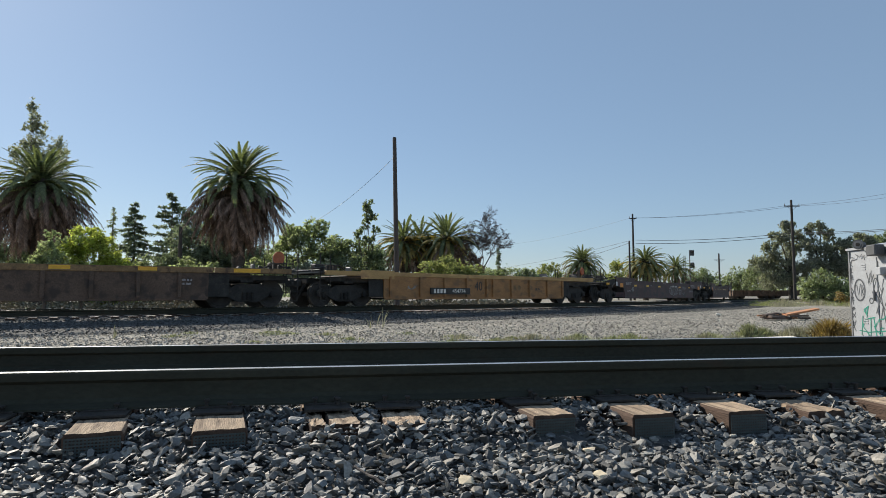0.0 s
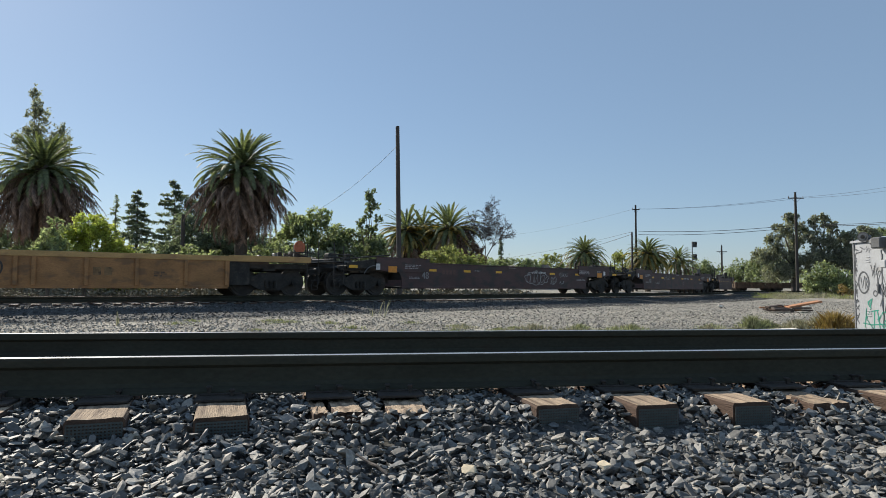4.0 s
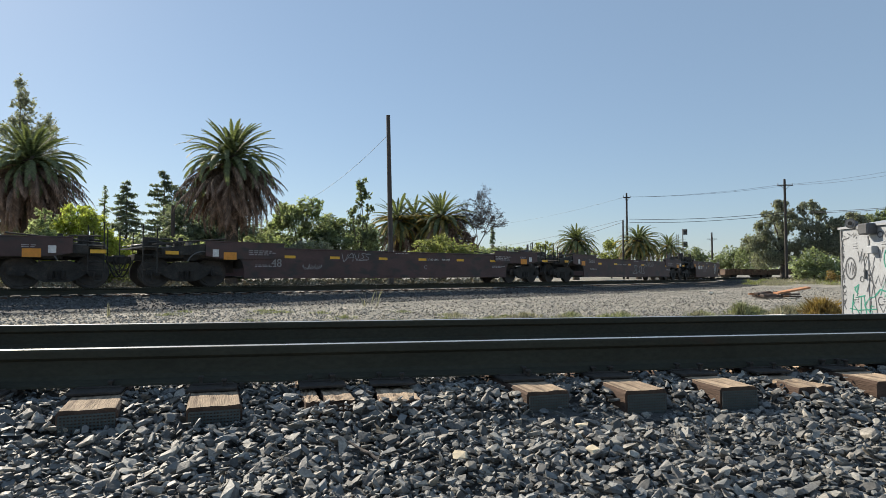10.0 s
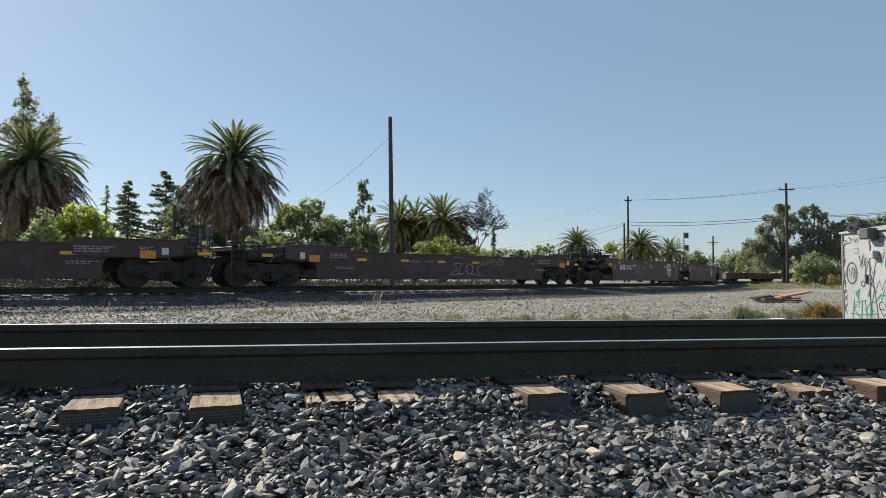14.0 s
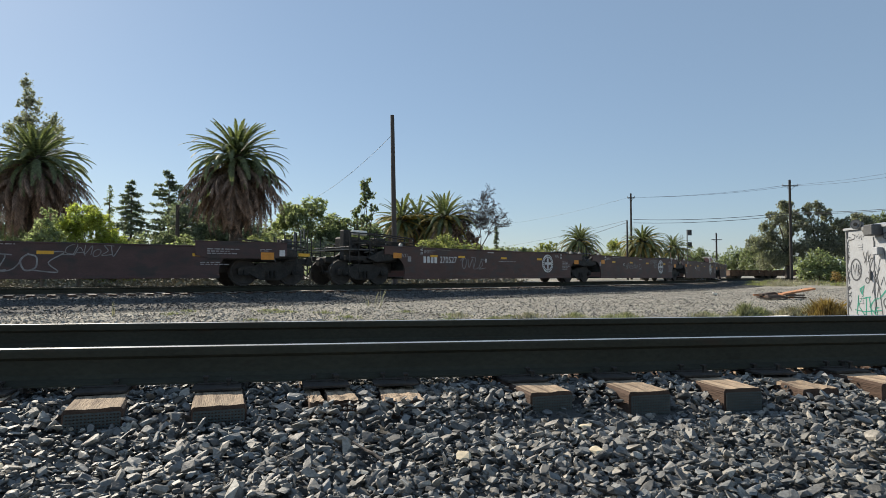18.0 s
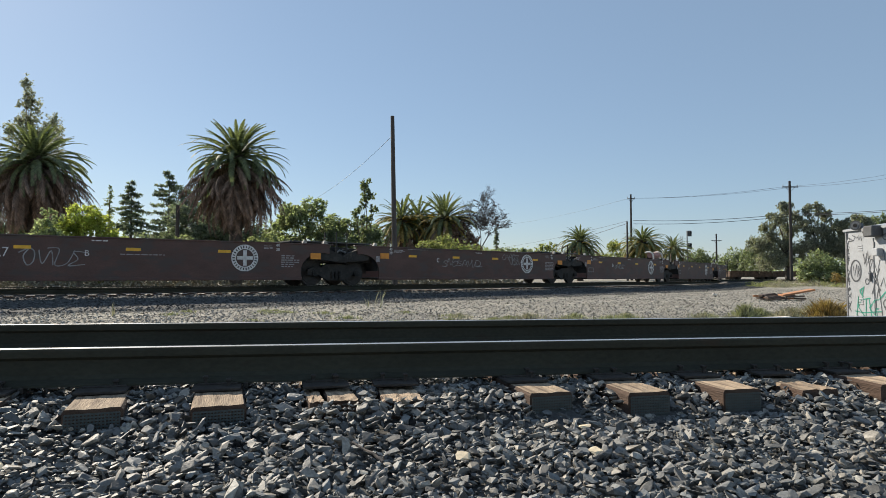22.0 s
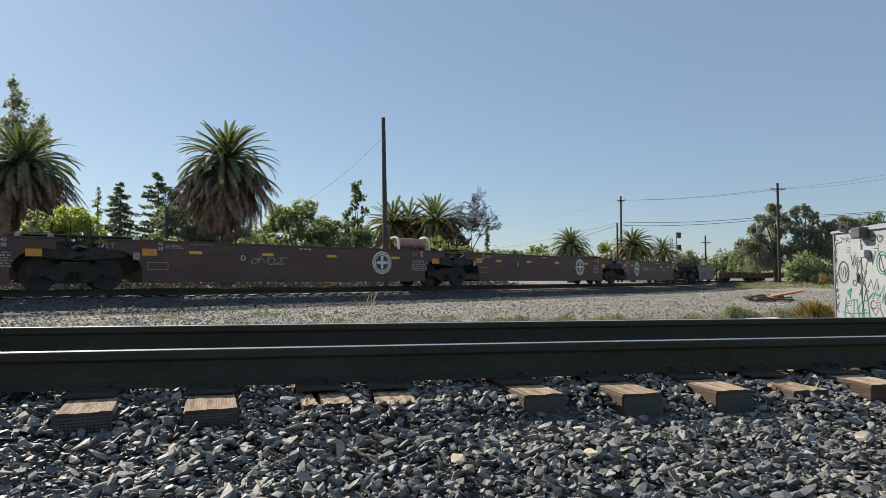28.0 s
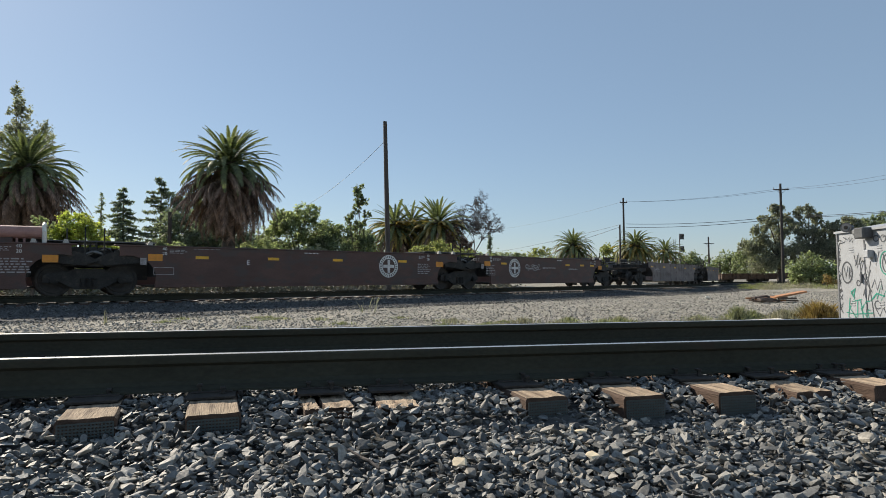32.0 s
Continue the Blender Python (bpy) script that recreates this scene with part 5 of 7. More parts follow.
        part("guard", bm, M["cap_white"], hood, "white curved guard")
    # gear on unit B's outer end
    part("brake_cylinder_box", box_bm(bl - 0.75, bl + 0.1, -0.5, 0.2, 1.35, 1.85, bevel=0.05), M["black"], B)
    bm = bmesh.new()
    add_rod(bm, (bl - 0.55, -0.7, 2.02), (bl + 0.15, -0.7, 2.02), 0.10, seg=14)
    part("air_tank", bm, M["cap_white"], B, "pale cylindrical air tank")
    railing(B, [(bl + 0.25, -1.3, 0.9), (bl + 0.25, -1.3, 2.1)], 0.02, "black", "grab_post")
    railing(B, [(bl - 0.1, -1.3, 0.9), (bl - 0.1, -1.3, 2.1)], 0.02, "black", "grab_post")
    for z in (1.55, 1.75, 1.95):
        railing(B, [(bl + 0.25, -1.3, z), (bl - 0.1, -1.3, z)], 0.014, "black", "ladder_rung")
    for y in (-1.15, -0.55):
        railing(B, [(bl - 0.9, y, 1.35), (bl - 0.9, y, 1.98), (bl + 0.6, y, 1.98), (bl + 2.3, y, 1.86), (bl + 2.3, y, 1.5)], 0.026, "black", "walkway_rail")
        railing(B, [(bl - 0.9, y, 1.70), (bl + 2.3, y, 1.68)], 0.022, "black", "walkway_rail")
    part("walkway", box_bm(bl - 0.2, bl + 2.4, -1.2, -0.5, 1.50, 1.56, bevel=0.01), M["black"], B)
    part("valve_box", box_bm(bl + 0.35, bl + 0.85, -1.1, -0.7, 1.56, 1.82, bevel=0.03), M["black"], B)
    part("valve_box", box_bm(bl + 1.2, bl + 1.9, -1.1, -0.7, 1.56, 1.72, bevel=0.03), M["black"], B)
    part("brake_stand", box_bm(bl - 1.05, bl - 0.72, -0.9, -0.6, 0.95, 2.1, bevel=0.03), M["black"], B)
    # dusty gray cars behind
    for ol, our in ((95.2, 109.3), (112.4, 126.6), (129.7, 143.8)):
        car, mid = well_car("dusty gray-brown smooth-sided well car", ol, our, (ol + 0.9, our - 0.9), 1.55, 0.27, "car_gray", ends=(1.3, 1.3))
        end_gear(car, ol - mid - 1.3, -1, 1.45)
        end_gear(car, our - mid + 1.3, 1, 1.45)
        for u in np.linspace(-5.5, 5.5, 5):
            stripe(car, u, 1.25, 0.46, 0.095)
        bars(car, -5, -3.6, 0.9, 1.2, 3, 97)
    # the bodies ride a little high on their trucks
    on_trucks = {t[0] for t in TRUCKS}
    for car, _, _ in MOVERS:
        for child in car.children:
            if child not in on_trucks:
                child.matrix_basis = Matrix.Translation((0, 0, 0.05)) @ child.matrix_basis


build_train()


def car_pose(o_left, o_right, t):
    a, b = track(o_left + travel(t)), track(o_right + travel(t))
    d = b - a
    return Matrix.Translation((a + b) / 2) @ Matrix.Rotation(math.atan2(d.y, d.x), 4, "Z") @ Matrix.Rotation(-math.atan2(d.z, math.hypot(d.x, d.y)), 4, "Y")


def motions():
    for car, a, b in MOVERS:
        walk(car, [(float(t), car_pose(a, b, t)) for t in range(33)])
    spans = {car: (a, b) for car, a, b in MOVERS}
    for tr, car, x, o in TRUCKS:
        a, b = spans[car]
        rows = []
        for t in range(0, 33, 2):
            q, r = track(a + travel(t)), track(b + travel(t))
            rows.append((float(t), pose(x, 0, 0, 0, 0, math.degrees(track_turn(o + travel(t)) - math.atan2(r.y - q.y, r.x - q.x)))))
        walk(tr, rows)
    times = [k * 0.14 for k in range(229)] + [32.0]
    for w, dx, ph in WHEELS:
        walk(w, [(t, pose(dx, 0, WHEEL_R, 0, math.degrees(travel(t) / WHEEL_R) + ph * 50, 0)) for t in times])


# ---- plants ----
def quad_leaf(l, w):
    return np.array([(0, -w / 2, 0), (l * 0.5, -w * 0.55, 0.02 * l), (l, 0, 0), (l * 0.5, w * 0.55, 0.02 * l), (0, w / 2, 0)]), [(0, 1, 2, 3, 4)]


def leaves_mesh(name, spots, size, mat, seed, droop=0.0, stretch=1.0):
    """Many single leaves at spots (n x 3), as one mesh."""
    rng = np.random.default_rng(seed)
    n = len(spots)
    base, _ = quad_leaf(1.0, 0.55)
    m = len(base)
    az, el, ro = rng.uniform(0, 6.283, n), rng.normal(-droop, 0.6, n), rng.uniform(-1.2, 1.2, n)
    sc = size * rng.uniform(0.6, 1.35, n)
    ca, sa, ce, se, cr, sr = np.cos(az), np.sin(az), np.cos(el), np.sin(el), np.cos(ro), np.sin(ro)
    ex = np.stack([ca * ce, sa * ce, se], 1) * stretch
    side = np.stack([-sa, ca, np.zeros(n)], 1)
    up = np.cross(ex / stretch, side)
    ey = side * cr[:, None] + up * sr[:, None]
    v = spots[:, None, :] + sc[:, None, None] * (base[None, :, 0, None] * ex[:, None, :] + base[None, :, 1, None] * ey[:, None, :])
    me = bpy.data.meshes.new(name)
    me.vertices.add(n * m)
    me.vertices.foreach_set("co", v.reshape(-1))
    me.loops.add(n * m)
    me.loops.foreach_set("vertex_index", np.arange(n * m, dtype=np.int32))
    me.polygons.add(n)
    me.polygons.foreach_set("loop_start", np.arange(0, n * m, m, dtype=np.int32))
    me.polygons.foreach_set("loop_total", np.full(n, m, dtype=np.int32))
    me.materials.append(mat)
    me.update(calc_edges=True)
    return me


def blob_spots(rng, blobs, count, hollow=0.55):
    """Points gathered towards the outside of clumps (x, y, z, rx, ry, rz), in bunches."""
    vol = np.array([b[3] * b[4] + b[3] * b[5] for b in blobs])
    pick = rng.choice(len(blobs), size=count // 14, p=vol / vol.sum())
    out = []
    for k in pick:
        b = blobs[k]
        d = rng.normal(size=3)
        d /= np.linalg.norm(d)
        r = rng.uniform(hollow, 1.28) ** 0.75
        c = np.array(b[:3]) + d * r * np.array(b[3:])
        out.append(c + rng.normal(size=(14, 3)) * rng.uniform(0.03, 0.11) * (b[3] + b[5]))
    return np.concatenate(out)


def limbs_mesh(bm, base, blobs, r, rnd, height0=0.35):
    """A tapered trunk that splits into limbs reaching into the clumps."""
    top = max(b[2] for b in blobs)
    hub = Vector((base[0], base[1], base[2] + (top - base[2]) * height0))
    add_rod(bm, (base[0], base[1], base[2] - 0.1), hub, r * 1.25, r * 0.8, 8)
    for b in blobs:
        c = Vector(b[:3])
        knee = hub.lerp(c, 0.5) + Vector((rnd.uniform(-0.2, 0.2), rnd.uniform(-0.2, 0.2), rnd.uniform(0, 0.3)))
        add_rod(bm, hub, knee, r * 0.5, r * 0.32, 6)
        add_rod(bm, knee, c, r * 0.32, r * 0.12, 5)
        for _ in range(4):
            e = c + Vector((rnd.uniform(-0.7, 0.7) * b[3], rnd.uniform(-0.7, 0.7) * b[4], rnd.uniform(-0.5, 0.8) * b[5]))
            add_rod(bm, c.lerp(knee, 0.3), e, r * 0.13, r * 0.04, 4)


def broadleaf(name, x, y, blobs, leaf, mat, count, seed, label, category="tree", trunk=0.16, bark="bark", droop=0.2, stretch=1.0, hollow=0.55):
    """blobs: clumps (dx, dz, rx, rz) seen across, height above the ground; depth is drawn at random."""
    rnd, rng = random.Random(seed), np.random.default_rng(seed)
    z0 = float(ground_z(x, y))
    root = empty(name, pose(x, y, z0), label, category)
    b3 = [(dx, rnd.uniform(-0.5, 0.5) * rx, dz, rx, rx * 0.9, rz) for dx, dz, rx, rz in blobs]
    tufts = []
    for cx, cy, cz, rx, ry, rz in b3:
        tufts.append((cx, cy, cz, rx * 0.8, ry * 0.8, rz * 0.8))
        for _ in range(7):
            d = Vector((rnd.gauss(0, 1), rnd.gauss(0, 1), rnd.gauss(0.2, 1))).normalized()
            s = rnd.uniform(0.22, 0.5)
            tufts.append((cx + d.x * rx * 0.85, cy + d.y * ry * 0.85, cz + d.z * rz * 0.85, rx * s, ry * s, rz * s))
    bm = bmesh.new()
    limbs_mesh(bm, (0, 0, 0), b3, trunk, rnd)
    part("trunk", bm, M[bark], root, "branching trunk")
    c = part("crown", leaves_mesh("crown", blob_spots(rng, tufts, int(count * 1.5), hollow), leaf * 0.8, M[mat], seed, droop, stretch), None, root, "leafy crown with gaps")
    c["kind"] = "stuff"
    return root


def conifer(x, y, h, r, seed, label, mat="leaf_dark", layers=16, droop=0.25, bare=0.1, dense=1.0):
    rnd, rng = random.Random(seed), np.random.default_rng(seed)
    root = empty("conifer_tree", pose(x, y, float(ground_z(x, y))), label, "conifer tree")
    bm = bmesh.new()
    add_rod(bm, (0, 0, -0.1), (0, 0, h), 0.022 * h, 0.015, 8)
    spots = []
    for k in range(layers):
        u = (k + 0.5) / layers
        z = h * (bare + (1 - bare) * u)
        rr = r * (1 - u) ** 0.62 * rnd.uniform(0.6, 1.15) * 0.8 + 0.08
        for j in range(5):
            a = rnd.uniform(0, 6.28)
            l = rr * rnd.uniform(0.5, 1.12)
            ax = Vector((math.cos(a), math.sin(a), 0))
            zz = z + rnd.uniform(-0.5, 0.5) * h / layers
            tip = ax * l + Vector((0, 0, zz - droop * l + 0.14 * l))
            add_rod(bm, (0, 0, zz), tip, 0.012 + 0.016 * l, 0.006, 4)
            n = int((95 * l + 14) * dense)
            t = rng.uniform(0.15, 1.03, n)
            p = np.array((0, 0, zz)) * (1 - t[:, None]) + np.array(tip) * t[:, None]
            wide = rng.normal(size=n) * (0.05 + 0.14 * l * (1.1 - t))
            p[:, 0] -= math.sin(a) * wide
            p[:, 1] += math.cos(a) * wide
            p[:, 2] -= np.abs(rng.normal(size=n)) * (0.05 + 0.05 * l) * (0.4 + droop) - 0.12 * l * (t - 0.5) ** 2
            spots.append(p)
    part("trunk", bm, M["bark"], root, "straight tapering trunk")
    c = part("crown", leaves_mesh("crown", np.concatenate(spots), 0.135, M[mat], seed, 0.25, 1.7), None, root, "layered dark needles")
    c["kind"] = "stuff"
    return root


def frond_mesh(seed, mat, length=3.6, bend=0.9, leaf=0.5, pairs=42, fold=0.5):
    """An arching frond: a rib with leaflets along both sides."""
    r = random.Random(seed)
    v, f = [], []
    pts, dirs = [], []
    p, a = Vector((0, 0, 0)), 0.0
    n = pairs
    for i in range(n + 1):
        pts.append(p.copy())
        d = Vector((math.cos(a), 0, -math.sin(a)))
        dirs.append(d)
        p = p + d * (length / n)
        a += bend / n * (0.5 + 1.1 * i / n)
    for i in range(n):
        w0, w1 = 0.045 * (1 - i / n) + 0.008, 0.045 * (1 - (i + 1) / n) + 0.008
        b = len(v)
        for q, w in ((pts[i], w0), (pts[i + 1], w1)):
            v += [q + Vector((0, -w, 0)), q + Vector((0, w, 0)), q + Vector((0, 0, -w))]
        f += [(b, b + 1, b + 4, b + 3), (b + 1, b + 2, b + 5, b + 4), (b + 2, b, b + 3, b + 5)]
        if i < 3:
            continue
        u = i / n
        l = leaf * (math.sin(math.pi * (0.12 + 0.85 * u)) ** 0.6) * r.uniform(0.85, 1.1)
        for sgn in (-1, 1):
            q = pts[i]
            out = (dirs[i] * 0.75 + Vector((0, sgn * 0.85, -fold * 0.4 + r.uniform(-0.12, 0.12)))).normalized()
            e = q + out * l + Vector((0, 0, -0.14 * l))
            m = q + out * l * 0.5 + Vector((0, 0, 0.0))
            t = dirs[i] * 0.048
            b = len(v)
            v += [q - t, q + t, m + t * 0.9, e, m - t * 0.9]
            f += [(b, b + 1, b + 2, b + 3, b + 4)]
    return mesh_of("frond", v, f, mat)


FRONDS = [frond_mesh(k, M["frond"], 3.6, 0.6 + 0.25 * k, 0.38) for k in range(5)]
FRONDS_TAN = [frond_mesh(10 + k, M["frond_tan"], 3.4, 0.9 + 0.15 * k, 0.42) for k in range(3)]
FRONDS_DEAD = [frond_mesh(20 + k, M["frond_dead"], 4.0, 1.0 + 0.22 * k, 0.42, 28, 1.8) for k in range(4)]


def palm(x, y, hub, size, seed, label, green=70, dead=70, tan=0, trunk_r=0.42, low=-35, core=0.5, arch=0.0):
    """hub: height of the crown's heart above the ground; size scales the fronds."""
    rnd = random.Random(seed)
    root = empty("palm_tree", pose(x, y, float(ground_z(x, y)), 0, 0, 37 * seed), label, "palm tree")
    bm = bmesh.new()
    prev = None
    seg = 14
    zs = np.linspace(-0.1, hub + 0.2, 22)
    for i, z in enumerate(zs):
        rr = trunk_r * (1.15 if i < 2 else 1.0) * (1 + 0.06 * (-1) ** i) * (1 + 0.35 * max(0, (z - hub + 1.2) / 1.2) if z > hub - 1.2 else 1)
        ring = [bm.verts.new((math.cos(6.2832 * j / seg) * rr, math.sin(6.2832 * j / seg) * rr, z)) for j in range(seg)]
        if prev:
            for j in range(seg):
                bm.faces.new((prev[j], prev[(j + 1) % seg], ring[(j + 1) % seg], ring[j]))
        prev = ring
    bm.faces.new(prev)
    part("trunk", bm, M["palm_trunk"], root, "thick ringed palm trunk")
    bm = bmesh.new()
    bmesh.ops.create_icosphere(bm, subdivisions=2, radius=1, matrix=Matrix.Translation((0, 0, hub)) @ Matrix.Diagonal((core * size, core * size, 0.75 * size, 1)))
    part("crown_heart", bm, M["palm_trunk"], root, "boss of old frond bases")
    for k in range(green):
        u = (k + 0.5) / green
        el = 82 - (82 - low) * u ** 0.8 + rnd.uniform(-6, 6)
        az = k * 137.5 + rnd.uniform(-12, 12)
        me = FRONDS[min(4, max(0, int(u * 6 + arch + rnd.uniform(-0.8, 0.8))))]
        s = size * rnd.uniform(0.9, 1.06) * min(1.0, 0.64 + 0.7 * u)
        m = pose(0, 0, hub + 0.25 * size * (1 - u), 0, 0, az) @ pose(0, 0, 0, rnd.uniform(-15, 15), -el, 0) @ Matrix.Translation((0.25 * size, 0, 0)) @ Matrix.Scale(s, 4)
        part("frond", me, None, root, at=m)
    for k in range(tan):
        az = k * 137.5 + 60
        m = pose(0, 0, hub - 0.1, 0, 0, az) @ pose(0, 0, 0, rnd.uniform(-15, 15), rnd.uniform(-15, 50) - 20, 0) @ Matrix.Translation((0.25, 0, 0)) @ Matrix.Scale(size * rnd.uniform(0.8, 1.0), 4)
        part("frond", FRONDS_TAN[k % 3], None, root, "drying tan frond", at=m)
    for k in range(dead):
        az = k * 137.5 + rnd.uniform(-10, 10)
        el = -rnd.uniform(-4, 56)
        m = pose(0, 0, hub - 0.1 * size - rnd.uniform(0, 1.3) * size, 0, 0, az) @ pose(0, 0, 0, rnd.uniform(-25, 25), -el, 0) @ Matrix.Translation((0.3 * size, 0, 0)) @ Matrix.Scale(size * rnd.uniform(0.8, 1.1), 4)
        part("dead_frond", FRONDS_DEAD[k % 4], None, root, "hanging dead brown frond", at=m)
    return root


def bare_tree(x, y, h, width, spread, seed, label):
    rnd = random.Random(seed)
    root = empty("bare_tree", pose(x, y, float(ground_z(x, y))), label, "bare tree")
    v, f = [], []

    def seg3(a, b, r0, r1):
        d = (b - a).normalized()
        s = d.cross(Vector((0.3, 0.9, 0.1))).normalized()
        t = d.cross(s)
        base = len(v)
        for p, r in ((a, r0), (b, r1)):
            for k in range(4):
                v.append(p + (s * math.cos(k * 1.571) + t * math.sin(k * 1.571)) * r)
        for k in range(4):
            f.append((base + k, base + (k + 1) % 4, base + 4 + (k + 1) % 4, base + 4 + k))

    def grow(p, d, l, r, lev):
        for i in range(3):
            q = p + d * (l / 3)
            seg3(p, q, max(r, 0.014), max(r * 0.86, 0.013))
            p, r = q, r * 0.86
            d = (d + Vector((rnd.gauss(0, 0.14), rnd.gauss(0, 0.14), rnd.gauss(-0.02 * (6 - lev), 0.09)))).normalized()
            if lev < 6 and lev > 0 and i > 0:
                side = Vector((rnd.gauss(0, 1), rnd.gauss(0, 1), rnd.uniform(-0.3, 0.6))).normalized()
                grow(p, (d * 0.6 + side * spread).normalized(), l * rnd.uniform(0.5, 0.8), r * 0.6, lev - 1)
        if lev > 0:
            n = 3 if lev == 6 else 2
            for k in range(n):
                a = 6.283 * (k + rnd.random() * 0.6) / n
                side = Vector((math.cos(a), math.sin(a), 0.25))
                grow(p, (d * 0.6 + side * 0.8).normalized(), l * rnd.uniform(0.62, 0.86), r * 0.72, lev - 1)

    grow(Vector((0, 0, -0.1)), Vector((-0.05, 0, 1)), h * 0.30, 0.17, 6)
    k = h / max(q.z for q in v)
    w = min(1.0, width / 2 / max(abs(q.x) for q in v) / k)
    v = [Vector((q.x * k * w, q.y * k * w, q.z * k)) for q in v]
    part("branchwork", mesh_of("branchwork", v, f, M["gray_bark"]), None, root, "leafless gray branches")["kind"] = "stuff"
    return root


def tuft(x, y, size, seed, mat, label, blades=90, spread=0.3, name="weed_tuft", cat="weed", group="weeds on the gravel"):
    rng = np.random.default_rng(seed)
    v, f = [], []
    for _ in range(blades * 3 if blades > 10 else blades):
        a, r = rng.uniform(0, 6.28), abs(rng.normal(0, spread))
        p = np.array((math.cos(a) * r, math.sin(a) * r * 0.7, 0))
        h = size * rng.uniform(0.45, 1.1) * max(0.35, 1 - r / (spread * 3.2))
        lean = rng.normal(0, 0.28, 2) + p[:2] / max(spread, 0.05) * 0.25
        side = np.array((math.sin(a * 3), math.cos(a * 3), 0)) * (1.3 if blades < 10 else 1) * rng.uniform(0.003, 0.009) * (1 + size)
        mid = p + np.array((lean[0] * h * 0.4, lean[1] * h * 0.4, h * 0.6))
        tip = p + np.array((lean[0] * h, lean[1] * h, h))
        b = len(v)
        v += [p - side, p + side, mid + side * 0.8, tip, mid - side * 0.8]
        f.append((b, b + 1, b + 2, b + 3, b + 4))
    ob = new(name, mesh_of(name, [tuple(q) for q in v], f, M[mat]))
    ob.matrix_basis = pose(x, y, float(ground_z(x, y)) - 0.02)
    return tagged(ob, label, cat, group, "stuff")


def build_plants():
    palm(-15.15, 45.00, 9.37, 1.12, 1, "tall date palm with a skirt of dead brown fronds", 105, 230, trunk_r=0.45, low=-14)
    palm(-29.92, 45.00, 9.12, 1.12, 2, "tall date palm with a skirt of dead brown fronds", 105, 230, trunk_r=0.45, low=-14)
    palm(0.17, 60.00, 6.23, 1.08, 3, "date palm with drying tan lower fronds", 70, 40, 46, 0.4)
    palm(-2.60, 63.00, 6.48, 0.98, 4, "date palm with drying tan lower fronds", 56, 30, 40, 0.4)
    palm(-4.09, 61.00, 6.20, 1.0, 5, "date palm with drying tan lower fronds", 56, 30, 40, 0.4)
    palm(17.79, 80.00, 4.86, 0.98, 6, "rounded green date palm beyond the track", 110, 40, 10, 0.4, -50, arch=1.6)
    palm(27.24, 84.00, 5.03, 1.08, 7, "date palm with orange drying fronds at its heart", 80, 12, 40, 0.35, -35, arch=1.4)
    palm(32.89, 88.00, 4.39, 0.86, 8, "small date palm beyond the track", 60, 14, 10, 0.3, -35, arch=1.4)
    conifer(-31.45, 62.00, 10.42, 4.4, 11, "dark green conifer behind the track", layers=22, droop=0.3, dense=1.0)
    conifer(-38.02, 70.00, 11.05, 1.9, 12, "thin sparse conifer behind the track", "leaf_deep", 22, droop=0.5, dense=0.3)
    conifer(-25.90, 58.00, 10.80, 5.6, 13, "spreading dark cedar behind the track", layers=15, droop=0.12, dense=1.0)
    conifer(6.55, 75.00, 6.45, 0.9, 14, "small dark conifer beyond the track", layers=10)
    broadleaf("poplar_tree", -43.52, 64.00, [(0.0, 20.0, 0.6, 1.7), (0.1, 17.9, 1.15, 1.6), (-0.5, 15.8, 1.8, 1.7), (0.7, 13.8, 2.0, 1.7), (2.6, 15.4, 1.4, 2.0), (-0.2, 11.5, 2.8, 2.2)], 0.24, "leaf_gray", 10500, 21,
              "tall thin poplar with sparse foliage", trunk=0.22)
    broadleaf("shrub", -21.27, 36.00, [(-1.0, 3.2, 1.1, 1.0), (0.4, 4.1, 1.1, 0.8), (1.4, 3.5, 0.9, 0.9), (-2.1, 2.9, 0.9, 1.0), (0.2, 2.2, 1.9, 1.2), (2.2, 2.6, 0.8, 0.9), (2.9, 2.0, 0.8, 0.7), (-0.4, 3.9, 0.7, 0.6)], 0.16, "leaf_bright", 14000, 22,
              "bright green leafy shrub behind the track", "shrub", 0.1)
    broadleaf("shrub", -22.12, 34.00, [(0, 2.6, 0.8, 1.0), (0.3, 4.1, 0.55, 0.6), (-0.7, 2.2, 0.7, 0.9), (0.9, 2.7, 0.6, 0.8), (0.1, 3.4, 0.6, 0.6)], 0.15, "leaf_mid", 4200, 23, "mid-green leafy shrub behind the track", "shrub", 0.08)
    broadleaf("tree", -20.74, 54.00, [(-1.8, 5.4, 1.7, 1.9), (0.3, 5.6, 2.0, 1.9), (2.6, 4.6, 1.9, 1.9), (-0.2, 3.2, 2.8, 1.9), (4.4, 3.6, 1.6, 1.5), (-3.2, 3.6, 1.4, 1.6)], 0.26, "leaf_dark", 10500, 24, "dark dense tree behind the palms")
    broadleaf("tree", -23.40, 57.00, [(-0.9, 8.2, 1.2, 0.9), (0.6, 8.5, 1.3, 0.8), (1.7, 7.4, 1.2, 1.0), (-0.2, 7.0, 1.7, 1.1), (0.8, 5.6, 2.2, 1.4), (-1.4, 5.4, 1.4, 1.3), (0.2, 3.8, 2.6, 1.5)], 0.2, "leaf_dark", 9500, 38, "dense dark green tree beside the cedar")
    broadleaf("shrub", -18.30, 44.00, [(0, 2.7, 1.4, 1.0), (1.4, 2.5, 1.0, 0.9), (-1.2, 2.2, 1.0, 0.9)], 0.2, "leaf_mid", 3000, 25, "mid-green shrub behind the track", "shrub", 0.08)
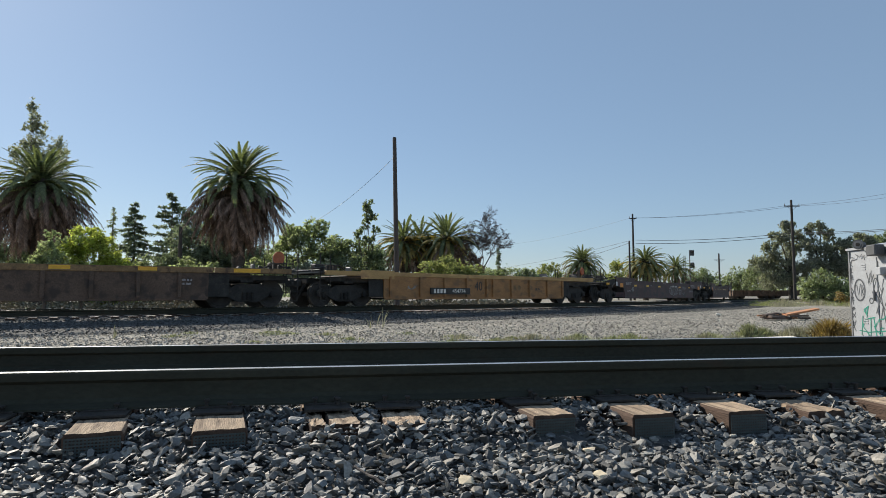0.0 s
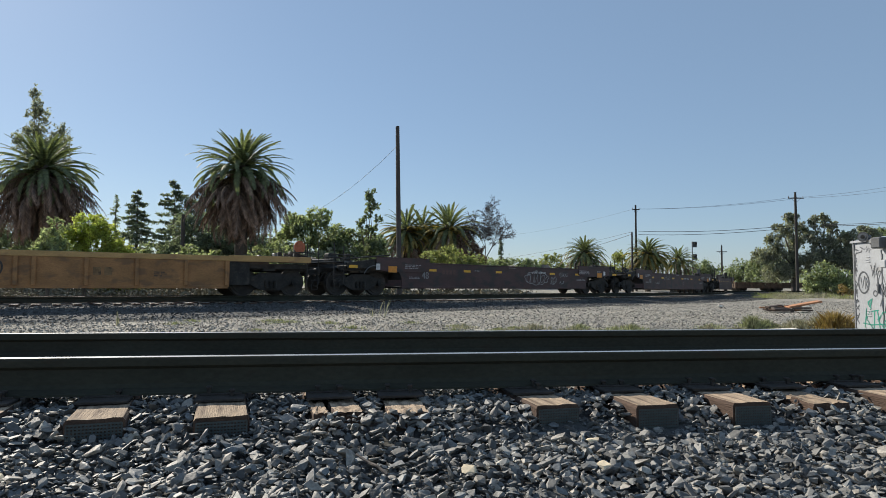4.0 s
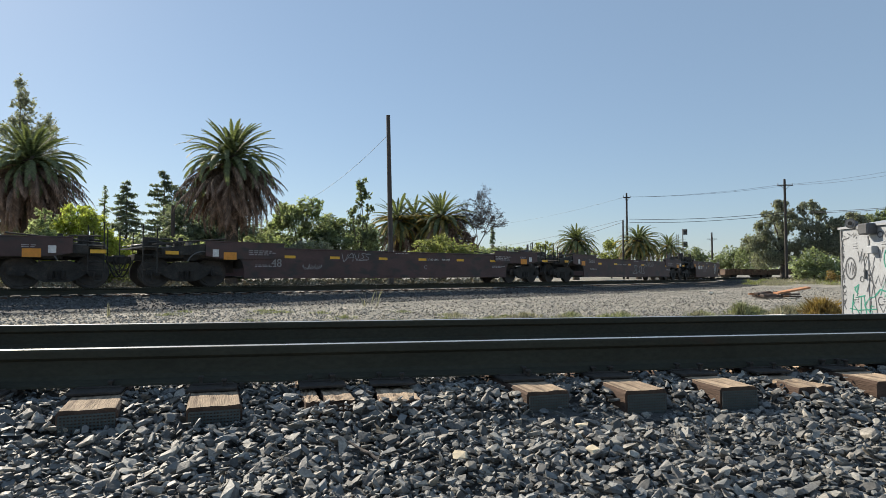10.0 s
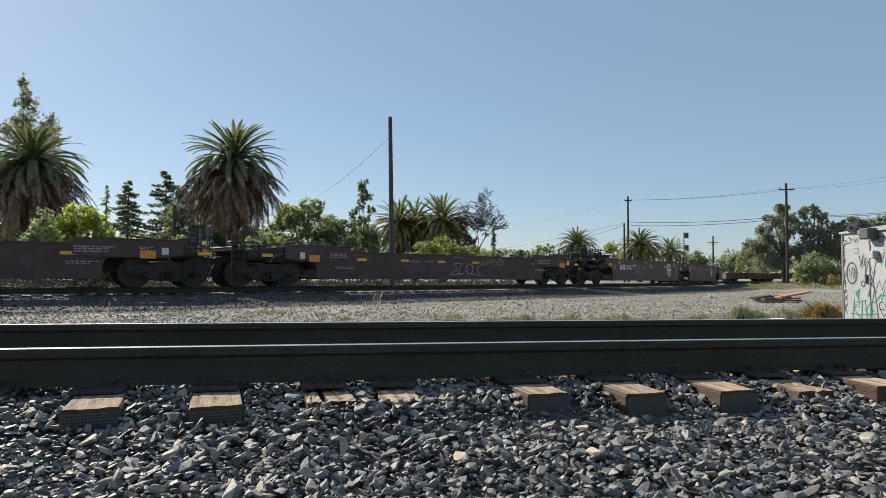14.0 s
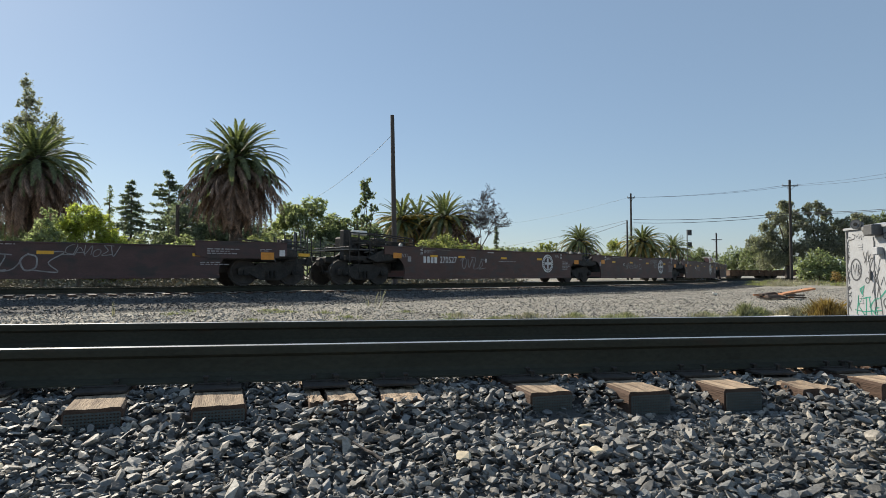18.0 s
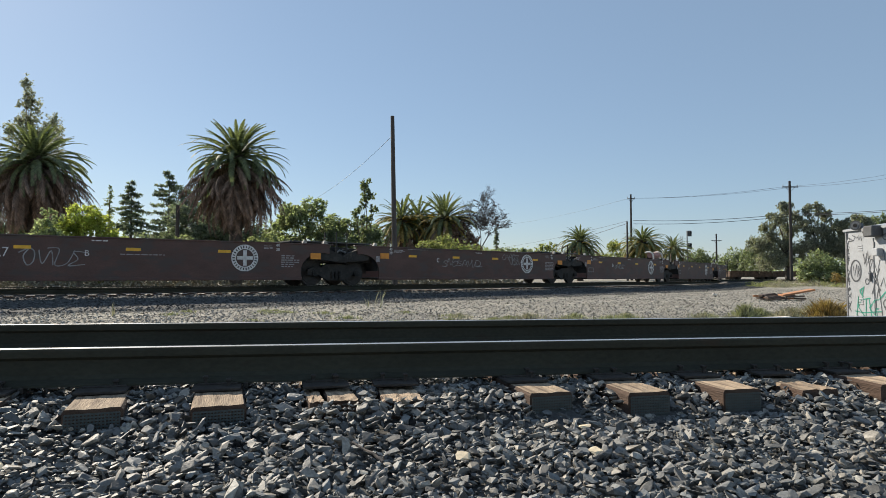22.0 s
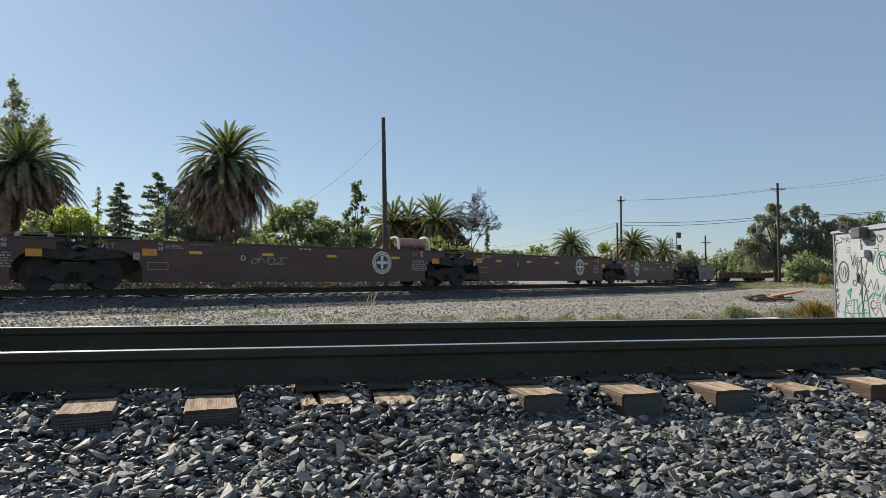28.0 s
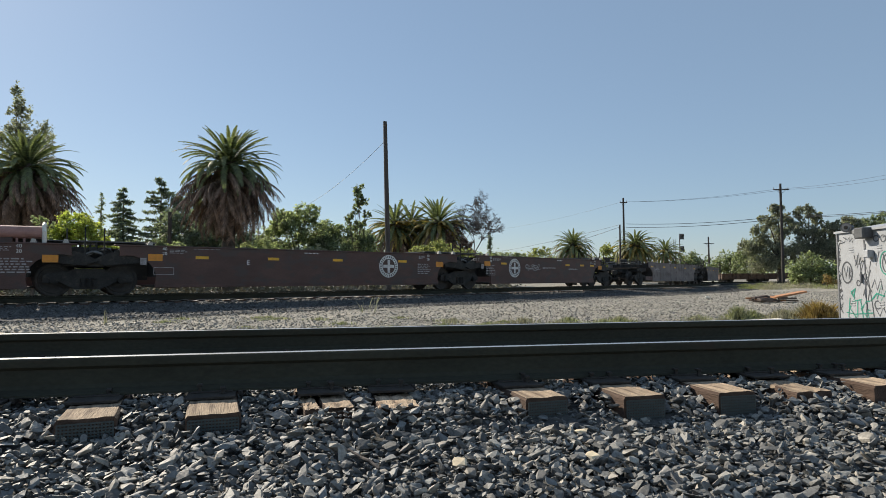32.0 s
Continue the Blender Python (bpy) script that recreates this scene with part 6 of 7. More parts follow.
    broadleaf("tree", -11.40, 50.00, [(-1.3, 6.1, 0.9, 0.8), (0.9, 6.3, 1.1, 0.7), (-0.3, 5.2, 1.5, 1.1), (1.8, 5.0, 1.0, 1.0), (-2.0, 4.4, 1.1, 1.2), (0.2, 3.6, 2.2, 1.4), (-1.4, 3.0, 1.4, 1.2)], 0.22, "leaf_mid", 11000, 26,
              "leafy green tree behind the track")
    broadleaf("tree", -8.17, 52.00, [(-1.4, 4.7, 1.3, 1.0), (0.3, 5.0, 1.3, 0.9), (1.8, 4.2, 1.3, 1.1), (0, 3.2, 2.5, 1.4)], 0.25, "leaf_deep", 7500, 27, "dark green leafy tree behind the track")
    broadleaf("tree", -6.13, 48.00, [(0.0, 7.8, 0.5, 0.6), (0.15, 7.1, 0.5, 0.5), (-0.2, 6.5, 0.4, 0.35), (0.75, 6.1, 0.4, 0.4), (-0.6, 5.7, 0.5, 0.45), (0.2, 5.3, 0.5, 0.5), (0.5, 4.3, 0.7, 0.8), (0.6, 3.2, 0.9, 1.0)], 0.2, "leaf_deep", 3800, 28,
              "slender upright tree with clumped foliage", trunk=0.1, hollow=0.3)
    broadleaf("shrub", -13.22, 46.00, [(0, 3.3, 1.4, 1.1), (-1.2, 2.6, 1.2, 1.1), (1.6, 2.5, 1.2, 1.1)], 0.2, "leaf_mid", 3200, 29, "mid-green shrub behind the track", "shrub", 0.08)
    broadleaf("shrub", -9.06, 42.00, [(0, 2.5, 1.1, 0.9), (1.1, 2.2, 0.9, 0.9), (-1, 2.0, 0.9, 0.9)], 0.17, "leaf_gray", 2800, 30, "gray-green feathery shrub behind the track", "shrub", 0.07)
    broadleaf("shrub", -0.38, 52.00, [(-1.0, 3.2, 1.0, 0.8), (0.5, 3.5, 1.1, 0.8), (1.7, 3.0, 0.9, 0.8), (0.2, 2.2, 1.9, 1.1), (2.8, 2.6, 0.9, 0.8)], 0.2, "leaf_yellow", 5200, 31, "yellowish-green leafy shrub beside the palms", "shrub", 0.08)
    bare_tree(3.56, 60.00, 9.73, 6.6, 0.8, 21, "leafless gray tree beside the palms")
    broadleaf("dead_shrub", 1.71, 58.00, [(0, 4.6, 1.0, 1.4), (0.9, 3.4, 1.1, 1.2)], 0.24, "frond_dead", 1500, 33, "brown dead vine over a dry tree", "dead shrub", 0.06)
    broadleaf("shrub", 7.74, 72.00, [(0, 3.2, 1.6, 1.0), (2.2, 2.8, 1.5, 0.9), (-2.0, 2.7, 1.4, 1.0)], 0.28, "leaf_deep", 3000, 34, "dark green shrub beyond the track", "shrub", 0.08)
    broadleaf("tree", 18.50, 110.00, [(0, 4.2, 2.4, 1.9), (-2.2, 3.0, 2.0, 1.8), (2.4, 3.0, 2.0, 1.6)], 0.4, "leaf_yellow", 3200, 35, "pale green rounded tree in the distance")
    broadleaf("shrub", 25.22, 90.00, [(0, 3.8, 1.8, 1.5), (-1.8, 2.8, 1.6, 1.5), (1.6, 2.8, 1.5, 1.4)], 0.3, "leaf_yellow", 3200, 36, "pale green shrub beside the palms", "shrub", 0.1)
    broadleaf("tree", 53.62, 130.00, [(0, 4.6, 2.6, 2.0), (2.6, 3.4, 2.2, 2.0), (-2.4, 3.0, 2.0, 1.8)], 0.45, "leaf_deep", 2600, 37, "dark green tree in the distance")
    # trees by the far crossing
    broadleaf("tree", 50.31, 105.00, [(0, 3.4, 2.2, 2.0), (-2.4, 2.4, 1.9, 1.7), (2.2, 2.6, 2.0, 1.8)], 0.36, "leaf_deep", 4200, 41, "dark green tree at the edge of the yard")
    broadleaf("tree", 50.57, 98.00, [(0, 4.0, 2.2, 2.2), (-2.0, 3.0, 1.9, 1.9), (2.0, 3.2, 2.0, 2.2)], 0.30, "leaf_deep", 4600, 42, "green tree at the edge of the yard")
    broadleaf("eucalyptus_tree", 47.00, 84.00, [(-0.3, 9.8, 1.1, 0.9), (1.3, 8.6, 1.0, 1.1), (-1.6, 8.4, 1.1, 1.0), (-2.6, 6.6, 1.2, 1.3), (0.3, 6.8, 1.4, 1.2), (-3.8, 4.6, 1.4, 1.4), (-1.2, 4.8, 1.6, 1.4), (-2.4, 2.8, 2.0, 1.5), (0.6, 3.4, 1.5, 1.5)], 0.19, "leaf_gray", 17000, 43,
              "tall gray-green eucalyptus with drooping foliage", droop=0.8, stretch=1.5, hollow=0.3, trunk=0.3, bark="gray_bark")
    broadleaf("eucalyptus_tree", 50.10, 82.00, [(-1.4, 9.4, 0.7, 1.1), (0.1, 9.6, 0.7, 1.0), (1.2, 8.6, 0.8, 0.9), (-1.2, 7.2, 1.2, 1.2), (2.2, 7.0, 1.1, 1.0), (0.5, 6.4, 1.2, 1.1), (2.8, 5.2, 1.2, 1.2), (-1.6, 4.8, 1.5, 1.4), (0.8, 4.0, 1.7, 1.5)], 0.19, "leaf_gray", 16000, 44,
              "tall gray-green eucalyptus with drooping foliage", droop=0.8, stretch=1.5, hollow=0.3, trunk=0.3, bark="gray_bark")
    broadleaf("eucalyptus_tree", 53.59, 80.00, [(0.3, 8.0, 1.2, 0.8), (-1.0, 7.2, 1.1, 0.9), (1.6, 7.4, 1.1, 0.8), (0, 5.6, 1.7, 1.3), (-1.9, 4.4, 1.5, 1.4), (1.6, 4.2, 1.6, 1.5), (-0.4, 2.8, 2.0, 1.5)], 0.19, "leaf_gray", 13000, 45,
              "gray-green eucalyptus at the edge of the yard", droop=0.8, stretch=1.5, hollow=0.3, trunk=0.28, bark="gray_bark")
    broadleaf("eucalyptus_tree", 60.74, 84.00, [(0.3, 7.8, 1.8, 1.5), (-1.2, 6.0, 1.8, 1.7), (1.8, 6.2, 1.8, 1.6), (0, 3.6, 2.6, 2.2)], 0.22, "leaf_deep", 11000, 46, "dark eucalyptus at the edge of the yard", droop=0.8, stretch=1.5, hollow=0.3, trunk=0.28, bark="gray_bark")
    broadleaf("shrub", 40.27, 66.00, [(0, 2.2, 1.4, 1.1), (-1.3, 1.6, 1.0, 1.1), (1.5, 1.7, 1.2, 1.0), (0.6, 1.0, 1.8, 0.9), (-0.8, 0.9, 1.3, 0.8), (2.4, 1.0, 1.0, 0.8)], 0.22, "leaf_mid", 6500, 47, "bushy green shrub by the utility pole", "shrub", 0.1)
    broadleaf("shrub", 38.24, 60.00, [(0, 0.6, 0.5, 0.5), (0.5, 0.4, 0.5, 0.4)], 0.12, "leaf_rust", 1100, 48, "rust-brown dry shrub by the yard", "shrub", 0.05)
    # dark trees that close the gaps behind the train
    for k, (x, y, hgt, w, mat) in enumerate(((-35.74, 50.00, 6.2, 2.6, "leaf_deep"), (-26.65, 56.00, 4.6, 2.6, "leaf_deep"), (-18.49, 57.00, 5.6, 3.0, "leaf_dark"),
                                          (-5.64, 66.00, 5.2, 3.2, "leaf_deep"), (-18.30, 52.00, 6.6, 2.9, "leaf_dark"), (-34.55, 52.00, 7.0, 2.6, "leaf_dark"), (4.09, 78.00, 4.4, 3.4, "leaf_mid"), (-25.48, 48.00, 3.6, 2.0, "leaf_yellow"))):
        broadleaf("tree", x, y, [(-w * 0.6, hgt * 0.62, w * 0.55, hgt * 0.3), (0, hgt * 0.75, w * 0.6, hgt * 0.25), (w * 0.65, hgt * 0.6, w * 0.5, hgt * 0.3), (0, hgt * 0.35, w, hgt * 0.3)], 0.26, mat, 5200, 60 + k,
                  "dense leafy tree behind the track" if mat != "leaf_yellow" else "yellowish leafy bush behind the track")
    # far background woods
    rng = np.random.default_rng(9)
    spots = []
    for _ in range(130):
        a = rng.uniform(-0.74, 0.80)
        d = rng.uniform(150, 230)
        hgt = rng.uniform(2.0, 4.5)
        spots.append(np.array((a * d, d, hgt * 0.4)) + rng.normal(size=(110, 3)) * np.array((3.2, 2.5, hgt * 0.42)))
    spots = np.concatenate(spots)
    spots[:, 2] = np.abs(spots[:, 2])
    ob = new("far_woods", leaves_mesh("far_woods", spots, 0.9, M["leaf_deep"], 9))
    tagged(ob, "low dark line of far trees", "woods", kind="stuff")
    # dry low growth along the foot of the trees
    spots = []
    for _ in range(900):
        a = rng.uniform(-0.75, 0.12)
        y = rng.uniform(38, 64)
        spots.append(np.array((a * y, y, 0.12)) + rng.normal(size=(12, 3)) * np.array((0.6, 0.6, 0.14)))
    spots = np.concatenate(spots)
    spots[:, 2] = np.abs(spots[:, 2])
    ob = new("undergrowth", leaves_mesh("undergrowth", spots, 0.22, M["brush"], 19))
    tagged(ob, "dry straw-coloured undergrowth behind the track", "undergrowth", kind="stuff")
    # weeds on the gravel
    rnd = random.Random(4)
    for k in range(40):
        px = rnd.uniform(0.0, 0.52)
        y = rnd.uniform(10.6, 13.2)
        tuft(px * y, y, rnd.uniform(0.07, 0.18), 100 + k, rnd.choice(("grass", "grass", "dry_grass")), "small green weeds growing in gravel", 70, rnd.uniform(0.12, 0.3))
    for k in range(16):
        y = rnd.uniform(11, 15)
        tuft(rnd.uniform(-0.5, 0.05) * y, y, rnd.uniform(0.05, 0.11), 200 + k, "grass", "low green weeds growing in gravel", 40, 0.22)
    tuft(6.46, 13.20, 0.33, 301, "grass", "bright green bushy weed in the gravel", 260, 0.15)
    tuft(6.86, 13.40, 0.24, 302, "grass", "green weed in the gravel", 180, 0.15)
    tuft(7.45, 13.20, 0.26, 303, "dry_grass", "dry straw-coloured weed", 260, 0.3)
    tuft(8.02, 12.90, 0.44, 304, "leaf_rust", "rust-coloured dry bushy weed beside the cabinet", 520, 0.22)
    tuft(8.00, 13.30, 0.36, 306, "dry_grass", "dry straw-coloured weed beside the cabinet", 240, 0.3)
    tuft(-7.15, 13.40, 0.62, 305, "dry_grass", "single pale dry weed stalk", 5, 0.03)
    tuft(-1.97, 17.50, 0.60, 307, "dry_grass", "pale dry weed stalks", 6, 0.12)
    tuft(-1.75, 17.30, 0.66, 308, "dry_grass", "single pale dry weed stalk", 3, 0.02)
    for k in range(40):
        y = rnd.uniform(50, 72)
        tuft(rnd.uniform(0.5, 0.68) * y, y, rnd.uniform(0.25, 0.6), 400 + k, rnd.choice(("dry_grass", "dry_grass", "leaf_yellow")), "rough grass at the edge of the yard", 90, 0.9, "grass_clump", "grass", "rough grass")


build_plants()


# ---- poles, wires, signal ----
def utility_pole(x, y, h, r, label, mat="pole_dark", arms=(), lean=0.0, pins=True):
    root = empty("utility_pole", pose(x, y, float(ground_z(x, y)), 0, lean, 0), label, "utility pole")
    bm = bmesh.new()
    add_rod(bm, (0, 0, -0.2), (0, 0, h), r, r * 0.68, 12)
    part("pole", bm, M[mat], root)
    for z, w in arms:
        arm = part("crossarm", box_bm(-w / 2, w / 2, -0.16, -0.05, z - 0.06, z + 0.06, bevel=0.01), M[mat], root)
        if pins:
            for u in (-0.46, 0.46):
                bm = bmesh.new()
                add_rod(bm, (u * w, -0.1, z + 0.05), (u * w, -0.1, z + 0.28), 0.05, 0.035, 8)
                part("insulator", bm, M["gray_steel"], arm)
        for sgn in (-1, 1):
            bm = bmesh.new()
            add_rod(bm, (sgn * w * 0.3, -0.1, z - 0.05), (0, -0.1, z - 0.55), 0.02, seg=5)
            part("arm_brace", bm, M[mat], arm)
    return root


def cable(a, b, sag, r, label):
    a, b = Vector(a), Vector(b)
    pts = [a.lerp(b, u) - Vector((0, 0, 4 * sag * u * (1 - u))) for u in np.linspace(0, 1, 14)]
    v, f = sweep([(math.cos(k * 1.2566) * r, math.sin(k * 1.2566) * r) for k in range(5)], pts)
    ob = part("cable", mesh_of("cable", v, f, M["wire"]), None)
    return tagged(ob, label, "cable", "overhead cables")


def build_poles():
    utility_pole(-2.79, 36.00, 10.29, 0.165, "tall bare weathered wooden pole behind the track", "pole", lean=-1.1)
    cable((-2.93, 36.00, 9.08), (-12.10, 52.00, 6.62), 0.5, 0.011, "thin guy cable from the wooden pole")
    ha, hb = 11.90, 12.33
    utility_pole(26.02, 85.00, ha, 0.17, "dark wooden utility pole with a small crossarm", arms=((ha - 0.65, 1.0),))
    utility_pole(24.57, 82.00, 7.89, 0.15, "short dark wooden pole beside a taller one")
    utility_pole(42.41, 75.00, hb, 0.19, "dark wooden utility pole with a crossarm", arms=((hb - 0.75, 1.9),))
    hc = 8.61
    utility_pole(53.33, 120.00, hc, 0.20, "distant wooden utility pole with a crossarm", arms=((hc - 1.3, 2.0),), pins=False)
    cable((25.78, 85.00, 11.32), (41.72, 75.00, 11.55), 0.35, 0.014, "thin black overhead cable between utility poles")
    cable((26.56, 85.00, 11.32), (43.31, 75.00, 11.55), 0.35, 0.014, "thin black overhead cable between utility poles")
    cable((41.72, 75.00, 11.55), (47.51, 60.00, 11.37), 0.3, 0.012, "thin black overhead cable between utility poles")
    cable((43.31, 75.00, 11.55), (47.49, 60.00, 10.92), 0.3, 0.012, "thin black overhead cable between utility poles")
    cable((26.36, 85.00, 8.25), (42.47, 75.00, 8.22), 0.35, 0.03, "thick black overhead cable")
    cable((26.36, 85.00, 7.78), (42.47, 75.00, 7.94), 0.35, 0.03, "thick black overhead cable")
    cable((42.47, 75.00, 8.22), (48.96, 62.00, 7.69), 0.2, 0.026, "thick black overhead cable")
    cable((42.47, 75.00, 8.08), (48.96, 62.00, 7.52), 0.2, 0.026, "thick black overhead cable")
    cable((24.67, 82.00, 7.62), (16.80, 150.00, 5.72), 0.6, 0.03, "overhead cable running into the distance")
    cable((24.68, 82.00, 7.92), (13.36, 150.00, 7.10), 0.4, 0.02, "overhead cable running into the distance")
    cable((25.78, 85.00, 11.32), (13.39, 150.00, 12.62), 0.6, 0.012, "thin overhead cable running into the distance")
    # railway signal
    x, y = 36.52, 92.00
    hs = 7.33
    root = empty("railway_signal", pose(x, y, float(ground_z(x, y))), "gray railway signal mast with two lamp heads", "railway signal")
    bm = bmesh.new()
    add_rod(bm, (0, 0, 0), (0, 0, hs), 0.08, seg=10)
    part("mast", bm, M["gray_steel"], root)
    for z in (hs - 0.45, hs - 2.3):
        head = part("signal_head", box_bm(0.0, 0.6, -0.3, -0.1, z - 0.42, z + 0.42, bevel=0.06), M["dark_steel"], root, "dark gray signal head")
        bm = bmesh.new()
        add_rod(bm, (0.33, -0.55, z + 0.16), (0.33, -0.3, z + 0.16), 0.16, seg=14)
        part("visor", bm, M["black"], head)
    bm = bmesh.new()
    add_path(bm, [(-0.65, 0, 0), (-0.65, 0, hs - 0.8)], 0.035, 6)
    add_path(bm, [(-0.95, 0, 0), (-0.95, 0, hs - 0.8)], 0.035, 6)
    for k in range(int((hs - 0.8) / 0.3)):
        add_rod(bm, (-0.95, 0, 0.3 * k + 0.2), (-0.65, 0, 0.3 * k + 0.2), 0.02, seg=5)
    part("ladder", bm, M["gray_steel"], root)
    part("platform", box_bm(-1.0, 0.2, -0.35, 0.35, hs - 3.0, hs - 2.95), M["grating"], root)
    # thin pole stub behind the conifers
    utility_pole(-21.60, 50.00, 6.65, 0.2, "broken-off wooden pole among the trees", "pole")


build_poles()


# ---- signal cabinet ----
def build_cabinet():
    # its long face looks towards -x; origin at the ground under the far edge of that face
    x0, y0 = 7.87, 12.0
    L, D, top = 3.0, 1.9, 1.74
    root = empty("signal_cabinet", pose(x0, y0, 0.0, 0, 0, -1.5), "white steel trackside cabinet covered in graffiti", "signal cabinet")
    part("shell", box_bm(0, D, -L, 0, 0.02, top, bevel=0.015), M["box_paint"], root)
    part("plinth", box_bm(-0.03, D + 0.03, -L - 0.03, 0.03, -0.08, 0.02), M["gray_steel"], root)
    bm = bmesh.new()
    add_prism(bm, [(-0.04, top), (D + 0.04, top), (D + 0.04, top + 0.04), (D / 2, top + 0.2), (-0.04, top + 0.04)], -L - 0.04, 0.04)
    part("roof", bm, M["box_paint"], root, "white pitched steel roof")
    for k, (a, b) in enumerate(((-0.05, -0.80), (-0.83, -1.58), (-1.61, -2.36))):
        door = part("door", box_bm(-0.016, -0.001, b, a, 0.10, top - 0.16, bevel=0.004), M["box_paint"], root, "white steel cabinet door")
        for z in (0.35, 1.35):
            for dz in (0, 0.045, 0.09):
                part("louvre", box_bm(-0.026, -0.015, (a + b) / 2 - 0.08, (a + b) / 2 + 0.05, z + dz, z + dz + 0.024, bevel=0.004), M["box_paint"], door)
        part("handle", box_bm(-0.06, -0.015, b + 0.05, b + 0.075, 0.78, 0.95, bevel=0.006), M["gray_steel"], door, "steel door handle")
        for z in (0.3, 0.85, 1.4):
            part("hinge", box_bm(-0.03, -0.015, a - 0.02, a + 0.01, z, z + 0.1, bevel=0.004), M["gray_steel"], door)
    part("corner_trim", box_bm(-0.022, -0.001, -0.042, 0.004, 0.03, top - 0.02, bevel=0.004), M["gray_steel"], root)
    part("lamp_housing", box_bm(-0.20, -0.002, -1.06, -0.80, top - 0.15, top + 0.05, bevel=0.02), M["dark_steel"], root, "dark gray steel lamp housing")
    part("hood", box_bm(-0.12, -0.002, -0.76, -0.62, top - 0.06, top + 0.03, bevel=0.02), M["gray_steel"], root)
    part("junction_box", box_bm(-0.12, -0.002, -1.06, -0.92, top - 0.50, top - 0.36, bevel=0.012), M["box_paint"], root, "small white junction box")
    bm = bmesh.new()
    add_rod(bm, (0.02, -0.36, top + 0.10), (-0.10, -0.46, top + 0.09), 0.045, 0.085, 18)
    add_rod(bm, (-0.10, -0.46, top + 0.09), (-0.115, -0.47, top + 0.09), 0.094, 0.094, 18)
    add_rod(bm, (0.10, -0.30, top + 0.10), (0.02, -0.36, top + 0.10), 0.045, 0.05, 12)
    add_rod(bm, (0.04, -0.34, top + 0.0), (0.04, -0.34, top + 0.09), 0.025, 0.025, 8)
    horn = part("horn_speaker", bm, M["dark_steel"], root, "dark gray round horn speaker")
    bm = bmesh.new()
    bmesh.ops.create_cone(bm, cap_ends=True, segments=20, radius1=0.07, radius2=0.07, depth=0.004, matrix=Matrix.Translation((-0.118, -0.4725, top + 0.09)) @ Vector((-0.77, -0.64, -0.05)).to_track_quat("Z", "Y").to_matrix().to_4x4())
    part("horn_mouth", bm, M["gray_steel"], horn)
    bm = bmesh.new()
    bmesh.ops.create_cone(bm, cap_ends=True, segments=20, radius1=0.036, radius2=0.036, depth=0.004, matrix=Matrix.Translation((-0.123, -0.4765, top + 0.09)) @ Vector((-0.77, -0.64, -0.05)).to_track_quat("Z", "Y").to_matrix().to_4x4())
    part("horn_throat", bm, M["black"], horn)
    # sprayed tags on the doors, as strokes without words
    def strokes(pts, mat, w=0.019):
        bm = bmesh.new()
        ribbon(bm, pts, w, 0)
        ob = part("graffiti", bm, M[mat], root, "sprayed graffiti stroke", at=pose(-0.018, 0, 0, 0, 0, -90))
        return ob
    # in these strokes x runs along the face from its far edge, z up
    ring = lambda cx, cz, rx, rz, a0=0, a1=6.283, n=18: [(cx + rx * math.cos(a0 + (a1 - a0) * k / n), cz + rz * math.sin(a0 + (a1 - a0) * k / n)) for k in range(n + 1)]
    K, G, R = "spray_black", "spray_green", "spray_red"
    strokes(ring(0.30, 0.98, 0.15, 0.20), K, 0.03)
    strokes([(0.22, 1.08), (0.26, 0.88), (0.33, 1.10)], K)
    strokes([(0.35, 0.86), (0.37, 1.08), (0.42, 1.0), (0.37, 0.96), (0.44, 0.84)], K)
    for z in (0.42, 0.58):
        strokes(ring(0.10, z, 0.05, 0.07, 0.5, 6.0), K)
    strokes([(0.06, 0.25), (0.12, 0.34), (0.07, 0.30), (0.14, 0.2)], K)
    strokes([(0.06, 1.45), (0.08, 1.1)], K)
    strokes([(0.03, 1.2), (0.13, 1.22)], K)
    strokes([(0.05, 1.02), (0.12, 0.95), (0.06, 0.88), (0.10, 0.70)], K)
    strokes([(0.06, 1.62), (0.16, 1.60), (0.09, 1.54), (0.26, 1.56), (0.30, 1.62), (0.22, 1.66)], K)
    strokes([(0.52, 1.30), (0.58, 1.12), (0.66, 1.34), (0.66, 1.12)], K)
    strokes(ring(0.76, 1.06, 0.07, 0.13), K)
    strokes([(0.70, 0.98), (0.98, 0.62)], K)
    strokes([(0.96, 1.02), (0.74, 0.55)], K)
    strokes([(0.78, 0.62), (0.84, 0.38), (0.92, 0.66)], K)
    strokes(ring(0.62, 0.78, 0.05, 0.05), K)
    strokes([(0.40, 0.60), (0.52, 0.68), (0.46, 0.52), (0.41, 0.60)], G, 0.05)
    strokes([(0.30, 0.14), (0.36, 0.50), (0.34, 0.32), (0.50, 0.52), (0.35, 0.30), (0.52, 0.14)], G, 0.022)
    strokes([(0.46, 0.44), (0.70, 0.48)], G, 0.02)
    strokes([(0.58, 0.47), (0.56, 0.14)], G, 0.022)
    strokes([(0.66, 0.46), (0.72, 0.14)], G, 0.022)
    strokes([(0.66, 0.30), (0.82, 0.46), (0.68, 0.28), (0.86, 0.14)], G, 0.022)
    strokes([(0.92, 0.46), (0.80, 0.44), (0.84, 0.30), (0.94, 0.30), (0.84, 0.28), (0.88, 0.14), (0.98, 0.16)], G, 0.022)
    strokes([(0.24, 0.22), (0.50, 0.20), (1.0, 0.25)], G, 0.018)
    strokes([(0.32, 0.14), (0.40, 0.06), (0.52, 0.15), (0.60, 0.07)], K)
    strokes(ring(1.36, 1.14, 0.14, 0.20), G, 0.022)
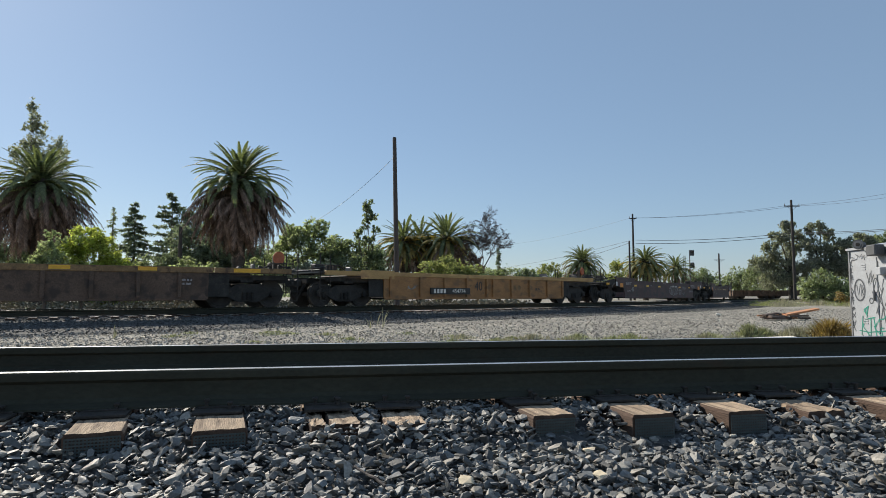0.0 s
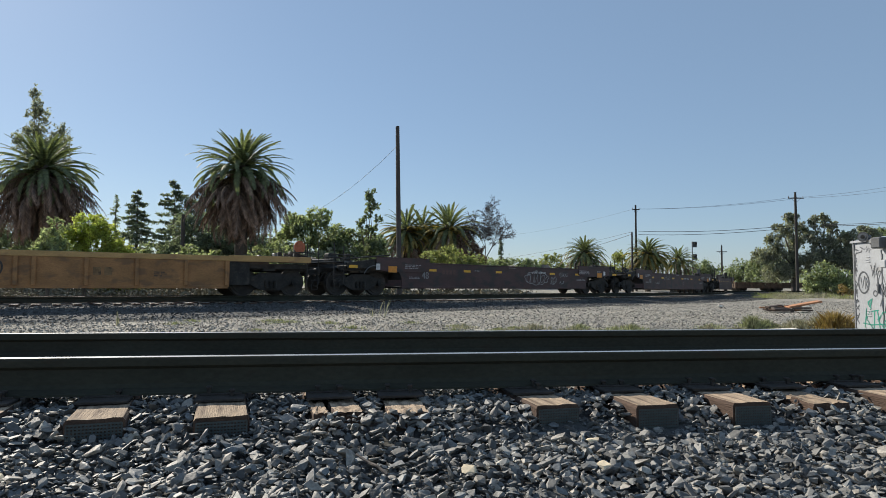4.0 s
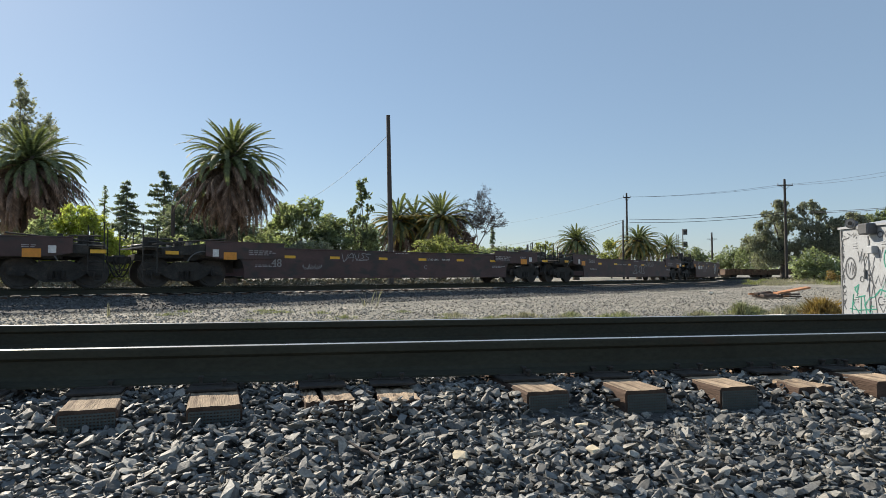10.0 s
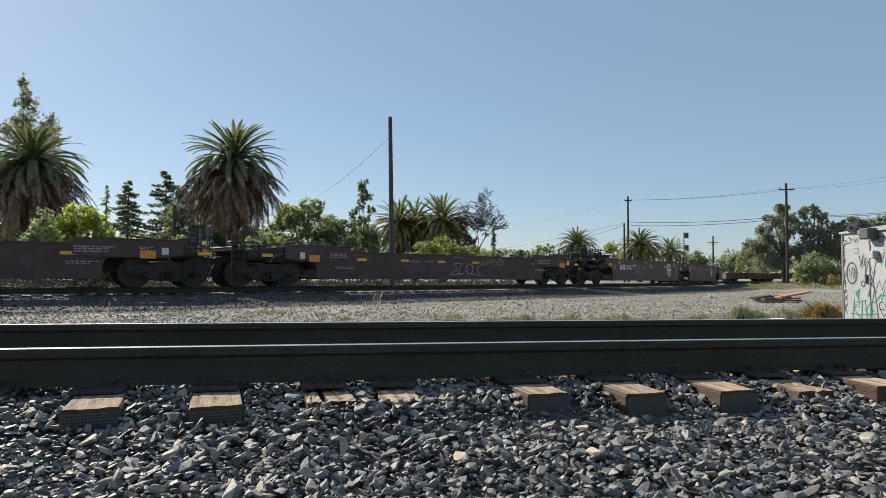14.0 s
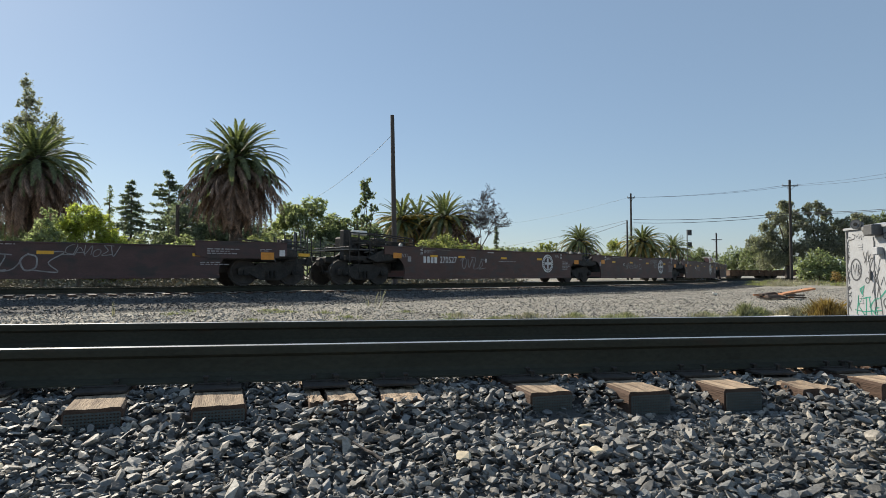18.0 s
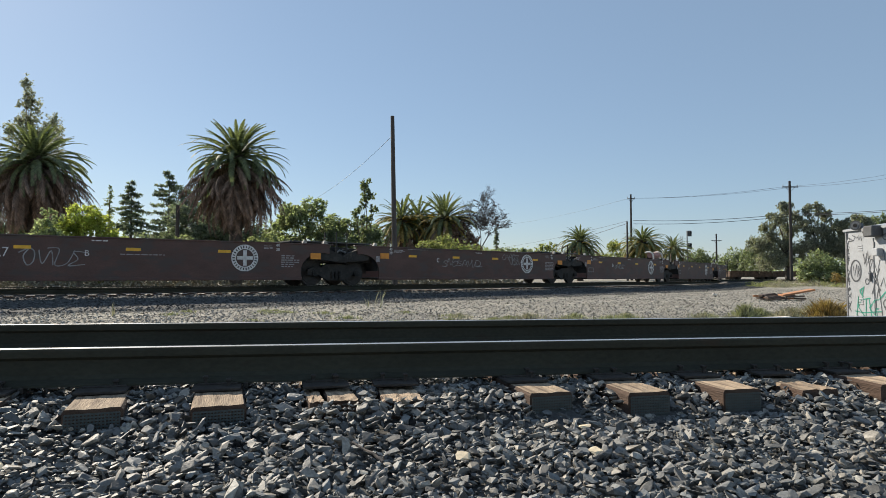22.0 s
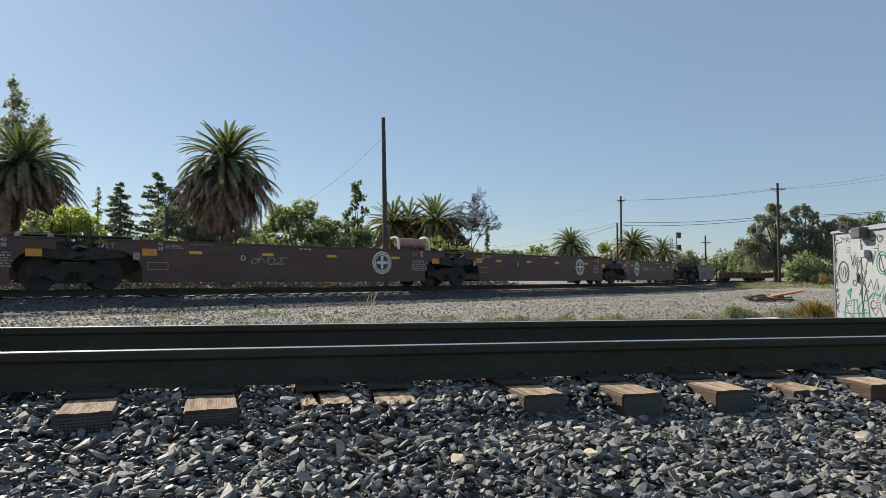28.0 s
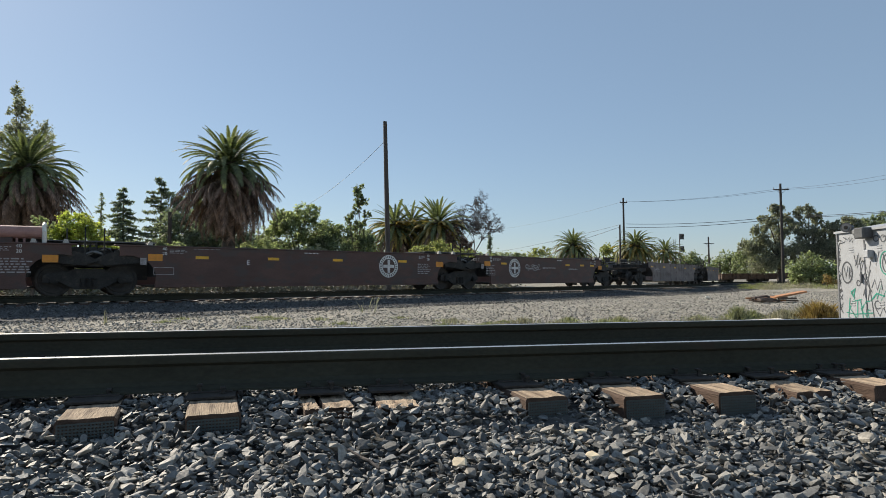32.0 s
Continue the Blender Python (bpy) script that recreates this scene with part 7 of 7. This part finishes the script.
    strokes(ring(1.38, 1.13, 0.10, 0.15), K)
    strokes([(0.98, 0.70), (1.06, 0.85), (1.12, 0.66), (1.22, 0.86), (1.26, 0.66)], K)
    strokes([(0.94, 0.46), (1.10, 0.60), (1.30, 0.56)], G, 0.03)
    strokes([(1.10, 0.50), (1.24, 0.78), (1.20, 0.46), (1.40, 0.74), (1.34, 0.44)], G, 0.022)
    strokes(ring(1.12, 0.40, 0.08, 0.07), K)
    strokes([(1.3, 1.3), (1.45, 0.9), (1.6, 1.2), (1.7, 0.8)], K)
    strokes(ring(1.6, 0.5, 0.2, 0.2), K)
    # small marks down the far edge and over the doors
    for k, z in enumerate((1.50, 1.36, 1.22, 0.80, 0.62)):
        strokes([(0.05, z), (0.11, z + 0.05), (0.07, z - 0.04), (0.13, z - 0.07 + 0.02 * k)], K)
    strokes([(0.36, 1.60), (0.42, 1.66), (0.40, 1.56), (0.50, 1.62), (0.48, 1.54)], K)
    strokes([(0.55, 1.10), (0.62, 1.30), (0.60, 1.06), (0.72, 1.26)], K)
    strokes([(0.66, 0.92), (0.80, 1.20), (0.90, 0.94), (0.98, 1.18)], K)
    strokes([(1.08, 1.36), (1.12, 1.10), (1.20, 1.34)], K)
    strokes(ring(1.14, 1.58, 0.07, 0.05), K)
    strokes(ring(1.32, 1.57, 0.06, 0.06), K)
    strokes([(0.88, 0.90), (0.98, 0.40), (1.02, 0.10)], K)
    strokes([(1.06, 0.34), (1.16, 0.20), (1.26, 0.36), (1.38, 0.16)], K)


build_cabinet()


# ---- things on the gravel, far rolling stock, houses ----
def build_far_things():
    # heap of discarded planks
    x, y = 11.99, 21.50
    rp = random.Random(12)
    heap = [(0.28, -0.1, 0.27, 1.25, 0.26, 8, -9, "plank")]
    for k in range(15):
        heap.append((rp.uniform(-0.7, 0.45), rp.uniform(-0.35, 0.4), 0.05 + 0.045 * (k % 4), rp.uniform(0.45, 1.0), rp.uniform(0.12, 0.22),
                     rp.uniform(-32, 32), rp.uniform(-6, 5), "plank_gray" if k % 5 else "plank"))
    for k, (dx, dy, dz, l, w, rz, ry, mat) in enumerate(heap):
        bm = box_bm(-l / 2, l / 2, -w / 2, w / 2, -0.03, 0.03, bevel=0.006)
        ob = part("plank", bm, M[mat])
        ob.matrix_basis = pose(x + dx, y + dy, dz + float(ground_z(x, y)), 3 * (-1) ** k, ry, rz)
        tagged(ob, "orange-brown discarded timber plank" if mat == "plank" else "dark weathered discarded timber plank", "plank", "heap of planks")
    x, y = 6.52, 12.30
    ob = part("board", box_bm(-0.42, 0.42, -0.14, 0.14, -0.02, 0.02, bevel=0.006), M["cap_white"])
    ob.matrix_basis = pose(x, y, 0.03, 2, -2, 4)
    tagged(ob, "white painted board lying on the gravel", "board")
    x, y = 11.43, 26.00
    ob = part("litter", box_bm(-0.12, 0.12, -0.06, 0.06, 0, 0.1, bevel=0.03), M["cap_white"])
    ob.matrix_basis = pose(x, y, float(ground_z(x, y)) - 0.01, 0, 12, 20)
    tagged(ob, "small crumpled white litter on the gravel", "litter")
    # crossing track beyond
    root = empty("crossing_track", pose(35.09, 74.00, 0.02, 0, 0, 2.0), "rusty track crossing the far end of the yard", "railway track", kind="structure")
    for q in (0, 1.505):
        rail(root, [(a, q, 0.0) for a in (-8, 0, 10, 20, 40, 90)])
    part("bed", box_bm(-9, 91, -1.2, 2.7, -0.25, -0.01), M["far_bed"], root)
    # old low gondola cars parked behind the crossing
    for (x, y), w in (((45.49, 92.00), 7.0), ((53.07, 95.00), 8.5)):
        g = empty("gondola_car", pose(x, y, 0.05, 0, 0, 4), "rusty low gondola car parked far off", "rail car", "parked gondola cars")
        part("body", box_bm(-w / 2, w / 2, -1.3, 1.3, 0.35, 1.15, bevel=0.03), M["car_brown"], g)
        part("top_rim", box_bm(-w / 2 - 0.05, w / 2 + 0.05, -1.36, 1.36, 1.15, 1.24), M["car_brown"], g)
        for u in np.linspace(-w / 2 + 0.4, w / 2 - 0.4, 6):
            part("rib", box_bm(u - 0.06, u + 0.06, -1.37, -1.30, 0.38, 1.14), M["car_brown"], g)
        for u in (-w / 2 + 1.2, w / 2 - 1.2):
            for du in (-0.5, 0.5):
                bm = bmesh.new()
                add_rod(bm, (u + du, -0.85, 0.36), (u + du, 0.85, 0.36), 0.36, seg=16)
                part("wheelset", bm, M["wheel"], g)
    # houses beyond the train
    for (x, y), w, h in (((13.68, 105.00), 7.0, 2.6), ((18.93, 120.00), 9.0, 2.4)):
        hs = empty("house", pose(x, y, 0, 0, 0, 12), "pale stucco house with a gray shingle roof far off", "house", "far houses")
        part("wall", box_bm(-w / 2, w / 2, -3, 3, 0, h), M["stucco"], hs)
        bm = bmesh.new()
        add_prism(bm, [(-w / 2 - 0.4, h), (w / 2 + 0.4, h), (w / 2 - 1.2, h + 1.5), (-w / 2 + 1.2, h + 1.5)], -3.4, 3.4)
        roof = part("roof", bm, M["roof"], hs)
        part("chimney", box_bm(-0.3, 0.3, -0.3, 0.3, h + 1.0, h + 2.3), M["stucco"], roof)
        for u in (-0.3, 0.15):
            win = part("window", box_bm(u * w - 0.5, u * w + 0.5, -3.03, -2.99, 1.0, 2.0), M["cap_white"], hs)
            part("pane", box_bm(u * w - 0.42, u * w + 0.42, -3.05, -3.028, 1.08, 1.92), M["glass"], win)


build_far_things()


motions()
